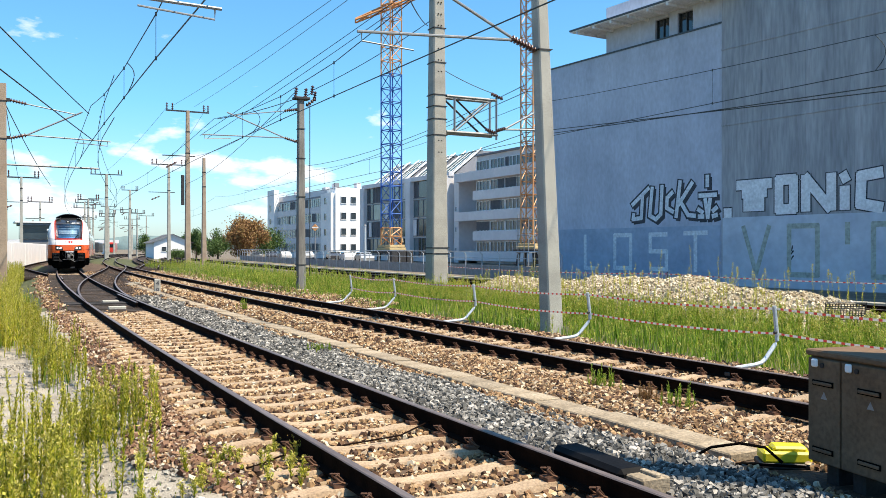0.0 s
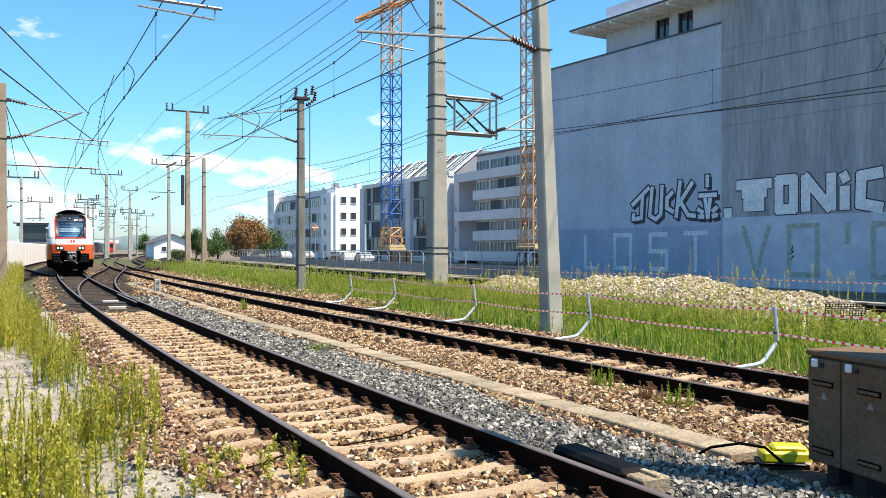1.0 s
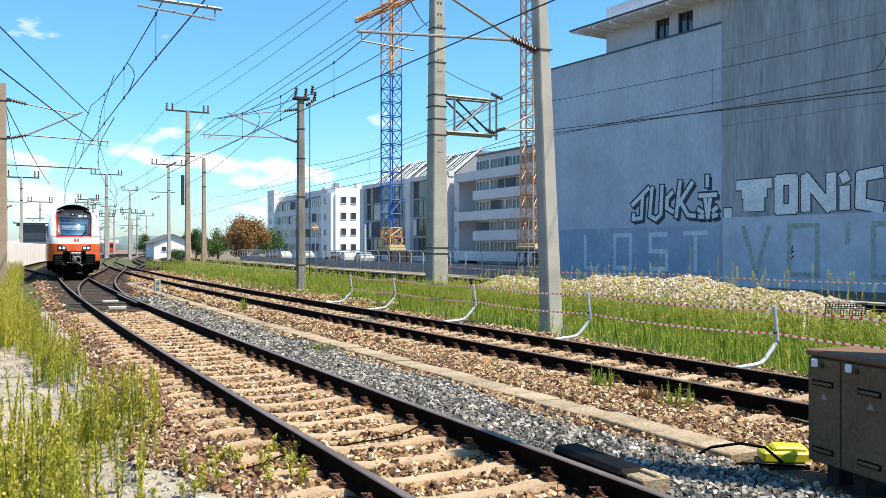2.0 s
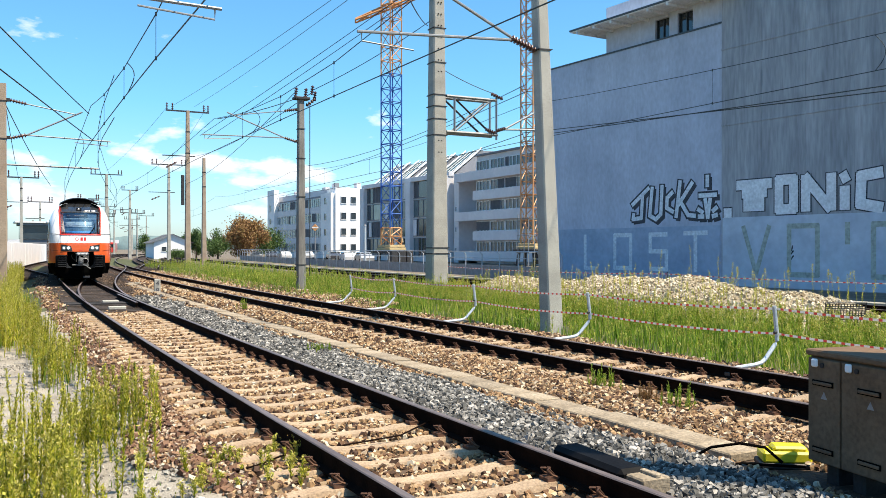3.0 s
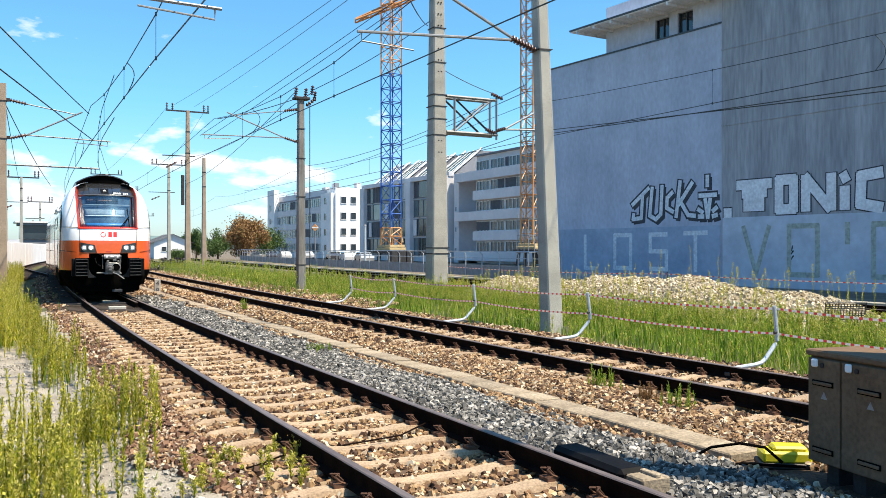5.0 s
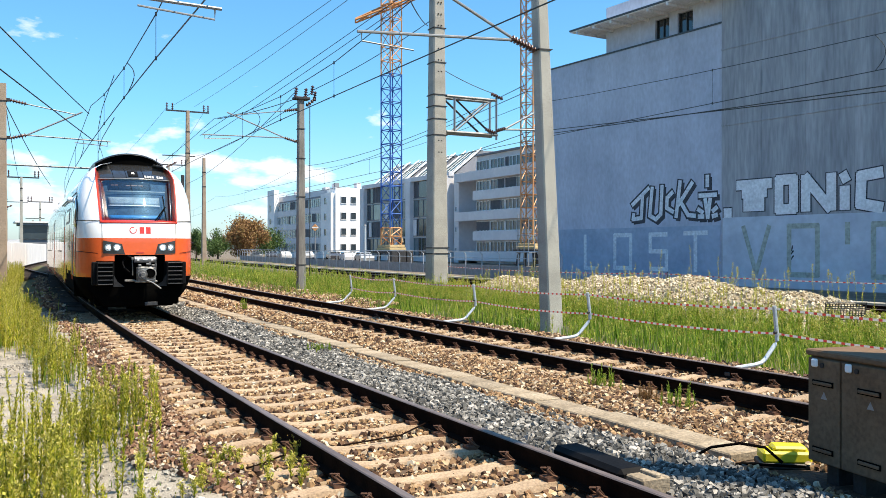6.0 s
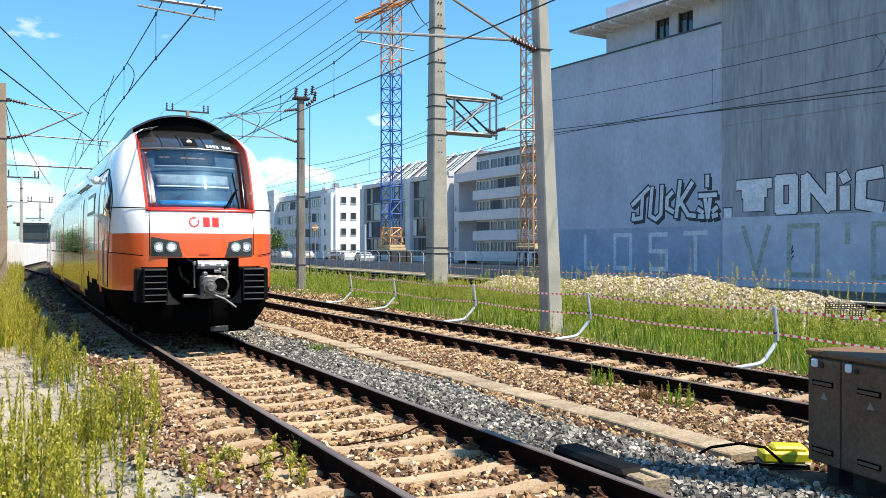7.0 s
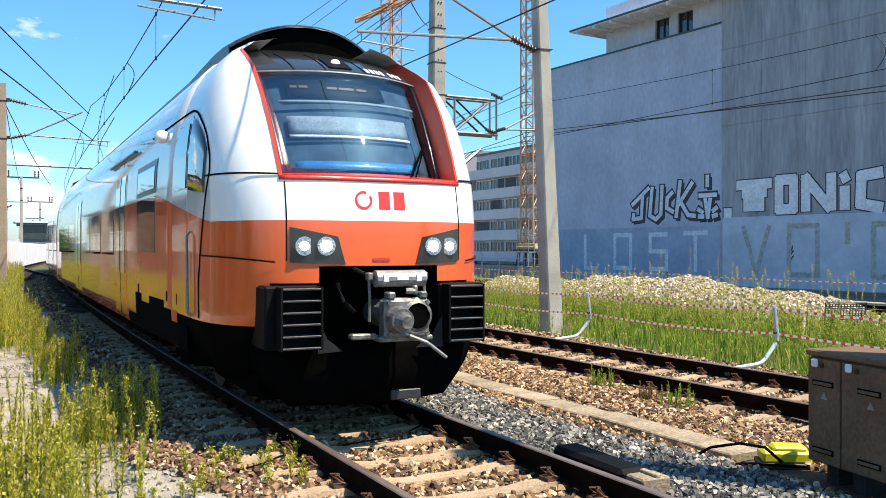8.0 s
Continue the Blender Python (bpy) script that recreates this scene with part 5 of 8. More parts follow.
    g = [[bm.verts.new((x, f(x, Z_SILL + dz), Z_SILL + dz)) for x in np.linspace(-0.88, 0.88, 17)] for f, dz in ((lambda x, z: front_y(x, z) - 0.012, 0.012), (lambda x, z: glass_y(x, z) + 0.02, 0.045))]
    for i in range(16):
        bm.faces.new((g[0][i], g[0][i + 1], g[1][i + 1], g[1][i]))
    part("sill_ledge", bm, M["trim"], t)
    part("roof_hood", roof_hood(2.08, 24.2, True), [M["roofgrey"], M["rubber"]], t, "arched black roof fairing")
    # number as bars, lamp over the screen
    x = 0.22
    for w in (0.055, 0.055, 0.055, 0.055, 0.0, 0.055, 0.055, 0.055):
        if w:
            part("number_bar", patch(flat(x), flat(x + 0.04), 3.415, 3.475, 0.012, glass_y, 2, 1), M["numeral"], t)
        x += 0.062
    tl = part("top_lamp", patch(flat(-0.17), flat(0.07), 3.44, 3.60, 0.012, glass_y, 4, 2), M["black"], t, "square lamp over the windscreen")
    bm = bmesh.new()
    bar(bm, (-0.05, glass_y(0, 3.52) - 0.02, 3.52), (-0.05, glass_y(0, 3.52) + 0.03, 3.53), 0.045, 14)
    part("lens", bm, M["toplamp"], tl)
    # wiper
    bm = bmesh.new()
    wire(bm, [(0.36, glass_y(0.36, 2.30) - 0.05, 2.29), (0.62, glass_y(0.62, 2.62) - 0.05, 2.62), (0.66, glass_y(0.66, 2.66) - 0.06, 2.66)], 0.014, 6)
    wire(bm, [(0.42, glass_y(0.42, 2.30) - 0.05, 2.29), (0.64, glass_y(0.64, 2.62) - 0.05, 2.62)], 0.009, 5)
    wire(bm, [(0.66, glass_y(0.66, 2.30) - 0.035, 2.30), (0.62, glass_y(0.62, 2.95) - 0.035, 2.95)], 0.012, 5)
    part("wiper", bm, M["rubber"], t, "black windscreen wiper")
    # seams of the nose panels
    for s in (-1, 1):
        part("panel_seam", patch(lambda z: s * 0.86 - 0.005, lambda z: s * 0.86 + 0.005, 1.52, Z_SILL - 0.05, 0.003, front_y, 1, 10, 0.004), M["black"], t)
        bm = bmesh.new()
        g = [[bm.verts.new((s * (x + 0.006), front_y(x, z) - 0.012, z)) for z in (Z_SILL + 0.012 + 0.05 * (x - 1), Z_SILL + 0.03 + 0.05 * (x - 1))] for x in np.linspace(0.90, 1.402, 24)]
        for a, b in zip(g, g[1:]):
            bm.faces.new((a[0], b[0], b[1], a[1]))
        part("panel_seam", bm, M["black"], t)
        bm = bmesh.new()
        g = [[bm.verts.new((s * (x + 0.006), front_y(x, z) - 0.012, z)) for z in (1.50 + 0.12 * (x - 0.95), 1.515 + 0.12 * (x - 0.95))] for x in np.linspace(0.95, 1.402, 22)]
        for a, b in zip(g, g[1:]):
            bm.faces.new((a[0], b[0], b[1], a[1]))
        part("panel_seam", bm, M["black"], t)
    # emblem as plain shapes: a ring and two blocks
    em = new("emblem")
    em.parent = t
    tagged(em, "red emblem on the white nose")
    bm = bmesh.new()
    for i in range(20):
        a0, a1 = math.tau * (i / 22 + 0.18), math.tau * ((i + 1) / 22 + 0.18)
        pts = [(-0.16 + r * math.cos(a), r * math.sin(a) + 2.07) for a, r in ((a0, 0.062), (a1, 0.062), (a1, 0.085), (a0, 0.085))]
        bm.faces.new([bm.verts.new((x, front_y(x, z) - 0.005, z)) for x, z in pts])
    bmesh.ops.remove_doubles(bm, verts=bm.verts, dist=0.0005)
    part("ring", bm, M["trim"], em)
    for x in (0.045, 0.195):
        part("block", patch(flat(x - 0.055), flat(x + 0.055), 2.07 - 0.082, 2.07 + 0.082, 0.004, front_y, 3, 3, 0.004), M["trim"], em)
    part("maker_mark", patch(flat(-0.085), flat(0.085), 1.515, 1.54, 0.004, front_y, 4, 1, 0.004), M["trim"], t, "small red bar")
    # headlights
    for s in (-1, 1):
        hl = part("headlight", lamp_housing(s), M["mask"], t, "black headlight housing with two round lamps")
        for x in (0.53, 0.72):
            y = front_y(x, 1.65)
            bm = bmesh.new()
            bar(bm, (s * x, y - 0.03, 1.65), (s * x, y + 0.05, 1.65), 0.085, 20)
            part("reflector", bm, M["lampface"], hl, "faceted chrome lamp")
            bm = bmesh.new()
            bar(bm, (s * x, y - 0.045, 1.65), (s * x, y - 0.02, 1.65), 0.050 if x < 0.6 else 0.040, 16)
            part("lens", bm, M["lamp"], hl, "lit white lens")
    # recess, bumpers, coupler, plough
    # solid block whose near-black colour stands for the shade in the recess
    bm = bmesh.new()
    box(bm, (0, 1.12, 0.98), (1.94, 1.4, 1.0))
    part("coupler_recess", bm, M["rubber"], t, "near-black block painted as the shaded recess behind the coupler")
    for s in (-1, 1):
        bp = new("crash_buffer")
        bp.parent = t
        tagged(bp, "black slatted crash buffer")
        bm = bmesh.new()
        box(bm, (s * 0.84, 0.28, 1.02), (0.50, 0.5, 0.56), bevel=0.02)
        part("buffer_box", bm, M["black"], bp)
        bm = bmesh.new()
        for dx in (-0.18, 0.18):
            box(bm, (s * 0.805 + dx, -0.06, 1.02), (0.022, 0.16, 0.55), bevel=0.004)
        box(bm, (s * 0.805, 0.015, 1.02), (0.36, 0.02, 0.54))
        part("buffer_frame", bm, M["black"], bp)
        for i in range(6):
            bm = bmesh.new()
            box(bm, (s * 0.805, -0.065, 0.765 + i * 0.102), (0.345, 0.15, 0.018), bevel=0.004)
            part("slat", bm, M["slat"], bp)
        bm = bmesh.new()
        vs = [bm.verts.new(v) for v in ((s * 0.62, 0.0, 1.02), (s * 0.62, 0.0, 0.70), (s * 0.36, 0.06, 0.70), (s * 0.52, 0.03, 0.82))]
        bm.faces.new(vs)
        bmesh.ops.solidify(bm, geom=bm.faces[:], thickness=0.03)
        part("rail_guard", bm, M["slat"], t, "dark grey guard plate")
    cp = new("coupler")
    cp.parent = t
    tagged(cp, "grey cast automatic coupler")
    bm = bmesh.new()
    box(bm, (0.10, -0.26, 1.01), (0.44, 0.16, 0.36), bevel=0.03)
    box(bm, (0.10, -0.22, 0.83), (0.52, 0.20, 0.05), bevel=0.015)
    box(bm, (-0.26, -0.16, 0.85), (0.24, 0.10, 0.05), bevel=0.012)
    bar(bm, (0.10, 0.8, 1.02), (0.10, -0.2, 1.02), 0.13, 12)
    for dx in (-0.05, 0.26):
        box(bm, (dx, -0.28, 1.215), (0.07, 0.12, 0.06), bevel=0.012)
    for x, z in ((-0.08, 0.87), (0.29, 0.87), (0.29, 1.15), (-0.08, 1.15)):
        bar(bm, (x, -0.33, z), (x, -0.36, z), 0.022, 6)
    part("head", bm, M["cast"], cp)
    bm = bmesh.new()
    bar(bm, (0.0, -0.34, 1.0), (0.0, -0.46, 1.0), 0.125, 20, 0.105)
    bar(bm, (0.0, -0.46, 1.0), (0.0, -0.56, 0.99), 0.085, 16, 0.055)
    part("cone", bm, M["cast"], cp, "grey cast guide cone")
    bm = bmesh.new()
    for i in range(24):
        a0, a1 = math.tau * i / 24, math.tau * (i + 1) / 24
        q = [(0.19 + r * math.cos(a), y, 1.03 + r * math.sin(a)) for a, r, y in ((a0, 0.145, -0.345), (a1, 0.145, -0.345), (a1, 0.115, -0.365), (a0, 0.115, -0.365))]
        bm.faces.new([bm.verts.new(v) for v in q])
    bmesh.ops.remove_doubles(bm, verts=bm.verts, dist=0.0005)
    part("funnel_rim", bm, M["cast"], cp)
    part("funnel", bar(bmesh.new(), (0.19, -0.350, 1.03), (0.19, -0.20, 1.03), 0.115, 20), M["rubber"], cp, "dark funnel opening")
    bm = bmesh.new()
    bar(bm, (-0.16, -0.20, 1.36), (0.32, -0.20, 1.36), 0.075, 14)
    box(bm, (0.08, -0.14, 1.36), (0.46, 0.14, 0.14), bevel=0.03)
    part("electric_head", bm, M["silver"], cp, "rounded grey cover of the electric contacts")
    for x in (-0.20, 0.34):
        bm = bmesh.new()
        wire(bm, [(x, -0.16, 1.38), (x, -0.18, 1.2), (x * 0.98, -0.16, 0.98)], 0.014, 6)
        box(bm, (x, -0.17, 1.38), (0.05, 0.08, 0.07), bevel=0.01)
        part("linkage", bm, M["cast"], cp)
    for x in (-0.08, 0.08, 0.24):
        bm = bmesh.new()
        box(bm, (x, -0.273, 1.365), (0.11 if x == 0.08 else 0.05, 0.012, 0.035 if x == 0.08 else 0.06))
        part("sticker", bm, M["numeral"], cp)
    bm = bmesh.new()
    wire(bm, [(0.10, -0.38, 0.86), (0.24, -0.44, 0.80), (0.42, -0.46, 0.66)], 0.017, 6)
    part("release_handle", bm, M["galv"], cp, "pale release handle hanging out")
    bm = bmesh.new()
    bar(bm, (0.10, -0.30, 1.25), (0.18, -0.32, 1.25), 0.028, 8)
    box(bm, (0.18, -0.31, 1.26), (0.04, 0.06, 0.08), bevel=0.01)
    part("hose_stub", bm, M["iron"], cp)
    for pts in ([(-0.30, 0.3, 1.40), (-0.40, 0.1, 1.30), (-0.36, 0.05, 1.15), (-0.24, 0.1, 1.05)], [(-0.12, 0.3, 1.42), (-0.28, -0.02, 1.44), (-0.22, -0.10, 1.40)]):
        part("hose", wire(bmesh.new(), pts, 0.022, 8), M["black"], cp, "black rubber hose")
    skirt = lambda x, z: 0.06 + 0.30 * x * x + 0.35 * max(0, 0.45 - z)
    # plough and underbelly: shade below the nose put into the near-black colour
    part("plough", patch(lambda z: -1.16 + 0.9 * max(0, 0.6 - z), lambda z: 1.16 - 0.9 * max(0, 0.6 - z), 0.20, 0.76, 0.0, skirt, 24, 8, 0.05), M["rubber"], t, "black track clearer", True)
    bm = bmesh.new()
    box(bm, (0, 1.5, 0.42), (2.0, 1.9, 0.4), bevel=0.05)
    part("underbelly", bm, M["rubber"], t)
    bm = bmesh.new()
    box(bm, (0.26, 0.06, 0.27), (0.30, 0.03, 0.09), bevel=0.008)
    part("clearer_lip", bm, M["slat"], t)
    # body behind the cab
    V, Fc, mi = car_shell(2.4, 24.6)
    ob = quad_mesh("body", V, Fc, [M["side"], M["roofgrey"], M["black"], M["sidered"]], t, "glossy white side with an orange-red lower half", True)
    ob.data.polygons.foreach_set("material_index", mi)
    for s in (-1, 1):
        d = part("cab_door", side_plate(1.80, 2.66, 0.95, 3.00, s, 0.006), [M["side"], M["sidered"]], t, "driver's door")
        part("pane", side_plate(1.86, 2.56, 2.25, 2.92, s, 0.012), M["sideglass"], d)
        part("quarter_light", arch_pane(s, 1.06, 1.80, 2.16, 0.010), M["sideglass"], t, "curved dark quarter light under the arch", True)
        part("grab_rail", wire(bmesh.new(), [(s * 1.415, 1.55, 0.95), (s * 1.45, 1.56, 1.0), (s * 1.45, 1.60, 1.75), (s * 1.415, 1.60, 1.8)], 0.014, 6), M["galv"], t)
        part("cab_seam", cab_arch(s), M["rubber"], t, "dark arched joint behind the cab")
        w = part("side_grille", side_plate(3.8, 5.5, 2.32, 2.74, s, 0.008), M["roofgrey"], t, "framed opening window")
        part("pane", side_plate(3.92, 5.38, 2.38, 2.66, s, 0.014), M["sideglass"], w)
        part("lower_pane", side_plate(3.86, 5.45, 1.58, 2.28, s, 0.008), M["sideglass"], w, "dark lower window")
        # black plates on the skirt paint the dark of the bogie openings
        for a, b, z in ((1.85, 2.75, 0.82), (2.75, 3.25, 0.94), (3.25, 4.35, 1.02), (4.35, 5.05, 0.92), (5.05, 5.6, 1.02), (5.6, 6.4, 0.70)):
            part("bogie_opening", side_plate(a, b, 0.555, z, s, 0.005, 0.010), M["rubber"], t, "black stepped plate painted as the shaded bogie opening")
        for y in (2.35, 3.0, 5.3, 7.9):
            part("drain_slot", side_plate(y, y + 0.05, 1.02, 1.14, s, 0.005, 0.008), M["rubber"], t)
        bm = bmesh.new()
        bmesh.ops.create_uvsphere(bm, u_segments=12, v_segments=8, radius=0.10)
        bmesh.ops.transform(bm, matrix=Matrix.Translation((s * 1.41, 3.35, 2.95)) @ Matrix.Diagonal((0.9, 0.7, 0.8, 1)), verts=bm.verts)
        bar(bm, (s * 1.30, 3.35, 2.97), (s * 1.42, 3.35, 2.95), 0.04, 8)
        part("camera_pod", bm, M["white"], t, "white side camera pod", True)
        bm = bmesh.new()
        box(bm, (s * 1.36, 7.5, 3.03), (0.05, 3.2, 0.04), bevel=0.01)
        part("gutter", bm, M["roofgrey"], t)
    car_side(t, 0, [(8.3, 10.2), (10.5, 12.4), (12.7, 14.6), (17.2, 19.1), (19.4, 21.3), (21.6, 23.5)], [(6.65, 8.0), (14.95, 16.6)])
    # plain block, coloured near black for the shade under the floor
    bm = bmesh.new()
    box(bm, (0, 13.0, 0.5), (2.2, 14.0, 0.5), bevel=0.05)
    part("underframe", bm, M["rubber"], t, "near-black block painted as shaded equipment under the floor")
    running_gear(t, 4.2)
    running_gear(t, 23.0)
    return t


def build_trailer():
    t = thing("railcar", "glossy white and orange-red coupled railcar with dark windows", "train", "cars of the train")
    V, Fc, mi = car_shell(0.3, 24.4, flat(2.28))
    ob = quad_mesh("body", V, Fc, [M["side"], M["roofgrey"], M["black"], M["sidered"]], t, "", True)
    ob.data.polygons.foreach_set("material_index", mi)
    car_side(t, 0, [(1.2, 3.1), (3.4, 5.3), (8.3, 10.2), (10.5, 12.4), (12.7, 14.6), (17.2, 19.1), (19.4, 21.3), (21.6, 23.5)], [(5.9, 7.6), (14.95, 16.6)])
    part("roof_hood", roof_hood(0.4, 24.2, False), [M["roofgrey"], M["rubber"]], t, "", True)
    bm = bmesh.new()
    box(bm, (0, 12.0, 0.5), (2.2, 15.0, 0.5), bevel=0.05)
    part("underframe", bm, M["black"], t)
    bm = bmesh.new()
    box(bm, (0, -0.05, 2.1), (2.3, 0.9, 2.9), bevel=0.1)
    part("gangway", bm, M["rubber"], t, "black folded gangway")
    return t


TRAIN = [build_front_car(), build_trailer()]
TRAIN.append(copy_thing(TRAIN[1], pose(0, 0, 0)))


def train_rows(back):
    rows = []
    for i in range(17):
        t = i * 0.5
        y = 7.27 + 7.45 * (8 - t) + back
        rows.append((t, Matrix.Translation((line_1(y), y, 0)) @ Matrix.Rotation(-math.atan((line_1(y + 24) - line_1(y)) / 24), 4, "Z")))
    return rows


# ---- third track, platform edge and railing on the far side ----
M["railing"] = mat("grey_blue_railing", (0.36, 0.40, 0.45), (0.48, 0.52, 0.56), 3, 0.5, 0.2, bump=0)
M["mesh"] = mat("grey_infill", (0.20, 0.205, 0.21), (0.28, 0.285, 0.29), 3, 0.7, 0, bump=0.1)
M["palecon"] = mat("pale_concrete_edge", (0.313, 0.286, 0.231), (0.394, 0.367, 0.306), 1.2, 0.9, bump=0.2, fine=20, spread=0.08)


def build_far_side():
    t = thing("railway_track", "rusty far track half hidden behind a gravel heap", "track", "tracks", "structure")
    rail(line_3, -0.7525, -20, 200, t, 4)
    rail(line_3, 0.7525, -20, 200, t, 4)
    tb = sleeper_mesh(2.6, 0.27, False)
    for y in np.arange(4, 60, 0.75):
        sharepart("sleeper", tb, t, pose(line_3(y), y, -0.02))
    for off, y0, base in ((4.7, 78, line_2), (9.4, 96, line_2), (-4.6, 60, line_1)):
        y = thing("railway_track", "rusty yard track in dark ballast far down the line", "track", "tracks", "structure")
        ln = lambda v, off=off, base=base, y0=y0: base(v) + off * min(1.0, max(0.25, (v - y0 + 20) / 45))
        rail(ln, -0.7525, y0, 270, y, 4)
        rail(ln, 0.7525, y0, 270, y, 4)
        V, Fc = [], []
        vs = np.arange(y0, 272, 4.0)
        for v in vs:
            V += [(ln(v) - 1.5, v, -0.19), (ln(v) + 1.5, v, -0.19)]
        for i in range(len(vs) - 1):
            Fc.append((2 * i, 2 * i + 1, 2 * i + 3, 2 * i + 2))
        quad_mesh("ballast_strip", V, Fc, M["oil"], y)
        for v in np.arange(y0, y0 + 50, 0.9):
            sharepart("sleeper", tb, y, pose(ln(v), v, -0.01))
    e = thing("platform_edge", "long low pale concrete edge beside the far track", "kerb", kind="structure")
    bm = bmesh.new()
    box(bm, (0, 0, 0), (0.35, 2.96, 0.5), bevel=0.02)
    me = bpy.data.meshes.new("edge_block")
    bm.to_mesh(me)
    bm.free()
    me.materials.append(M["palecon"])
    for y in np.arange(2, 118, 3.0):
        sharepart("edge_block", me, e, pose(line_3(y) + 2.6, y, -0.30, 0, 0, -math.degrees(math.atan(0.0009 * (y - 10)))))
    r = thing("railing", "grey steel railing with dark infill along the far road", "fence")
    post = bmesh.new()
    box(post, (0, 0, 0.5), (0.06, 0.06, 1.5), bevel=0.01)
    bar(post, (0, 0, 1.2), (-0.22, 0, 1.42), 0.025, 5)
    pm = bpy.data.meshes.new("post")
    post.to_mesh(pm)
    post.free()
    pm.materials.append(M["railing"])
    ys = np.arange(41.2, 140, 2.4)
    X = lambda y: line_3(y) + 7.5
    for y in ys:
        sharepart("post", pm, r, pose(X(y), y, 0))
    for z, rad in ((1.42, 0.035), (0.98, 0.025)):
        bm = wire(bmesh.new(), [(X(y) - (0.22 if z > 1.2 else 0), y, z) for y in ys[::3]], rad, 6)
        part("rail_bar", bm, M["railing"], r)
    for a, b in zip(ys[::2], ys[2::2]):
        bm = bmesh.new()
        d = Vector((X(b) - X(a), b - a, 0))
        box(bm, ((X(a) + X(b)) / 2 + 0.05, (a + b) / 2, 0.12), (0.03, d.length * 0.985, 0.75), rz=math.degrees(math.atan2(d.y, d.x)) - 90)
        part("infill_panel", bm, M["mesh"], r)


build_far_side()


# ---- buildings beyond ----
M["grey_facade"] = mat("grey_facade", (0.56, 0.56, 0.59), (0.66, 0.66, 0.68), 0.3, 0.9, bump=0.05, fine=2, grime=0.06)
M["white_facade"] = mat("white_facade", (0.74, 0.74, 0.74), (0.82, 0.82, 0.82), 0.3, 0.9, bump=0.05, fine=2, grime=0.05)
M["facade_dark"] = mat("dark_recess", (0.16, 0.17, 0.19), (0.22, 0.23, 0.26), 0.5, 0.9, bump=0)
M["teal"] = mat("teal_glass_roof", (0.06, 0.15, 0.16), (0.13, 0.25, 0.26), 0.6, 0.12, 0.1, bump=0, coat=0.5, rrough=0.05)
M["farglass"] = mat("blue_grey_window_glass", (0.015, 0.022, 0.03), (0.05, 0.07, 0.085), 0.25, 0.15, 0, bump=0, coat=0.15, grime=0.1, rrough=0.03)
M["shutter"] = mat("dark_shutter", (0.05, 0.055, 0.07), (0.08, 0.085, 0.10), 3, 0.7, bump=0.1)
M["ribbon"] = mat("pale_ribbon_glazing", (0.05, 0.08, 0.095), (0.14, 0.19, 0.21), 0.4, 0.15, 0, bump=0, coat=0.4, grime=0.1, rrough=0.04)
M["farframe"] = mat("white_window_frame", (0.68, 0.70, 0.72), (0.75, 0.77, 0.78), 1, 0.6, bump=0)


def window(t, x, z, w, h, y=0.0, mull=1, glass="farglass", shutter=0, rim="farframe"):
    """A window in a facade: frame proud of the wall, pane set back; facade space x along, y in, z up."""
    g = new("window")
    g.parent = t
    bm = bmesh.new()
    f = 0.09
    box(bm, (x, y - 0.02, z + h / 2 - f / 2), (w, 0.12, f))
    box(bm, (x, y - 0.02, z - h / 2 + f / 2), (w, 0.12, f))
    for i in range(mull + 2):
        box(bm, (x - w / 2 + f / 2 + (w - f) * i / (mull + 1), y - 0.02, z), (f, 0.12, h - 2 * f))
    part("frame", bm, M[rim], g)
    bm = bmesh.new()
    box(bm, (x, y + 0.01, z), (w - f, 0.04, h - f))
    part("pane", bm, M[glass], g)
    if shutter:
        bm = bmesh.new()
        q = w / (mull + 1)
        box(bm, (x - w / 2 + q * shutter / 2 if shutter > 0 else x + w / 2 + q * shutter / 2, y - 0.05, z + 0.05), (abs(shutter) * q - 0.05, 0.08, h - 0.2))
        part("shutter", bm, M["shutter"], g, "dark lowered shutter")


def frame_at(px, py, dx, dy):
    """Facade space with its origin at (px, py) and x along (dx, dy); y goes into the building on the left-hand side of x."""
    d = Vector((dx, dy)).normalized()
    return Matrix(((d.x, -d.y, 0, px), (d.y, d.x, 0, py), (0, 0, 1, 0), (0, 0, 0, 1)))


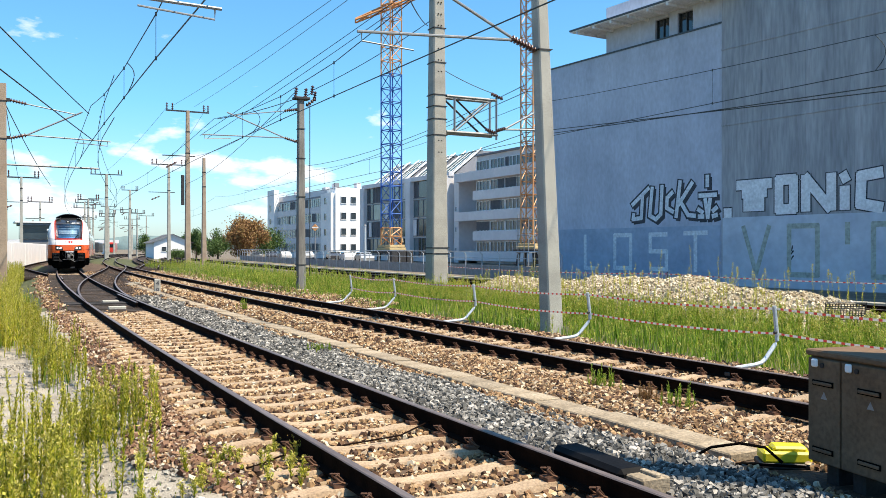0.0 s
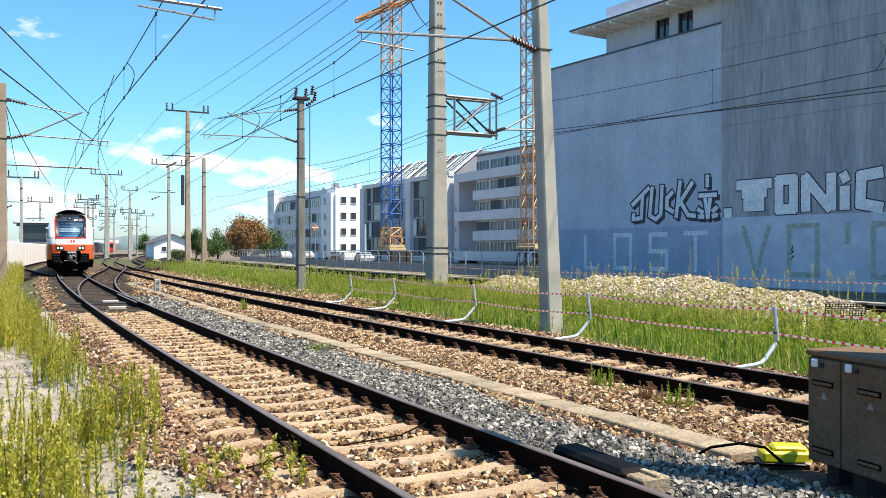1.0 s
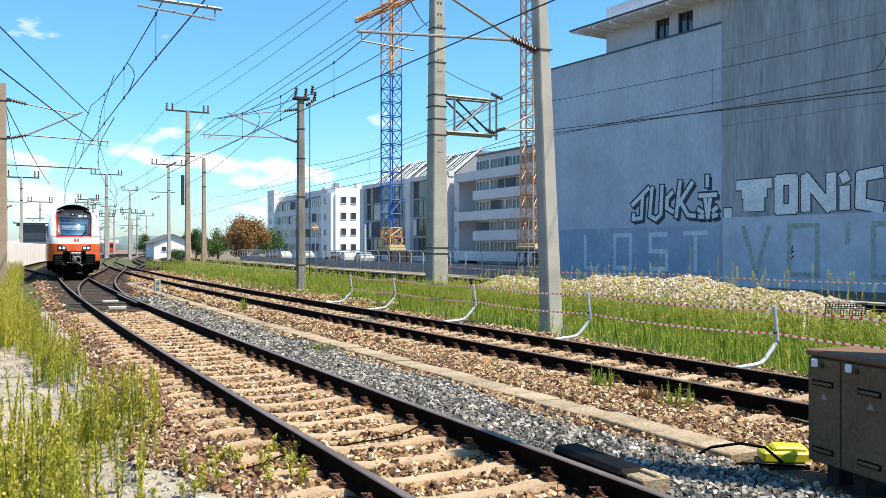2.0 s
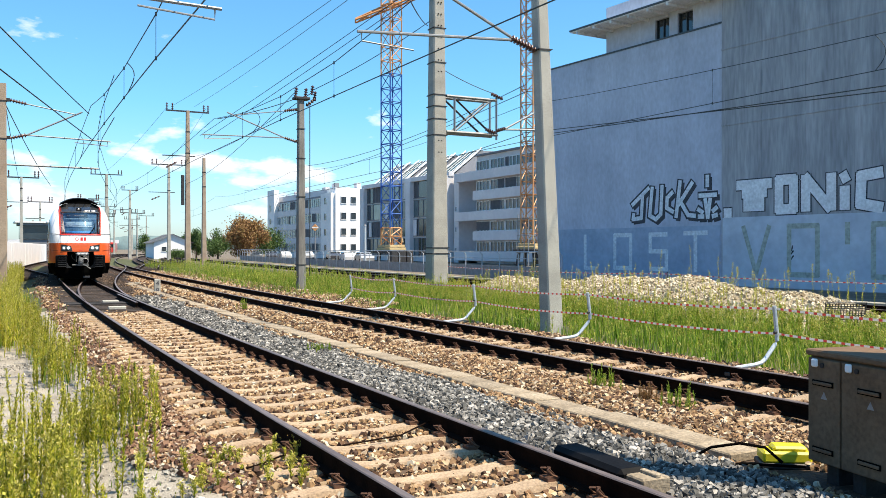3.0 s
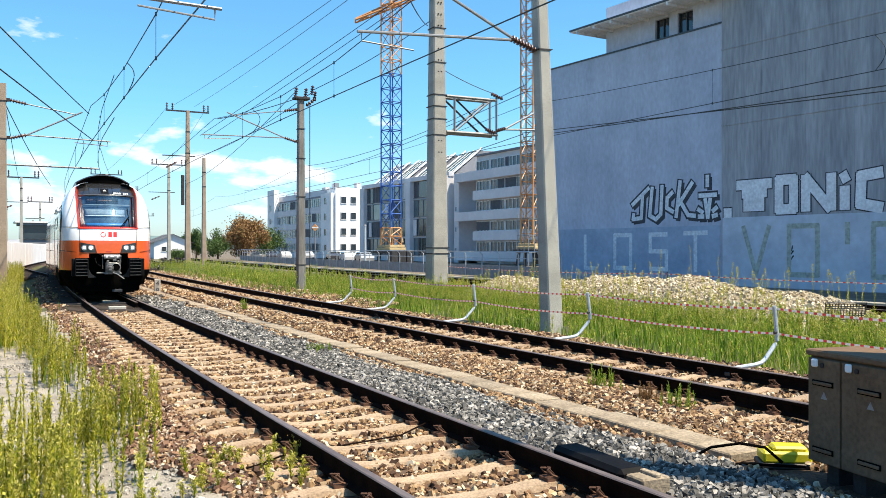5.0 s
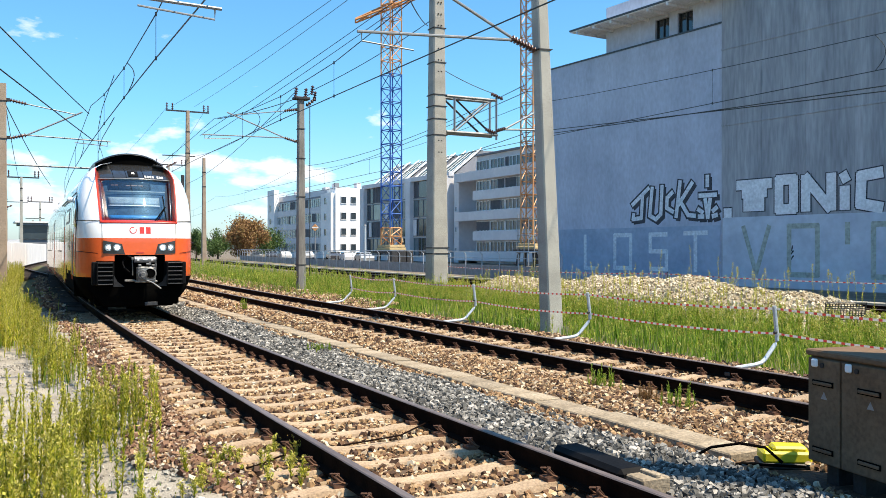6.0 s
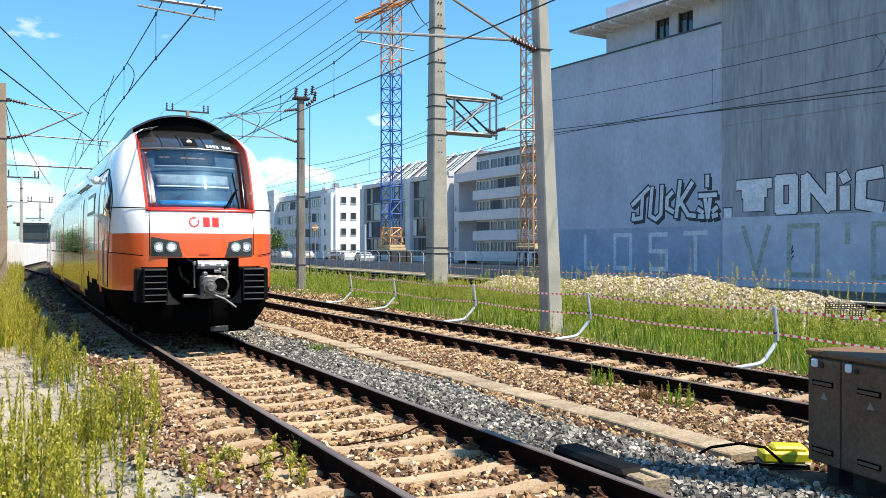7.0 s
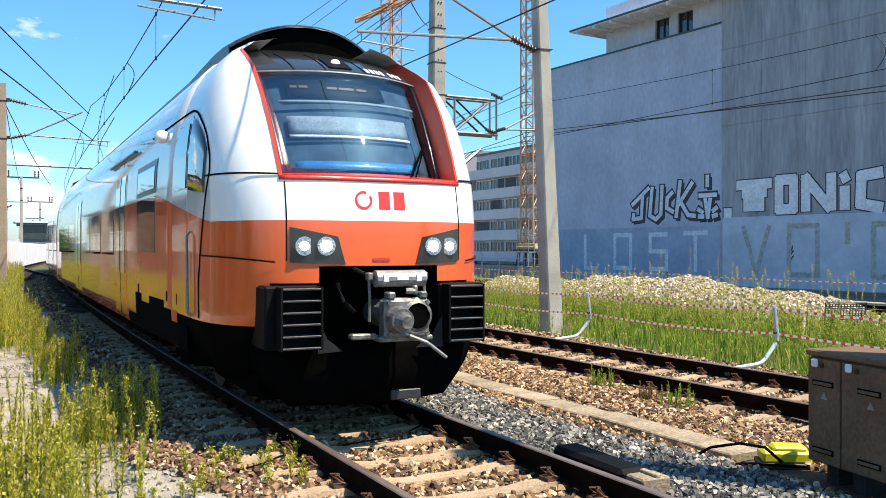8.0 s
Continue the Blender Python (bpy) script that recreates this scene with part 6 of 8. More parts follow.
def build_blocks():
    # grey apartment house; x runs towards the viewer
    t = thing("apartment_building", "grey five-storey apartment house with ribbon windows and deep balconies", "building", "buildings", m=frame_at(60, 109.5, 0.0, -1.0))
    bm = bmesh.new()
    box(bm, (0.7, 7.3, 5.9), (1.4, 14, 12.6))
    box(bm, (4.0, 8.8, 5.9), (5.2, 11, 12.6))
    box(bm, (18.3, 7.3, 6.9), (23.4, 14, 14.6))
    for z in (0.2, 6.05, 11.55):
        box(bm, (4.0, 1.9, z), (5.2, 3.0, 0.3))
    part("wall", bm, M["grey_facade"], t)
    for z in (1.4, 4.3, 7.2):
        window(t, 0.7, z, 0.55, 0.8, 0.28, 0)
    for k in range(5):
        z = 1.6 + 2.75 * k
        bm = bmesh.new()
        box(bm, (18.3 if k % 2 else 15.7, 0.02, z - 1.05), (23.4 if k % 2 else 28.6, 0.9, 1.25), bevel=0.02)
        part("spandrel", bm, M["grey_facade"], t, "pale storey band")
        for i in range(6):
            window(t, 8.45 + i * 3.7, z + 0.25, 3.5, 1.35, 0.2, 3, "farglass", {(3, 1): -2, (3, 2): 3, (2, 1): 3, (1, 0): 4, (1, 3): 2, (4, 2): 1, (2, 4): -2}.get((k, i), 0))
    bm = bmesh.new()
    box(bm, (18.3, 7.3, 14.3), (23.8, 14.6, 0.25))
    part("roof", bm, M["facade_dark"], t)
    for i in range(4):
        bm = bmesh.new()
        box(bm, (8.5 + 5 * i, 6, 14.9), (0.8, 0.8, 1.2))
        part("chimney", bm, M["grey_facade"], t)
    # glazed office house with slanted roof lights
    t = thing("office_building", "long glazed office house with slanted teal roof lights", "building", "buildings", m=frame_at(60, 142, 0.0, -1.0))
    bm = bmesh.new()
    box(bm, (16, 7.2, 5.9), (32, 14, 12.6))
    part("wall", bm, M["grey_facade"], t)
    for k in range(4):
        for i in range(9):
            window(t, 2.2 + i * 3.5, 1.9 + 2.95 * k, 3.45, 2.75, 0.12, (1, 0, 2, 1)[(i * 3 + k) % 4], ("farglass", "ribbon", "farglass", "shutter")[(i + 2 * k) % 4], 0, "facade_dark")
            if (i * 2 + k) % 5 == 1:
                bm = bmesh.new()
                box(bm, (2.2 + i * 3.5 + 0.9, -0.06, 1.9 + 2.95 * k), (1.1, 0.14, 2.5), bevel=0.02)
                part("panel", bm, M["grey_facade"], t, "pale closed panel")
    for x in (0.5, 19, 31.2):
        bm = bmesh.new()
        box(bm, (x, -0.2, 5.9), (1.6, 0.8, 12.4))
        part("pier", bm, M["grey_facade"], t)
    bm = bmesh.new()
    box(bm, (16, 0.1, 12.35), (32.2, 0.9, 0.7), bevel=0.03)
    part("parapet", bm, M["grey_facade"], t)
    for i in range(4):
        bm = bmesh.new()
        x = 3 + 8 * i
        vs = [bm.verts.new(v) for v in ((x, 0.5, 12.3), (x + 4.6, 0.5, 12.3), (x + 4.6, 5.5, 16.2), (x, 5.5, 16.2))]
        bm.faces.new(vs)
        bmesh.ops.solidify(bm, geom=bm.faces[:], thickness=0.2)
        rl = part("roof_light", bm, M["teal"], t, "slanted teal glazing")
        bm = bmesh.new()
        for k in range(5):
            strut(bm, (x + k * 1.15, 0.45, 12.42), (x + k * 1.15, 5.45, 16.32), 0.08)
        part("glazing_bar", bm, M["farframe"], rl)
        bm = bmesh.new()
        box(bm, (x + 2.3, 6.5, 14.1), (4.8, 2.0, 3.9))
        for q in (x - 0.12, x + 4.72):
            vs = [bm.verts.new((q + e, *v)) for e in (-0.1, 0.1) for v in ((0.6, 12.2), (5.5, 12.2), (5.5, 16.1))]
            for f in ((0, 1, 2), (5, 4, 3), (0, 3, 4, 1), (1, 4, 5, 2), (2, 5, 3, 0)):
                bm.faces.new([vs[n] for n in f])
        part("dormer_back", bm, M["facade_dark"], t)
        for q in (x - 0.05, x + 4.65):
            part("verge", strut(bmesh.new(), (q, 0.42, 12.45), (q, 5.45, 16.40), 0.22), M["white_facade"], t)
    # white house with a sunlit end
    t = thing("white_building", "white four-storey house with a glazed shaded flank", "building", "buildings", m=frame_at(59.4, 196, 0.0, -1.0))
    bm = bmesh.new()
    box(bm, (20.4, 6.2, 5.8), (41, 11.6, 12.4))
    part("wall", bm, M["facade_dark"], t)
    for k in range(4):
        bm = bmesh.new()
        box(bm, (20.4, 0.3, 0.2 + 3.0 * k), (40.6, 0.5, 1.1))
        part("storey_band", bm, M["grey_facade"], t, "pale storey band")
        for i in range(7):
            window(t, 7.4 + i * 4.65, 1.7 + 3.0 * k, 4.6, 1.8, 0.2, 3, "ribbon", (0, 2, 0, -1, 0, 3)[(i + k) % 6])
        window(t, 2.4, 1.7 + 3.0 * k, 1.3, 1.4, -0.60, 0)
        window(t, 38.0, 1.7 + 3.0 * k, 1.3, 1.4, -0.60, 0)
    for x, w, h in ((2.5, 5.0, 15.0), (38.1, 5.6, 12.4)):
        bm = bmesh.new()
        box(bm, (x, 0.0, h / 2 - 0.2), (w, 1.2, h))
        part("pier", bm, M["white_facade"], t)
    bm = bmesh.new()
    box(bm, (20.4, 6, 12.3), (37, 9, 2.0))
    part("top_floor", bm, M["grey_facade"], t)
    for i in range(12):
        h = 0.5 + 0.35 * (i * 7 % 5)
        bm = bmesh.new()
        box(bm, (4 + 3.1 * i, 3.0 + (i * 5 % 4), 13.2 + h / 2), (0.7 + 0.4 * (i % 3), 0.9, h), bevel=0.03)
        part("roof_vent", bm, M["grey_facade"] if i % 3 else M["facade_dark"], t)
    bm = bmesh.new()
    for y in (0.4, 2.4):
        wire(bm, [(0.5, y, 13.4), (40.0, y, 13.4)], 0.04, 4)
    part("roof_rail", bm, M["railing"], t)
    g = thing("white_building", "white house end in full sun with small dark windows", "building", "buildings", m=frame_at(59.6, 154.5, 1.0, 0.0))
    bm = bmesh.new()
    box(bm, (5, 3, 5.8), (10, 5.6, 12.6))
    part("wall", bm, M["white_facade"], g)
    for k in range(4):
        for x in (1.6, 3.6):
            window(g, x, 1.8 + 3.0 * k, 1.2, 1.4, 0.16, 0)
    bm = bmesh.new()
    box(bm, (4.6, 2.8, 12.4), (9, 4.5, 1.6))
    part("top_floor", bm, M["white_facade"], g)
    # low white house with a pitched roof
    t = thing("house", "small white house with a shallow pitched roof", "house", m=frame_at(28.6, 167, 0.992, 0.02))
    bm = bmesh.new()
    box(bm, (3.4, 4, 1.2), (6.8, 8, 3.2))
    vs = [bm.verts.new(v) for v in ((0, 0, 2.8), (6.8, 0, 2.8), (3.4, 0, 4.2))]
    bm.faces.new(vs)
    part("wall", bm, M["white_facade"], t)
    for s in (-1, 1):
        bm = bmesh.new()
        vs = [bm.verts.new(v) for v in ((3.4, -0.5, 4.3), (3.4 + s * 4.0, -0.5, 2.6), (3.4 + s * 4.0, 8.5, 2.6), (3.4, 8.5, 4.3))]
        bm.faces.new(vs)
        bmesh.ops.solidify(bm, geom=bm.faces[:], thickness=0.15)
        part("roof", bm, M["facade_dark"], t)
    window(t, 1.8, 1.5, 1.0, 1.0, -0.03, 0)
    # signal box
    t = thing("signal_box", "dark signal box with a glazed upper room", "building", m=frame_at(5.2, 134, 1, 0))
    bm = bmesh.new()
    box(bm, (1.9, 3, 1.2), (3.6, 5, 3.4))
    box(bm, (1.9, 3, 5.0), (4.6, 6, 0.3))
    part("wall", bm, M["facade_dark"], t)
    bm = bmesh.new()
    box(bm, (1.9, 3, 3.9), (4.0, 5.4, 1.9))
    part("glazing", bm, M["farglass"], t)
    bm = bmesh.new()
    box(bm, (1.9, 3, 5.3), (5.4, 6.6, 0.2))
    part("roof", bm, M["white_facade"], t)
    # noise barrier
    t = thing("noise_barrier", "white panelled noise barrier along the tracks", "fence")
    for i in range(26):
        bm = bmesh.new()
        box(bm, (2.0 + 0.236 * i + random.uniform(-.02, .02), 78 + 2.0 * i, 0.85), (0.12, 1.96, 2.6), rz=-6.7, bevel=0.02)
        part("panel", bm, M["white_facade"], t)
    # a far train on the line
    t = thing("far_train", "far grey and red parked train", "train", m=pose(37.5, 300, 0, 0, 0, -9))
    bm = bmesh.new()
    box(bm, (-4.0, 0, 1.9), (2.8, 30, 3.2), bevel=0.3)
    part("car_body", bm, M["roofgrey"], t)
    bm = bmesh.new()
    box(bm, (0.6, 0, 1.9), (2.8, 30, 3.2), bevel=0.3)
    part("car_body", bm, M["trim"], t)
    bm = bmesh.new()
    box(bm, (0.6, -15.01, 2.4), (2.2, 0.05, 1.0))
    part("windscreen", bm, M["sideglass"], t)
    bm = bmesh.new()
    box(bm, (14, 330, 4), (60, 6, 1.2))
    for i in range(8):
        box(bm, (-10 + i * 7, 330, 1.6), (0.8, 0.8, 4.0))
    tagged(part("footbridge", bm, M["grey_facade"]), "long grey footbridge far down the line", "bridge")


build_blocks()


# ---- tower cranes ----
def lattice(t, name, material, z0, z1, w, step):
    bm = bmesh.new()
    h = w / 2
    for x in (-h, h):
        for y in (-h, h):
            strut(bm, (x, y, z0), (x, y, z1), 0.13)
    n = max(1, round((z1 - z0) / step))
    for i in range(n):
        a, b = z0 + (z1 - z0) * i / n, z0 + (z1 - z0) * (i + 1) / n
        for s in (-1, 1):
            p, q = ((-h, s * h), (h, s * h)) if i % 2 else ((h, s * h), (-h, s * h))
            strut(bm, (*p, a), (*q, b), 0.07)
            p, q = ((s * h, -h), (s * h, h)) if i % 2 else ((s * h, h), (s * h, -h))
            strut(bm, (*p, a), (*q, b), 0.07)
            strut(bm, (-h, s * h, b), (h, s * h, b), 0.07)
            strut(bm, (s * h, -h, b), (s * h, h, b), 0.07)
    return part(name, bm, material, t)


M["crane_o"] = mat("orange_crane_paint", (0.503, 0.224, 0.082), (0.558, 0.286, 0.122), 1, 0.5, 0.1, bump=0)
M["crane_b"] = mat("blue_crane_paint", (0.020, 0.088, 0.354), (0.034, 0.122, 0.408), 1, 0.5, 0.1, bump=0)
M["crane_y"] = mat("yellow_crane_paint", (0.544, 0.286, 0.020), (0.578, 0.340, 0.041), 1, 0.5, 0.1, bump=0)


M["cream"] = mat("cream_ballast_paint", (0.422, 0.313, 0.150), (0.503, 0.394, 0.218), 1, 0.7, bump=0.1)


def crane_base(t, z, w):
    bm = bmesh.new()
    for i in range(2):
        box(bm, (0, 0, z - 0.9 + 0.3 * i), (2.2 - 0.2 * i, 2.2 - 0.2 * i, 0.28), bevel=0.04)
    part("ballast_block", bm, M["cream"], t, "stacked cream-yellow ballast")
    for x in (-1.05, 1.05):
        for y in (-1.05, 1.05):
            part("leg", strut(bmesh.new(), (x, y, -0.6), (x * 0.8, y * 0.8, z - 1.1), 0.28), M["steel"], t)
            part("stay", strut(bmesh.new(), (x * 0.8, y * 0.8, z - 0.2), (x * 0.55, y * 0.55, z + 1.3), 0.11), M["cream"], t)
    part("base_frame", box(bmesh.new(), (0, 0, z - 1.2), (2.8, 2.8, 0.25), bevel=0.03), M["steel"], t, "dark steel base frame")
    for x in (-0.9, 0.1, 1.1):
        part("counter_box", box(bmesh.new(), (x, -1.5, 0.7), (0.9, 0.5, 1.5), bevel=0.05), M["steel"], t)


def build_cranes():
    t = thing("tower_crane", "tower crane with a blue and orange lattice mast", "crane", "cranes", m=pose(37.7, 81.9, 0, 0, 0, 14))
    crane_base(t, 2.45, 1.8)
    lattice(t, "mast_foot", M["crane_o"], 2.0, 3.75, 1.5, 0.9)
    lattice(t, "mast_section", M["crane_b"], 3.75, 19.6, 1.5, 1.5)
    lattice(t, "mast_section", M["crane_o"], 19.6, 34.0, 1.5, 1.5)
    bm = bmesh.new()
    for i in range(12):
        x0, x1 = 15.5 - i * 1.6, 15.5 - (i + 1) * 1.6
        h0, h1 = 0.25 + 0.105 * (12 - i), 0.25 + 0.105 * (11 - i)
        zz = lambda x: 26.6 + 0.42 * x
        for y in (-0.6, 0.6):
            strut(bm, (x0, y, zz(x0)), (x1, y, zz(x1)), 0.14)
            strut(bm, (x0, y, zz(x0)), (x1, 0, zz(x1) + h1), 0.09)
            strut(bm, (x1, y, zz(x1)), (x1, 0, zz(x1) + h1), 0.09)
        strut(bm, (x0, 0, zz(x0) + h0), (x1, 0, zz(x1) + h1), 0.14)
        strut(bm, (x0, -0.6, zz(x0)), (x1, 0.6, zz(x1)), 0.09)
    part("jib", bm, M["crane_o"], t, "orange lattice jib").matrix_basis = pose(0, 0, 0, 0, 0, -36)
    t = thing("tower_crane", "tower crane with an orange lattice mast beside the grey house", "crane", "cranes", m=pose(53.1, 79.3, 0, 0, 0, 33))
    crane_base(t, 2.6, 1.8)
    lattice(t, "mast_section", M["crane_o"], 1.8, 36.0, 1.45, 1.4)
    bm = bmesh.new()
    strut(bm, (-0.2, -1.7, 0.8), (0.6, -0.8, 6.0), 0.3)
    part("stay", bm, M["crane_y"], t)
    bm = bmesh.new()
    for x in (-4.0, -2.4):
        for y in (-1.6, -0.4):
            strut(bm, (x, y, -0.5), (x, y, 5.2), 0.08)
    for z in (1.2, 3.0, 4.8):
        box(bm, (-3.2, -1.0, z), (1.8, 1.4, 0.06))
    tagged(part("scaffold", bm, M["galv"], t), "small scaffold tower")


build_cranes()


# ---- trees ----
M["leaf_green"] = palette_mat("green_leaves", [(0, (0.030, 0.072, 0.015)), (0.5, (0.072, 0.132, 0.030)), (1, (0.132, 0.194, 0.051))], 0.7, 0.25)
M["leaf_brown"] = palette_mat("rust_brown_leaves", [(0, (0.116, 0.059, 0.026)), (0.5, (0.258, 0.129, 0.051)), (1, (0.336, 0.232, 0.078))], 0.8, 0.2)
M["bark"] = mat("bark", (0.07, 0.05, 0.035), (0.14, 0.10, 0.07), 3, 0.95, bump=0.5, fine=20)


def tree(x, y, h, r, leaf, label, seed, n=2600, z0=-0.4):
    rng = np.random.default_rng(seed)
    t = thing("tree", label, "tree", "trees", m=pose(x, y, z0))
    bm = bmesh.new()
    bar(bm, (0, 0, 0), (0, 0, h * 0.55), r * 0.09, 8, r * 0.04)
    tips = []
    for i in range(9):
        a, zz = rng.uniform(0, math.tau), rng.uniform(0.25, 0.6) * h
        tip = (r * 0.7 * math.cos(a), r * 0.7 * math.sin(a), zz + rng.uniform(0.1, 0.35) * h)
        bar(bm, (0, 0, zz * 0.8), tip, r * 0.035, 5, r * 0.012)
        tips.append(tip)
    part("trunk", bm, M["bark"], t)
    cl = [(rng.normal(0, 0.42, 3) * (r, r, h * 0.34) + (0, 0, h * 0.50)) for _ in range(26)]
    P, k = [], []
    for c in cl:
        m = n // 26
        P.append(c + rng.normal(0, 1, (m, 3)) * r * 0.19)
    P = np.concatenate(P)
    P = P[(P[:, 2] > h * 0.06) & (P[:, 2] < h * 1.03)]
    m = len(P)
    u, v = rng.normal(size=(m, 3)), rng.normal(size=(m, 3))
    u /= np.linalg.norm(u, axis=1)[:, None]
    v -= (v * u).sum(1)[:, None] * u
    v /= np.linalg.norm(v, axis=1)[:, None]
    s = rng.uniform(0.06, 0.13, m)[:, None] * (r / 2.6) ** 0.5 * 1.6
    V = np.stack([P - u * s, P + v * s * 0.6, P + u * s, P - v * s * 0.6], 1).reshape(-1, 3)
    ob = array_mesh("crown", V, np.arange(len(V)).reshape(-1, 4), leaf)
    ob.parent = t
    return t


def build_trees():
    tree(40.3, 149, 9.3, 3.4, M["leaf_brown"], "round tree with rust-brown drying leaves", 1, 16000)
    tree(46.0, 152, 5.8, 3.2, M["leaf_green"], "green tree behind the brown one", 2, 4500)
    tree(37.4, 172, 7.0, 2.0, M["leaf_green"], "dark green tree beside the white house", 3, 8000)
    tree(39.9, 165, 5.8, 2.4, M["leaf_green"], "dark green tree far off", 4, 7000)
    tree(30.1, 186, 6.4, 1.5, M["leaf_green"], "slim dark green tree behind the white house", 5, 4000)
    tree(31.0, 160, 1.9, 1.2, M["leaf_green"], "low green shrub before the white house", 6, 3000)
    tree(32.6, 161, 1.9, 1.2, M["leaf_green"], "low green shrub before the white house", 7, 3000)
    tree(-2.2, 165, 6.0, 3.4, M["leaf_green"], "green tree at the line's far side", 8, 4000)
    # what the train's flank mirrors, on the side away from the wall
    for i, (x, y, h) in enumerate(((-9, 20, 6), (-11, 29, 7.5), (-8, 38, 6.5), (-13, 8, 7), (-12, 48, 8), (-10, 60, 7), (-9, 76, 8))):
        tree(x, y, h, h * 0.42, M["leaf_green"], "green tree beyond the gravel yard", 20 + i, 3500)
    for x, y, n, h, label in ((-6.5, 12, 14, 4.6, "brown brick shed beyond the gravel yard"), (-5.5, 33, 22, 5.2, "long brown shed with pale pillars beyond the yard"), (-3.5, 62, 30, 5.6, "long brown shed with pale pillars beyond the yard")):
        t = thing("shed", label, "building", "sheds", m=frame_at(x, y, 0.045, 1.0))
        bm = bmesh.new()
        box(bm, (n / 2, 3.2, h / 2 - 0.5), (n, 6, h))
        part("wall", bm, M["brick"], t)
        bm = bmesh.new()
        box(bm, (n / 2, 3.2, h - 0.4), (n + 0.8, 7.2, 0.2))
        part("roof", bm, M["facade_dark"], t)
        for k in np.arange(1.5, n - 1, 4.0):
            bm = bmesh.new()
            box(bm, (k, 0.1, h / 2 - 0.55), (0.35, 0.35, h - 0.1))
            part("pillar", bm, M["palecon"], t)
            if "brick" not in label:
                window(t, k + 2.0, 2.2, 2.4, 1.5, 0.18, 2)
    # wooded rise on the horizon
    V, Fc = [], []
    for i in range(60):
        a = -0.3 + i * 0.028
        z = 16 + 14 * noise.noise((i * 0.21, 0, 0)) + 5 * noise.noise((i * 0.9, 2, 0))
        x, y = 1500 * math.sin(a), 1500 * math.cos(a)
        V += [(x, y, -2), (x, y, z), (x * 1.2, y * 1.2, -2)]
    for i in range(59):
        for j in range(2):
            Fc.append((i * 3 + j, i * 3 + j + 1, i * 3 + 4 + j, i * 3 + 3 + j))
    tagged(quad_mesh("far_hills", V, Fc, M["hill"], smooth=True), "low blue-green wooded hills on the horizon", "hills", kind="structure")


M["brick"] = mat("brown_brick", (0.10, 0.052, 0.032), (0.17, 0.095, 0.062), 2, 0.9, bump=0.2, fine=18)
# distance haze is mixed into the woods' pale blue-green
M["hill"] = mat("hazy_woods", (0.10, 0.16, 0.18), (0.14, 0.20, 0.21), 0.02, 0.95, bump=0, fine=0.1)
build_trees()


# ---- gravel heap ----
M["heap"] = palette_mat("pale_gravel", [(0, (0.212, 0.155, 0.090)), (0.4, (0.408, 0.335, 0.212)), (1, (0.653, 0.580, 0.440))], 0.9)
M["heap_core"] = mat("pale_gravel_core", (0.231, 0.190, 0.129), (0.326, 0.279, 0.197), 2, 0.95, bump=0.8, fine=14, grime=0.4)


def heap_z(x, y):
    u = (x - 18.8) / 2.5
    ridge = float(np.interp(y, [13.2, 14.1, 14.6, 15.8, 17.7, 19.7, 21.8, 24.1, 25.5, 27.2, 29.6, 31.1, 32.6], [0, 0.42, 0.66, 0.9, 0.98, 1.12, 1.15, 0.98, 0.85, 0.92, 0.88, 0.45, 0.0]))
    lump = 0.16 * noise.noise((x * 0.7, y * 0.7, 1)) + 0.09 * noise.noise((x * 1.9, y * 1.9, 4)) + 0.05 * noise.noise((x * 4.5, y * 4.5, 7))
    return -0.45 + max(0, (ridge + lump * (1.0 if ridge > 0.3 else 0)) * (1 - abs(u) ** 1.7)) if abs(u) < 1 else -0.45


def build_heap():
    xs, ys = np.linspace(15.9, 21.7, 60), np.linspace(13, 33, 130)
    V = [(x, y, heap_z(x, y) - (0.05 if abs(x - 18.8) > 2.6 else 0)) for y in ys for x in xs]
    n = len(xs)
    Fc = [(j * n + i, j * n + i + 1, (j + 1) * n + i + 1, (j + 1) * n + i) for j in range(len(ys) - 1) for i in range(n - 1)]
    tagged(quad_mesh("gravel_heap", V, Fc, M["heap_core"], smooth=True), "long heap of pale limestone gravel", "gravel heap", kind="stuff")
    rng = np.random.default_rng(3)
    P = []
    while len(P) < 16000:
        x, y = rng.uniform(16.3, 21.2), rng.uniform(13.3, 32.6)
        z = heap_z(x, y)
        if z > -0.35:
            P.append((x, y, z + 0.01))
    ob = stones("heap_stones", np.array(P), rng.uniform(0.04, 0.125, len(P)), M["heap"], "pale gravel stones lying on the heap")


build_heap()


# ---- grass and weeds ----
M["grass"] = palette_mat("grass_blades", [(0, (0.036, 0.090, 0.005)), (0.4, (0.148, 0.282, 0.012)), (0.75, (0.344, 0.430, 0.036)), (1, (0.531, 0.469, 0.156))], 0.75, 0.35, 4, 0.2)
M["weed"] = palette_mat("weed_leaves", [(0, (0.072, 0.129, 0.006)), (0.4, (0.369, 0.385, 0.020)), (0.8, (0.610, 0.545, 0.057)), (1, (0.658, 0.562, 0.224))], 0.75, 0.35, 6, 0.2)
M["flower"] = palette_mat("yellow_green_tufts", [(0, (0.266, 0.282, 0.039)), (0.6, (0.469, 0.422, 0.070)), (1, (0.578, 0.508, 0.156))], 0.8, 0.35, 6, 0.15)


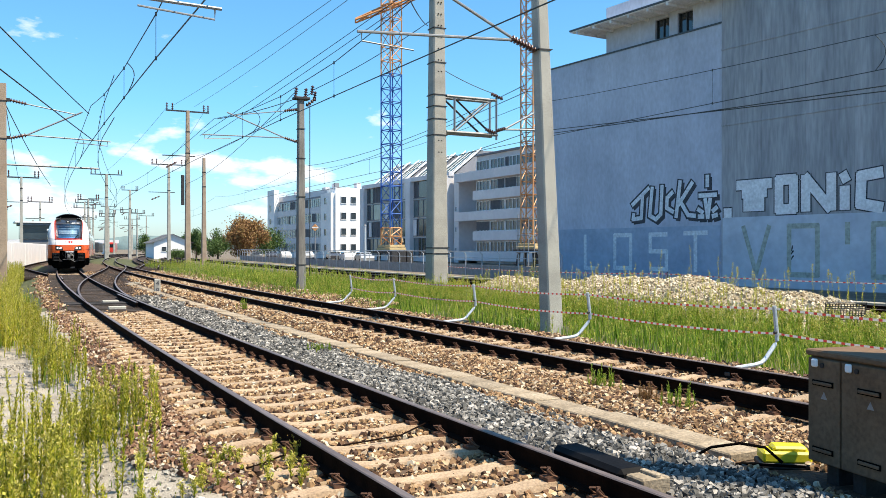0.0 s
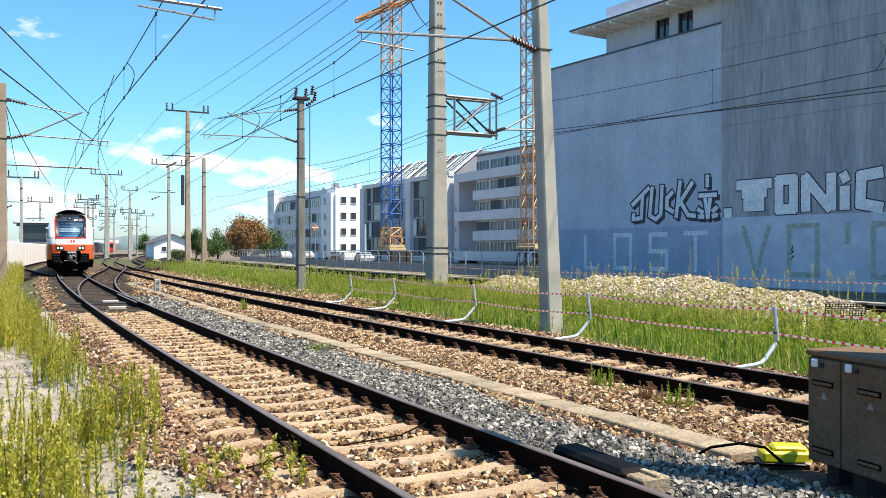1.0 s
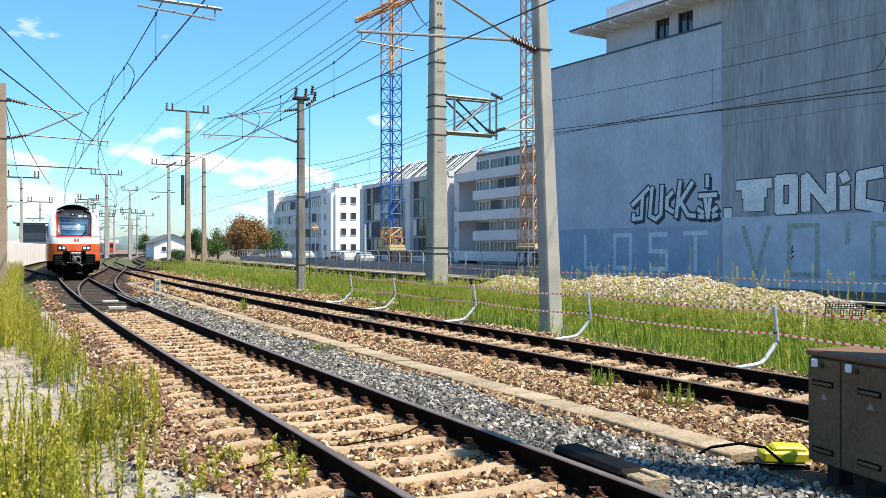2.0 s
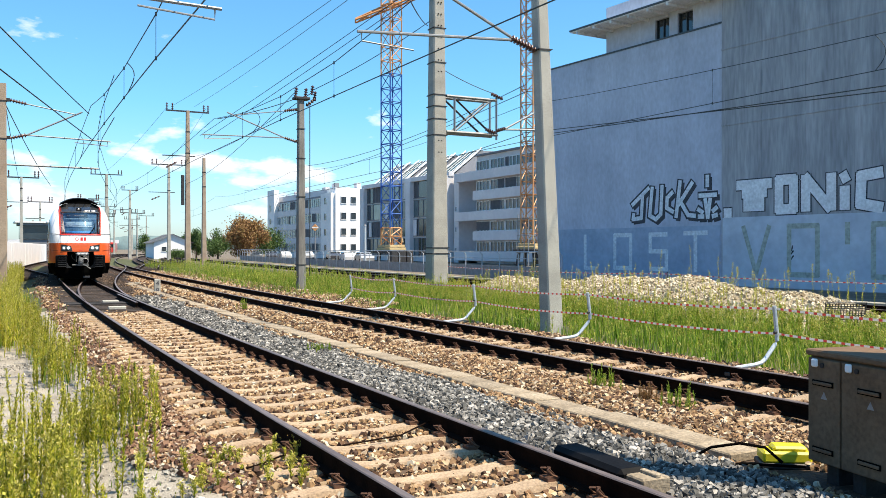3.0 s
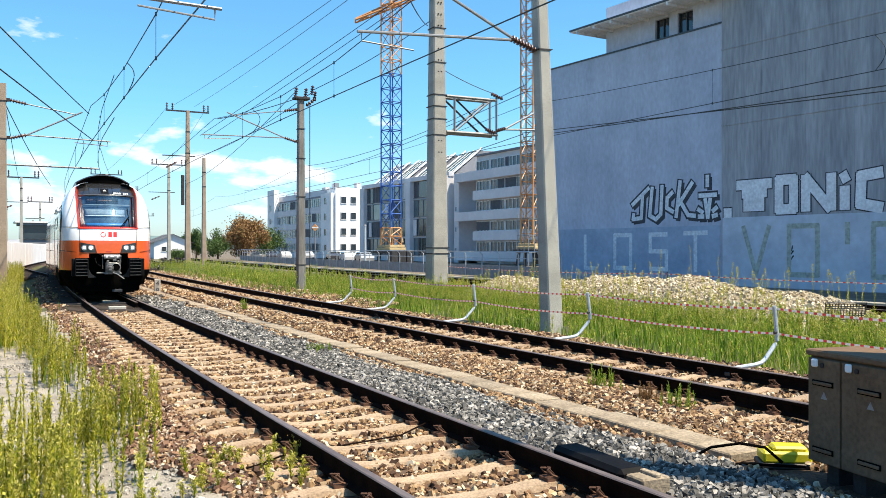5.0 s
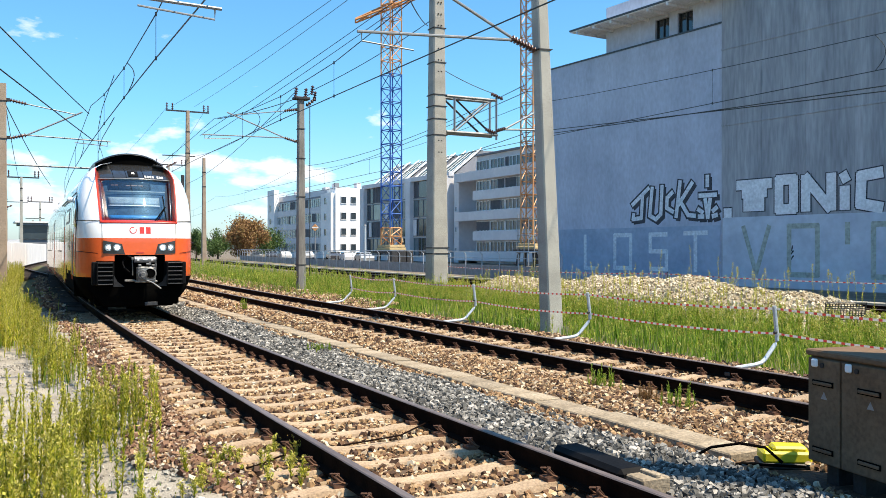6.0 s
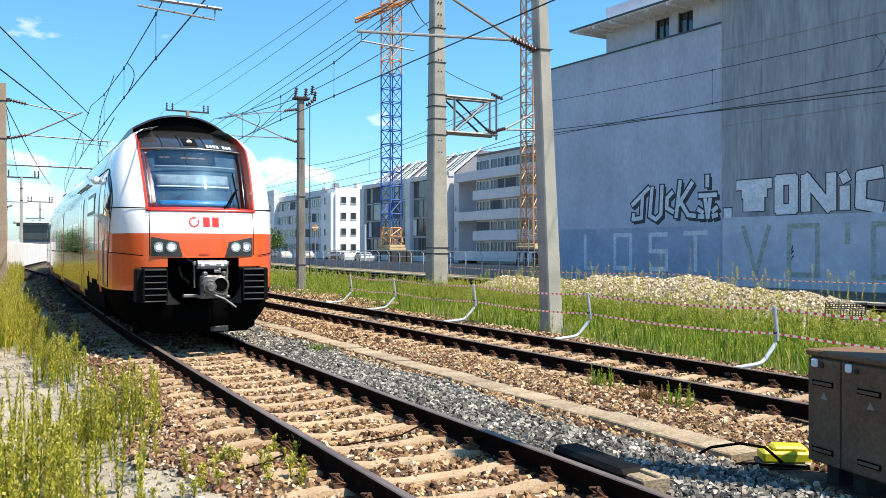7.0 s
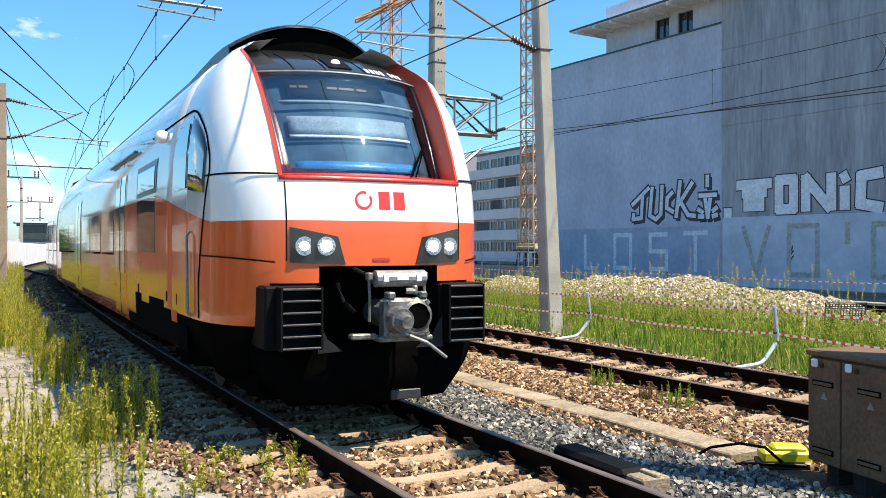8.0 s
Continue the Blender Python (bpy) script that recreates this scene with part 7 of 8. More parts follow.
def blades(name, P, H, W, material, label, rng, bend=0.35):
    """Grass: each blade a bent, pointed strip."""
    n = len(P)
    a = rng.uniform(0, math.tau, n)
    side = np.stack([np.cos(a), np.sin(a), np.zeros(n)], 1) * W[:, None]
    b = rng.uniform(0, math.tau, n)
    lean = np.stack([np.cos(b), np.sin(b), np.zeros(n)], 1) * (H * rng.uniform(0, bend, n))[:, None]
    up = np.stack([np.zeros(n), np.zeros(n), H], 1)
    V = np.stack([P - side, P + side, P + side * 0.8 + up * 0.55 + lean * 0.3, P - side * 0.8 + up * 0.55 + lean * 0.3, P + up * 0.98 + lean + side * 0.12, P + up * 0.98 + lean - side * 0.12], 1).reshape(-1, 3)
    k = (np.arange(n) * 6)[:, None]
    Fq = np.concatenate([k + np.array([[0, 1, 2, 3]]), k + np.array([[3, 2, 4, 5]])])
    return tagged(array_mesh(name, V, Fq, material), label, "grass", kind="stuff")


def stalks(name, P, H, rng, leaves, label, tuft=True, size=(0.022, 0.07), leaf="weed", wide=1.0):
    """Tall weeds: an upright stem with many narrow leaves, and a tuft of flowers at its tip."""
    n = len(P)
    lean = rng.normal(0, 0.06, (n, 2)) * H[:, None]
    tip = P + np.stack([lean[:, 0], lean[:, 1], H], 1)
    V, Fq, o = [], [], 0
    for sx, sy in ((0.006, 0), (0, 0.006)):
        s = np.array([sx, sy, 0])
        V.append(np.stack([P - s, P + s, tip + s * 0.4, tip - s * 0.4], 1).reshape(-1, 3))
    m = n * leaves
    i = np.repeat(np.arange(n), leaves)
    k = rng.uniform(0.12, 0.97, m)
    c = P[i] + (tip - P)[i] * k[:, None]
    a = rng.uniform(0, math.tau, m)
    ln = rng.uniform(*size, m) * (1.15 - 0.6 * k)
    d = np.stack([np.cos(a) * ln, np.sin(a) * ln, ln * rng.uniform(0.6, 2.0, m)], 1)
    s = np.stack([-np.sin(a), np.cos(a), np.zeros(m)], 1) * (wide * (0.0028 + 0.055 * ln))[:, None]
    V.append(np.stack([c, c + d * 0.5 + s, c + d, c + d * 0.5 - s], 1).reshape(-1, 3))
    V = np.concatenate(V)
    ob = tagged(array_mesh(name, V, np.arange(len(V)).reshape(-1, 4), M[leaf]), label, "weeds", kind="stuff")
    if tuft:
        q = 64
        i = np.repeat(np.arange(n), q)
        k = rng.uniform(0.0, 0.28, n * q)
        c = tip[i] - (tip - P)[i] * k[:, None] + rng.normal(0, 1, (n * q, 3)) * (0.012 + 0.10 * k)[:, None] * 0.8
        u = rng.normal(size=(n * q, 3)) * 0.0055
        v = rng.normal(size=(n * q, 3)) * 0.0055
        V = np.stack([c - u, c - v, c + u, c + v], 1).reshape(-1, 3)
        keep = rng.uniform(size=n)[i] < 0.75
        V = V.reshape(-1, 4, 3)[keep].reshape(-1, 3)
        tagged(array_mesh(name + "_tufts", V, np.arange(len(V)).reshape(-1, 4), M["flower"]), "yellow-green flower tufts on tall weeds", "weeds", kind="stuff")
    return ob


def on_ground(x, y):
    return np.array([ground_z(a, b) - 0.01 for a, b in zip(x, y)])


def build_green():
    rng = np.random.default_rng(11)
    # strip between the second track and the heap
    n = 42000
    y = 8 + 62 * rng.uniform(0, 1, n) ** 1.7
    x = 10.45 + 0.00056 * (y - 12) ** 2 + rng.uniform(0, 1, n) ** 0.8 * 7.2
    d = np.array([noise.noise((float(a) * 0.5, float(b) * 0.5, 5)) for a, b in zip(x, y)])
    k = d > -0.22
    x, y, d = x[k], y[k], d[k]
    P = np.stack([x, y, on_ground(x, y)], 1)
    H = rng.uniform(0.10, 0.42, len(x)) * (1 + 1.3 * d)
    blades("meadow_grass", P, H, rng.uniform(0.004, 0.009, len(x)) * (1 + y / 40), M["grass"], "tall green meadow grass beside the track", rng)
    n = 2400
    y = 9 + 45 * rng.uniform(0, 1, n) ** 1.4
    x = 11.0 + 0.00056 * (y - 12) ** 2 + rng.uniform(0, 1, n) ** 0.7 * 7.5
    P = np.stack([x, y, on_ground(x, y)], 1)
    stalks("meadow_weeds", P, rng.uniform(0.25, 0.75, n), rng, 26, "upright green weeds standing in the meadow", True, (0.03, 0.10), "grass")
    n = 1500
    y = rng.uniform(10.5, 33, n)
    x = rng.uniform(14.4, 16.9, n) + 0.00056 * (y - 12) ** 2
    P = np.stack([x, y, on_ground(x, y)], 1)
    stalks("heap_foot_weeds", P, rng.uniform(0.35, 0.80, n), rng, 60, "bushy green weeds along the foot of the gravel heap", True, (0.03, 0.09), "grass", 1.3)
    n = 420
    y = rng.uniform(13.5, 32, n)
    x = np.where(np.arange(n) < 80, rng.uniform(19.0, 21.0, n), rng.uniform(16.4, 18.0, n))
    P = np.stack([x, y, np.array([heap_z(a, b) for a, b in zip(x, y)])], 1)
    stalks("heap_weeds", P, np.where(np.arange(n) < 80, rng.uniform(0.4, 1.0, n), rng.uniform(0.3, 0.7, n)), rng, 26, "tall weeds growing round the gravel heap", True)
    # the near field beside the camera: a weedy seam along the bed, bare grit behind it
    def clumps(x, y, f, seed):
        return np.array([noise.noise((float(a) * f, float(b) * f * 0.6, seed)) for a, b in zip(x, y)])

    def dense(x, y):
        u = x - 0.00056 * (y - 1.6) ** 2
        d = clumps(x, y, 1.5, 2)
        strip = np.clip(1.4 - np.abs(u - 1.0 + 0.025 * (y - 14)) / 0.24, 0, 1) * np.clip((y - 12.5) / 1.5, 0, 1)
        back = np.clip((y - 17.5) / 3, 0, 1) * np.clip((1.05 - u) / 0.3, 0, 1)
        near = np.clip((10.9 - y) / 0.8, 0, 1) * np.clip((0.182 * y - x) / 0.12, 0, 1) * np.clip(0.60 + 1.1 * d, 0.08, 1)
        loose = np.clip(0.05 + 0.35 * (d - 0.15), 0, 0.3) * (x < 0.175 * y)
        return np.clip(0.85 * strip + back * (0.7 + d) + near + loose, 0, 1)

    # short grass
    n = 22000
    y = 5.0 + 34 * rng.uniform(0, 1, n) ** 1.7
    x = 1.9 + 0.00056 * (y - 1.6) ** 2 - rng.uniform(0, 1, n) ** 1.1 * 4.4
    k = rng.uniform(size=n) < dense(x, y) * np.where(y < 11.5, 0.28, 0.85)
    x, y = x[k], y[k]
    P = np.stack([x, y, on_ground(x, y)], 1)
    blades("near_grass", P, rng.uniform(0.08, 0.36, len(x)) * np.where(y < 11.5, 0.6, 1.1), rng.uniform(0.002, 0.0045, len(x)) * (1 + y / 20), M["grass"], "dry green and yellow grass on the grit", rng)
    # tall single weeds close by, a leafy seam further off
    for name, n, y0, y1, x0, x1, h0, h1, label in (("near_weeds", 900, 5.2, 11.2, -0.9, 1.9, 0.34, 0.74, "slender leafy yellow-green weeds standing on the grit"), ("seam_weeds", 2400, 11.2, 30.0, -1.6, 1.5, 0.28, 0.70, "leafy green weeds along the edge of the grit")):
        y = rng.uniform(y0, y1, n)
        x = rng.uniform(x0, x1, n) + 0.00056 * (y - 1.6) ** 2
        k = rng.uniform(size=n) < dense(x, y)
        x, y = x[k], y[k]
        P = np.stack([x, y, on_ground(x, y)], 1)
        stalks(name, P, rng.uniform(h0, h1, len(x)), rng, 120, label, True, (0.018, 0.048), "weed", 1.5)
    # low seedlings at the foot of the ballast
    n = 42
    y = rng.uniform(6.4, 7.6, n)
    x = y * rng.uniform(0.19, 0.36, n)
    P = np.stack([x, y, on_ground(x, y)], 1)
    stalks("ballast_seedlings", P, rng.uniform(0.06, 0.20, n), rng, 40, "low yellow-green seedlings at the foot of the ballast", True, (0.015, 0.04), "weed", 1.4)
    # a dense hedge of weeds along the bed further off
    n = 2300
    y = rng.uniform(18, 62, n)
    x = 0.62 + 0.00056 * (y - 1.6) ** 2 - rng.uniform(0.0, 2.6, n)
    P = np.stack([x, y, on_ground(x, y)], 1)
    stalks("bank_weeds", P, rng.uniform(0.7, 1.35, n), rng, 34, "dense tall weeds along the ballast edge", True, (0.03, 0.10))
    n = 1300
    y = rng.uniform(26, 95, n)
    x = 8.42 + 0.00056 * (y - 12.0) ** 2 + 2.6 + rng.uniform(0, 1, n) * 7.0
    P = np.stack([x, y, on_ground(x, y)], 1)
    stalks("verge_weeds", P, rng.uniform(0.5, 1.15, n), rng, 30, "bushy green weeds between the tracks", True, (0.05, 0.14), "grass")
    # tufts on the ballast
    for i, (cx, cy, h, label) in enumerate(((7.25, 9.1, 0.34, "small green weed tuft on the ballast"), (7.08, 8.0, 0.24, "dry brown weed tuft on the ballast"), (7.05, 7.45, 0.34, "small green weed tuft on the ballast"), (6.9, 25.5, 0.4, "small green weed tuft on the ballast"), (5.3, 14.5, 0.2, "small green weed tuft on the ballast"))):
        m = 22
        P = np.array([cx, cy, -0.22]) + rng.normal(0, 1, (m, 3)) * (0.08, 0.11, 0.0)
        stalks("weed_tuft", P, rng.uniform(h * 0.4, h, m), rng, 60, label, False, (0.012, 0.04), "leaf_brown" if "brown" in label else "grass", 0.9)


build_green()


# ---- things along the track ----
M["cab_brown"] = mat("brown_cabinet_paint", (0.139, 0.088, 0.053), (0.184, 0.121, 0.075), 2.5, 0.75, 0, bump=0.08, fine=30, grime=0.25, spec=0.2)
M["yellow"] = mat("yellow_plastic", (0.585, 0.495, 0.0075), (0.637, 0.555, 0.022), 3, 0.45, 0, bump=0.03, grime=0.12)
M["tape_r"] = mat("red_tape", (0.495, 0.053, 0.045), (0.555, 0.075, 0.060), 3, 0.6, 0, bump=0)
M["tape_w"] = mat("white_tape", (0.600, 0.585, 0.570), (0.645, 0.630, 0.615), 3, 0.6, 0, bump=0)


for key in ("tape_r", "tape_w"):
    nt = M[key].node_tree
    bs = nt.nodes["Principled BSDF"]
    tr, mx = nt.nodes.new("ShaderNodeBsdfTranslucent"), nt.nodes.new("ShaderNodeMixShader")
    mx.inputs[0].default_value = 0.5
    nt.links.new(bs.inputs["Base Color"].links[0].from_socket, tr.inputs["Color"])
    nt.links.new(bs.outputs[0], mx.inputs[1])
    nt.links.new(tr.outputs[0], mx.inputs[2])
    nt.links.new(mx.outputs[0], nt.nodes["Material Output"].inputs["Surface"])


def build_cabinet():
    t = thing("relay_cabinet", "brown metal trackside cabinet with two doors", "cabinet", m=pose(5.82, 4.72, 0, 0, 0, -100))
    # cabinet space: x along its front, front faces -y
    bm = bmesh.new()
    box(bm, (0.72, 0.24, 0.365), (1.44, 0.46, 0.83), bevel=0.012)
    part("body", bm, M["cab_brown"], t)
    bm = bmesh.new()
    box(bm, (0.72, 0.24, 0.81), (1.48, 0.52, 0.05), bevel=0.012)
    part("roof", bm, M["cab_brown"], t)
    for a, b in ((0.01, 0.345), (0.36, 0.92), (0.935, 1.43)):
        d = new("door")
        d.parent = t
        bm = bmesh.new()
        box(bm, ((a + b) / 2, -0.004, 0.365), (b - a, 0.03, 0.81), bevel=0.008)
        part("leaf", bm, M["cab_brown"], d)
        for z in (0.58, 0.06):
            bm = bmesh.new()
            c = (a + b) / 2
            box(bm, (c, -0.022, z), (0.215, 0.012, 0.042))
            part("vent", bm, M["rubber"], d)
            part("vent_cover", box(bmesh.new(), (c, -0.030, z), (0.195, 0.02, 0.024), bevel=0.005), M["cab_brown"], d)
        bm = bmesh.new()
        box(bm, (a + 0.09, -0.032, 0.735), (0.06, 0.03, 0.065), bevel=0.01)
        part("hasp", bm, M["white_facade"], d, "pale lock cover")
        bm = bmesh.new()
        bar(bm, (a + 0.16, -0.03, 0.72), (a + 0.16, -0.01, 0.72), 0.02, 10)
        part("lock", bm, M["steel"], d)
        bm = bmesh.new()
        c = (a + b) / 2 + 0.01
        vs = [bm.verts.new(v) for v in ((c - 0.035, -0.0215, 0.46), (c + 0.035, -0.0215, 0.46), (c, -0.0215, 0.52))]
        bm.faces.new(vs)
        part("warning_sign", bm, M["silver"], d, "small triangular warning sign")
    for x in (0.15, 0.42, 1.25):
        bm = bmesh.new()
        box(bm, (x, 0.24, -0.15), (0.12, 0.30, 0.22), bevel=0.01)
        part("foot", bm, M["steel"], t)


build_cabinet()


def build_track_gear():
    # yellow box and cable
    t = thing("yellow_box", "bright yellow plastic trackside box on the ballast", "box", m=pose(6.02, 5.13, -0.17, 0, 0, -35))
    bm = bmesh.new()
    box(bm, (0, 0, 0.05), (0.40, 0.24, 0.10), bevel=0.02)
    box(bm, (0.03, 0.0, 0.115), (0.28, 0.18, 0.05), bevel=0.02)
    part("cover", bm, M["yellow"], t)
    bm = bmesh.new()
    box(bm, (0, 0, -0.02), (0.44, 0.27, 0.05), bevel=0.01)
    part("base", bm, M["steel"], t)
    for pts, lab in (([(5.85, 5.0, -0.14), (5.78, 5.12, -0.03), (5.68, 5.3, -0.02), (5.55, 5.5, -0.08), (5.45, 5.6, -0.17)], "black cable arching from the box over the ballast"),
                     ([(6.0, 4.9, -0.17), (5.6, 5.2, -0.16), (5.2, 5.3, -0.17), (4.7, 5.2, -0.17)], "black cable lying on the ballast"),
                     ([(2.35, 7.3, -0.16), (2.0, 7.0, -0.15), (1.7, 7.0, -0.2)], "rusty rod lying by the rail"), ([(4.0, 7.8, -0.12), (3.5, 7.4, -0.13), (2.9, 7.35, -0.15)], "rusty rod lying between the rails"),
                     ([(0.9, 8.6, -0.36), (0.4, 9.1, -0.33), (-0.6, 9.3, -0.36)], "dark cable lying on the grit")):
        tagged(part("cable", wire(bmesh.new(), pts, 0.008 if "rod" in lab else 0.013, 6), M["rail"] if "rod" in lab else M["rubber"]), lab, "cable", "loose cables")
    # black cover box beside the rail
    t = thing("rail_contact_cover", "long black cover with a tan end plate beside the rail", "cover", m=pose(4.36, 5.45, -0.17, 0, 0, -3))
    bm = bmesh.new()
    box(bm, (0, 0.10, 0.06), (0.26, 0.95, 0.17), bevel=0.035)
    part("cover", bm, M["black"], t)
    bm = bmesh.new()
    box(bm, (0.03, -0.50, 0.05), (0.26, 0.20, 0.15), bevel=0.012)
    box(bm, (0.05, -0.50, 0.135), (0.05, 0.19, 0.03), bevel=0.006)
    part("end_plate", bm, M["trough"], t)
    # distance post
    t = thing("distance_post", "white concrete distance post with black figures", "sign", m=pose(6.5, 37.2, -0.35))
    bm = bmesh.new()
    box(bm, (0, 0, 0.32), (0.25, 0.14, 0.78), bevel=0.03)
    part("post", bm, M["concrete"], t)
    for ch, z in (("4", 0.53), ("8", 0.24)):
        cu = bpy.data.curves.new("figure", "FONT")
        cu.body, cu.size, cu.align_x, cu.align_y, cu.extrude = ch, 0.27, "CENTER", "CENTER", 0.003
        cu.materials.append(M["ink"])
        ob = new("figure", cu)
        ob.parent = t
        ob.matrix_basis = pose(0, -0.075, z, 90, 0, 0)
    # slab and plank at the switch
    for x, y, w, d, lab in ((0.9, 29.8, 1.5, 0.5, "pale ribbed slab beside the switch"), (7.2, 47.0, 0.9, 0.4, "pale plate lying on the ballast")):
        bm = bmesh.new()
        box(bm, (x, y, -0.17), (w, d, 0.06), bevel=0.01)
        for i in range(6):
            box(bm, (x - w / 2 + w * (i + 0.5) / 6, y, -0.135), (w / 10, d * 0.9, 0.02))
        tagged(part("slab", bm, M["palecon"]), lab, "slab")
    # point motor between the rails
    t = thing("point_lock", "dark point lock with a pale case between the rails", "point machine", m=pose(line_1(30.2), 30.2, -0.15, 0, 0, -2))
    bm = bmesh.new()
    box(bm, (0.1, 0, 0.03), (0.5, 0.35, 0.10), bevel=0.02)
    part("case", bm, M["concrete"], t)
    bm = bmesh.new()
    for dy in (-0.5, -0.25, 0.3):
        bar(bm, (-1.3, dy, 0.0), (1.3, dy, 0.0), 0.03, 6)
    part("rod", bm, M["steel"], t)
    # wire mesh baskets
    for x, y, rz, lean in ((16.6, 13.1, -32, 14), (17.3, 12.0, -25, -10)):
        t = thing("mesh_basket", "grey wire mesh basket lying in the grass", "basket", "mesh baskets", m=pose(x + 0.35, y - 0.25, -0.30, lean, 0, rz))
        bm = bmesh.new()
        for i in range(14):
            k = i / 13
            bar(bm, (-0.42 + 0.84 * k, 0, 0.05), (-0.42 + 0.84 * k, 0, 0.72), 0.009, 4)
            bar(bm, (-0.42, 0, 0.05 + 0.67 * k), (0.42, 0, 0.05 + 0.67 * k), 0.009, 4)
            bar(bm, (-0.42 + 0.84 * k, 0, 0.05), (-0.42 + 0.84 * k, 0.5, 0.05), 0.009, 4)
        part("mesh", bm, M["steel"], t)
        bm = bmesh.new()
        wire(bm, [(-0.44, 0, 0.03), (-0.44, 0, 0.75), (0.44, 0, 0.75), (0.44, 0, 0.03), (-0.44, 0, 0.03)], 0.016, 6)
        wire(bm, [(-0.44, 0, 0.03), (-0.44, 0.5, 0.03), (0.44, 0.5, 0.03), (0.44, 0, 0.03)], 0.016, 6)
        part("rim", bm, M["steel"], t)


build_track_gear()


# ---- barrier: bent steel posts clamped to the rail, with striped tape ----
M["postzinc"] = mat("pale_zinc", (0.435, 0.495, 0.540), (0.525, 0.570, 0.600), 6, 0.45, 0.25, bump=0.05)


def build_barrier():
    ys = [4.6, 8.78, 13.12, 17.42, 21.9, 25.2]
    X = lambda y: line_2(y) + 0.85
    for y in ys:
        t = thing("barrier_post", "bent galvanised barrier post clamped to the rail", "barrier", "barrier posts", m=pose(X(y) - 0.02, y, 0))
        bm = bmesh.new()
        wire(bm, [(-0.05, 0, -0.05), (0.46, 0, -0.02), (0.58, 0, 0.0), (0.66, 0, 0.05), (0.86, 0, 0.25), (0.895, 0, 0.30), (0.895, 0, 0.38), (0.84, 0, 0.80)], 0.030, 8)
        part("tube", bm, M["postzinc"], t)
        bm = bmesh.new()
        box(bm, (-0.02, 0, -0.12), (0.16, 0.10, 0.06), bevel=0.01)
        part("rail_clamp", bm, M["steel"], t)
        for z in (0.74, 0.42):
            part("tape_clamp", box(bmesh.new(), (0.86, 0, z), (0.06, 0.05, 0.04), bevel=0.01), M["steel"], t)
    for z, sg, xo, y0, y1, lab in ((0.76, 0.05, 0.85, ys, None, "red and white striped barrier tape, upper line"), (0.40, 0.05, 0.87, ys, None, "red and white striped barrier tape, lower line"), (0.62, 0.12, 0, None, None, "red and white striped tape along the gravel heap")):
        pts = []
        if xo:
            for a, b in zip(ys, ys[1:]):
                pts += sag((X(a) + xo, a, z), (X(b) + xo, b, z), sg, 150)[:-1]
        else:
            for a, b in zip(((26.5, 12.0), (23.9, 26.0)), ((23.9, 26.0), (23.9, 46.0))):
                pts += sag((a[0], a[1], z), (b[0], b[1], z), sg, 300)[:-1]
            for px, py in ((26.5, 12.0), (23.9, 26.0), (23.9, 46.0)):
                bm = bmesh.new()
                bar(bm, (px, py, -0.5), (px, py, z + 0.08), 0.02, 6)
                tagged(part("tape_stake", bm, M["steel"]), "thin dark stake holding barrier tape", "stake", "tape stakes")
        V, Fc, mi = [], [], []
        h = 0.016
        for i, p in enumerate(pts):
            V += [(p.x, p.y, p.z - h), (p.x, p.y, p.z + h)]
        for i in range(len(pts) - 1):
            Fc.append((2 * i, 2 * i + 2, 2 * i + 3, 2 * i + 1))
            mi.append(0 if i % 5 < 2 else 1)
        ob = quad_mesh("barrier_tape", V, Fc, [M["tape_r"], M["tape_w"]])
        ob.data.polygons.foreach_set("material_index", mi)
        tagged(ob, lab, "barrier tape", "barrier tapes")


build_barrier()


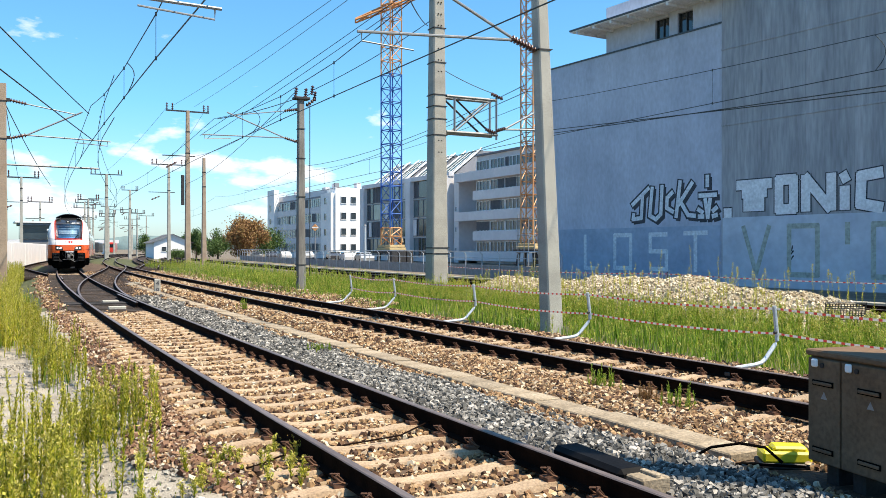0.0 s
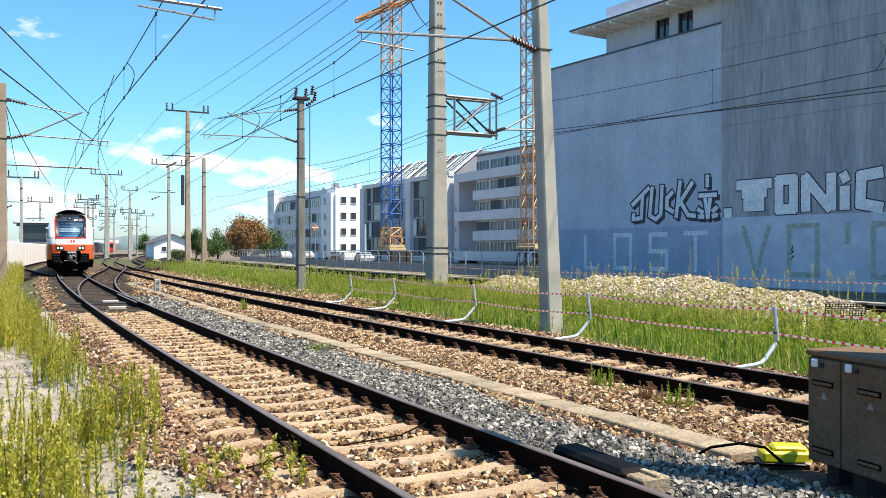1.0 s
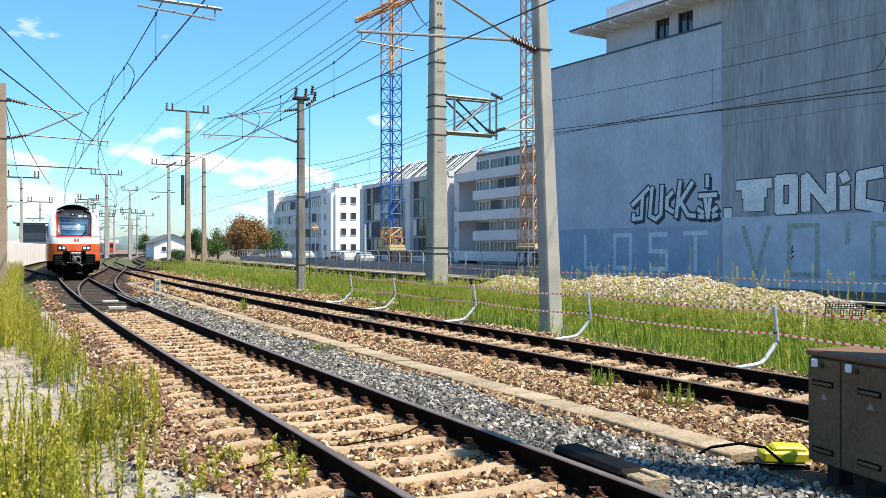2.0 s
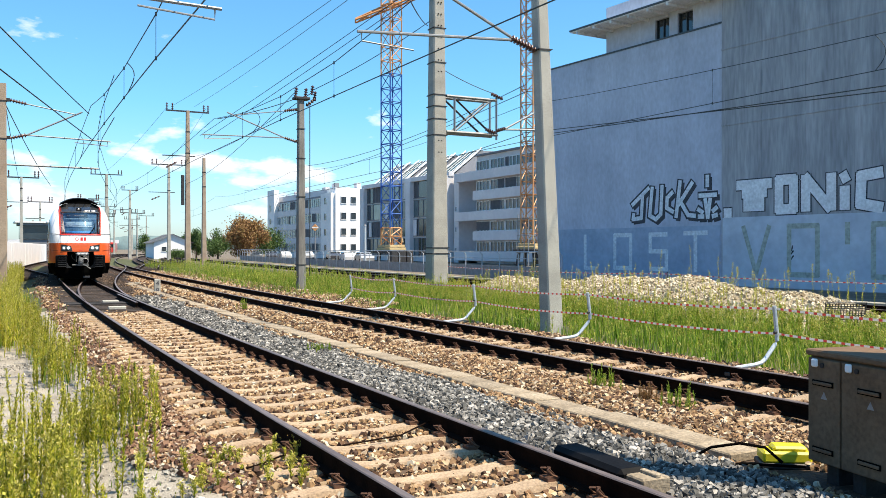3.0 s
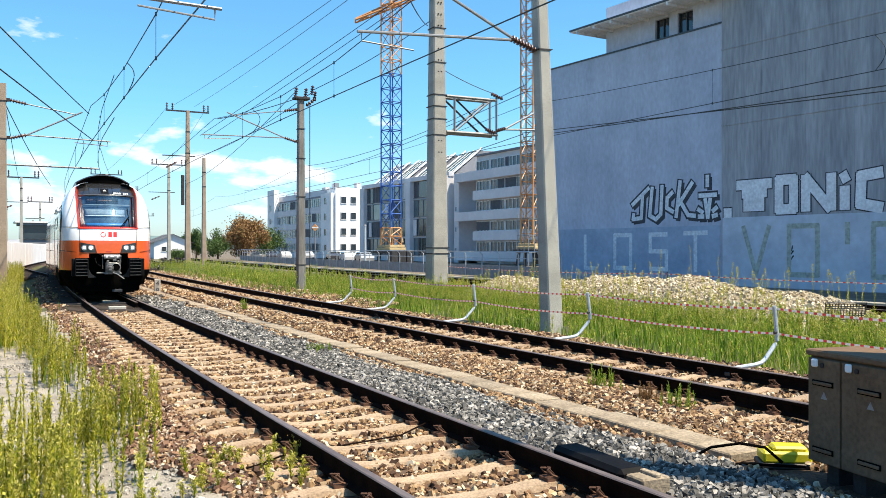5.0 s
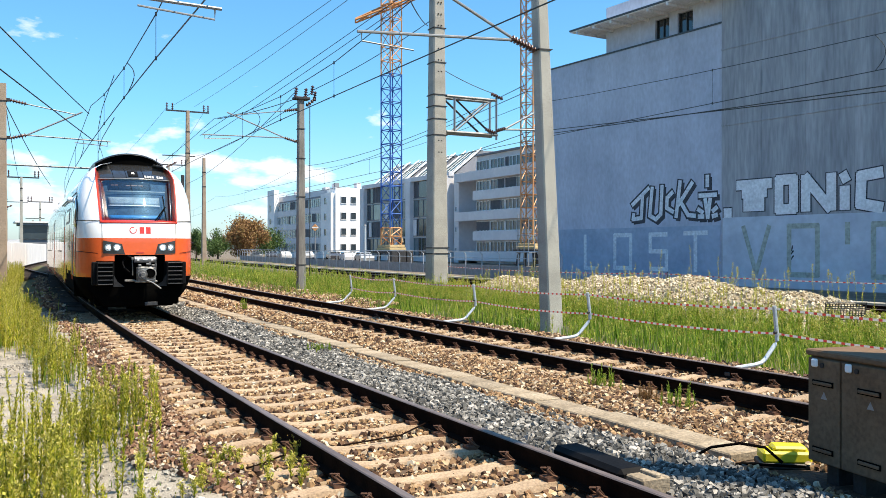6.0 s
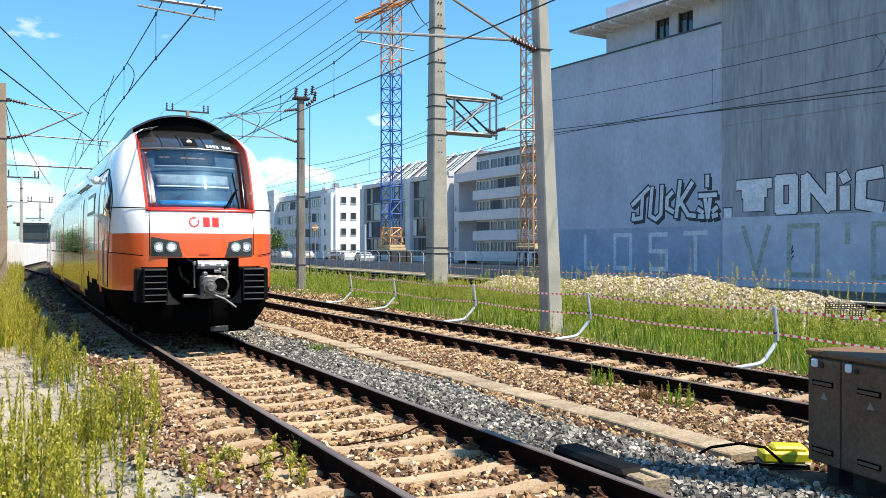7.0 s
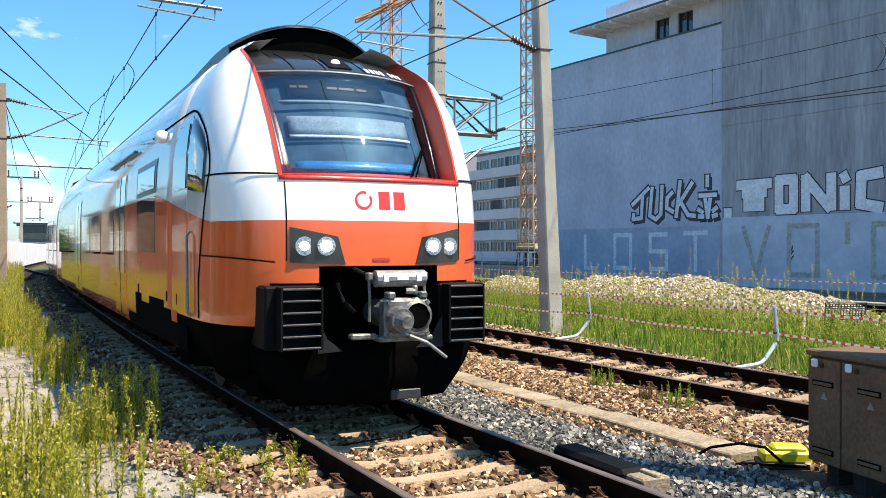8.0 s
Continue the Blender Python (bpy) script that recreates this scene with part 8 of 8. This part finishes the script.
# ---- parked cars beyond the railing ----
def build_cars():
    paints = [mat("car_white", (0.7, 0.7, 0.7), (0.75, 0.75, 0.75), 1, 0.25, 0, bump=0, coat=0.8), mat("car_dark", (0.03, 0.035, 0.05), (0.05, 0.055, 0.07), 1, 0.25, 0, bump=0, coat=0.8), mat("car_silver", (0.42, 0.44, 0.46), (0.5, 0.52, 0.54), 1, 0.3, 0.5, bump=0, coat=0.8)]
    prof = [(-2.1, 0.35), (-2.15, 0.75), (-1.95, 0.95), (-1.1, 1.0), (-0.55, 1.42), (0.9, 1.45), (1.7, 1.0), (2.1, 0.9), (2.15, 0.4)]
    spots = [(46, 143, 0), (43, 141, 1), (48, 139, 2), (52, 132, 0), (49, 128, 1), (45, 112, 0), (44, 104, 2), (46, 98, 0), (43, 150, 2), (51, 146, 0)]
    for x, y, c in spots:
        names = ("white", "dark", "silver")
        t = thing("car", names[c] + " parked car beyond the railing", "car", "parked cars", m=pose(x, y, -0.3, 0, 0, 80))
        bm = bmesh.new()
        a = [bm.verts.new((px, -0.85 + (0.12 if pz > 1.1 else 0), pz)) for px, pz in prof]
        b = [bm.verts.new((px, 0.85 - (0.12 if pz > 1.1 else 0), pz)) for px, pz in prof]
        n = len(prof)
        for i in range(n):
            k = (i + 1) % n
            bm.faces.new((a[i], a[k], b[k], b[i]))
        bm.faces.new(a[::-1])
        bm.faces.new(b)
        bmesh.ops.recalc_face_normals(bm, faces=bm.faces)
        part("body", bm, paints[c], t)
        bm = bmesh.new()
        box(bm, (0.15, 0, 1.2), (1.9, 1.60, 0.34), bevel=0.05)
        part("side_window", bm, M["sideglass"], t)
        for wx in (-1.35, 1.35):
            for s in (-1, 1):
                bm = bmesh.new()
                bar(bm, (wx, s * 0.70, 0.32), (wx, s * 0.88, 0.32), 0.32, 14)
                part("wheel", bm, M["rubber"], t)


build_cars()


def build_roadside():
    t = thing("road_sign", "orange and white diamond sign on a grey pole beyond the railing", "sign", m=pose(34.1, 95.0, -0.3, 0, 0, -20))
    part("pole", bar(bmesh.new(), (0, 0, 0), (0, 0, 4.6), 0.06, 8), M["galv"], t)
    d = part("plate", box(bmesh.new(), (0, -0.09, 4.3), (0.62, 0.04, 0.62), bevel=0.01, m=Matrix.Translation((0, 0, 4.3)) @ Matrix.Rotation(math.pi / 4, 4, "Y") @ Matrix.Translation((0, 0, -4.3))), M["crane_o"], t, "orange diamond plate")
    part("stripe", box(bmesh.new(), (0, -0.115, 4.3), (0.75, 0.012, 0.12), bevel=0.004), M["farframe"], d)
    t = thing("lamp_column", "pale blue steel column beside the crane", "column", m=pose(40.3, 95.0, -0.3))
    part("shaft", bar(bmesh.new(), (0, 0, 0), (0, 0, 4.6), 0.17, 10, 0.14), M["postzinc"], t)
    part("cap", bar(bmesh.new(), (0, 0, 4.6), (0, 0, 4.75), 0.20, 10, 0.12), M["galv"], t)


build_roadside()


# ---- what moves ----
def motions():
    for i, car in enumerate(TRAIN):
        walk(car, train_rows(24.9 * i))
    for w, y in WHEELS:
        walk(w, [(k / 15, pose(0, y, 0.42) @ Matrix.Rotation(7.45 / 0.42 * k / 15, 4, "X")) for k in range(121)])


motions()
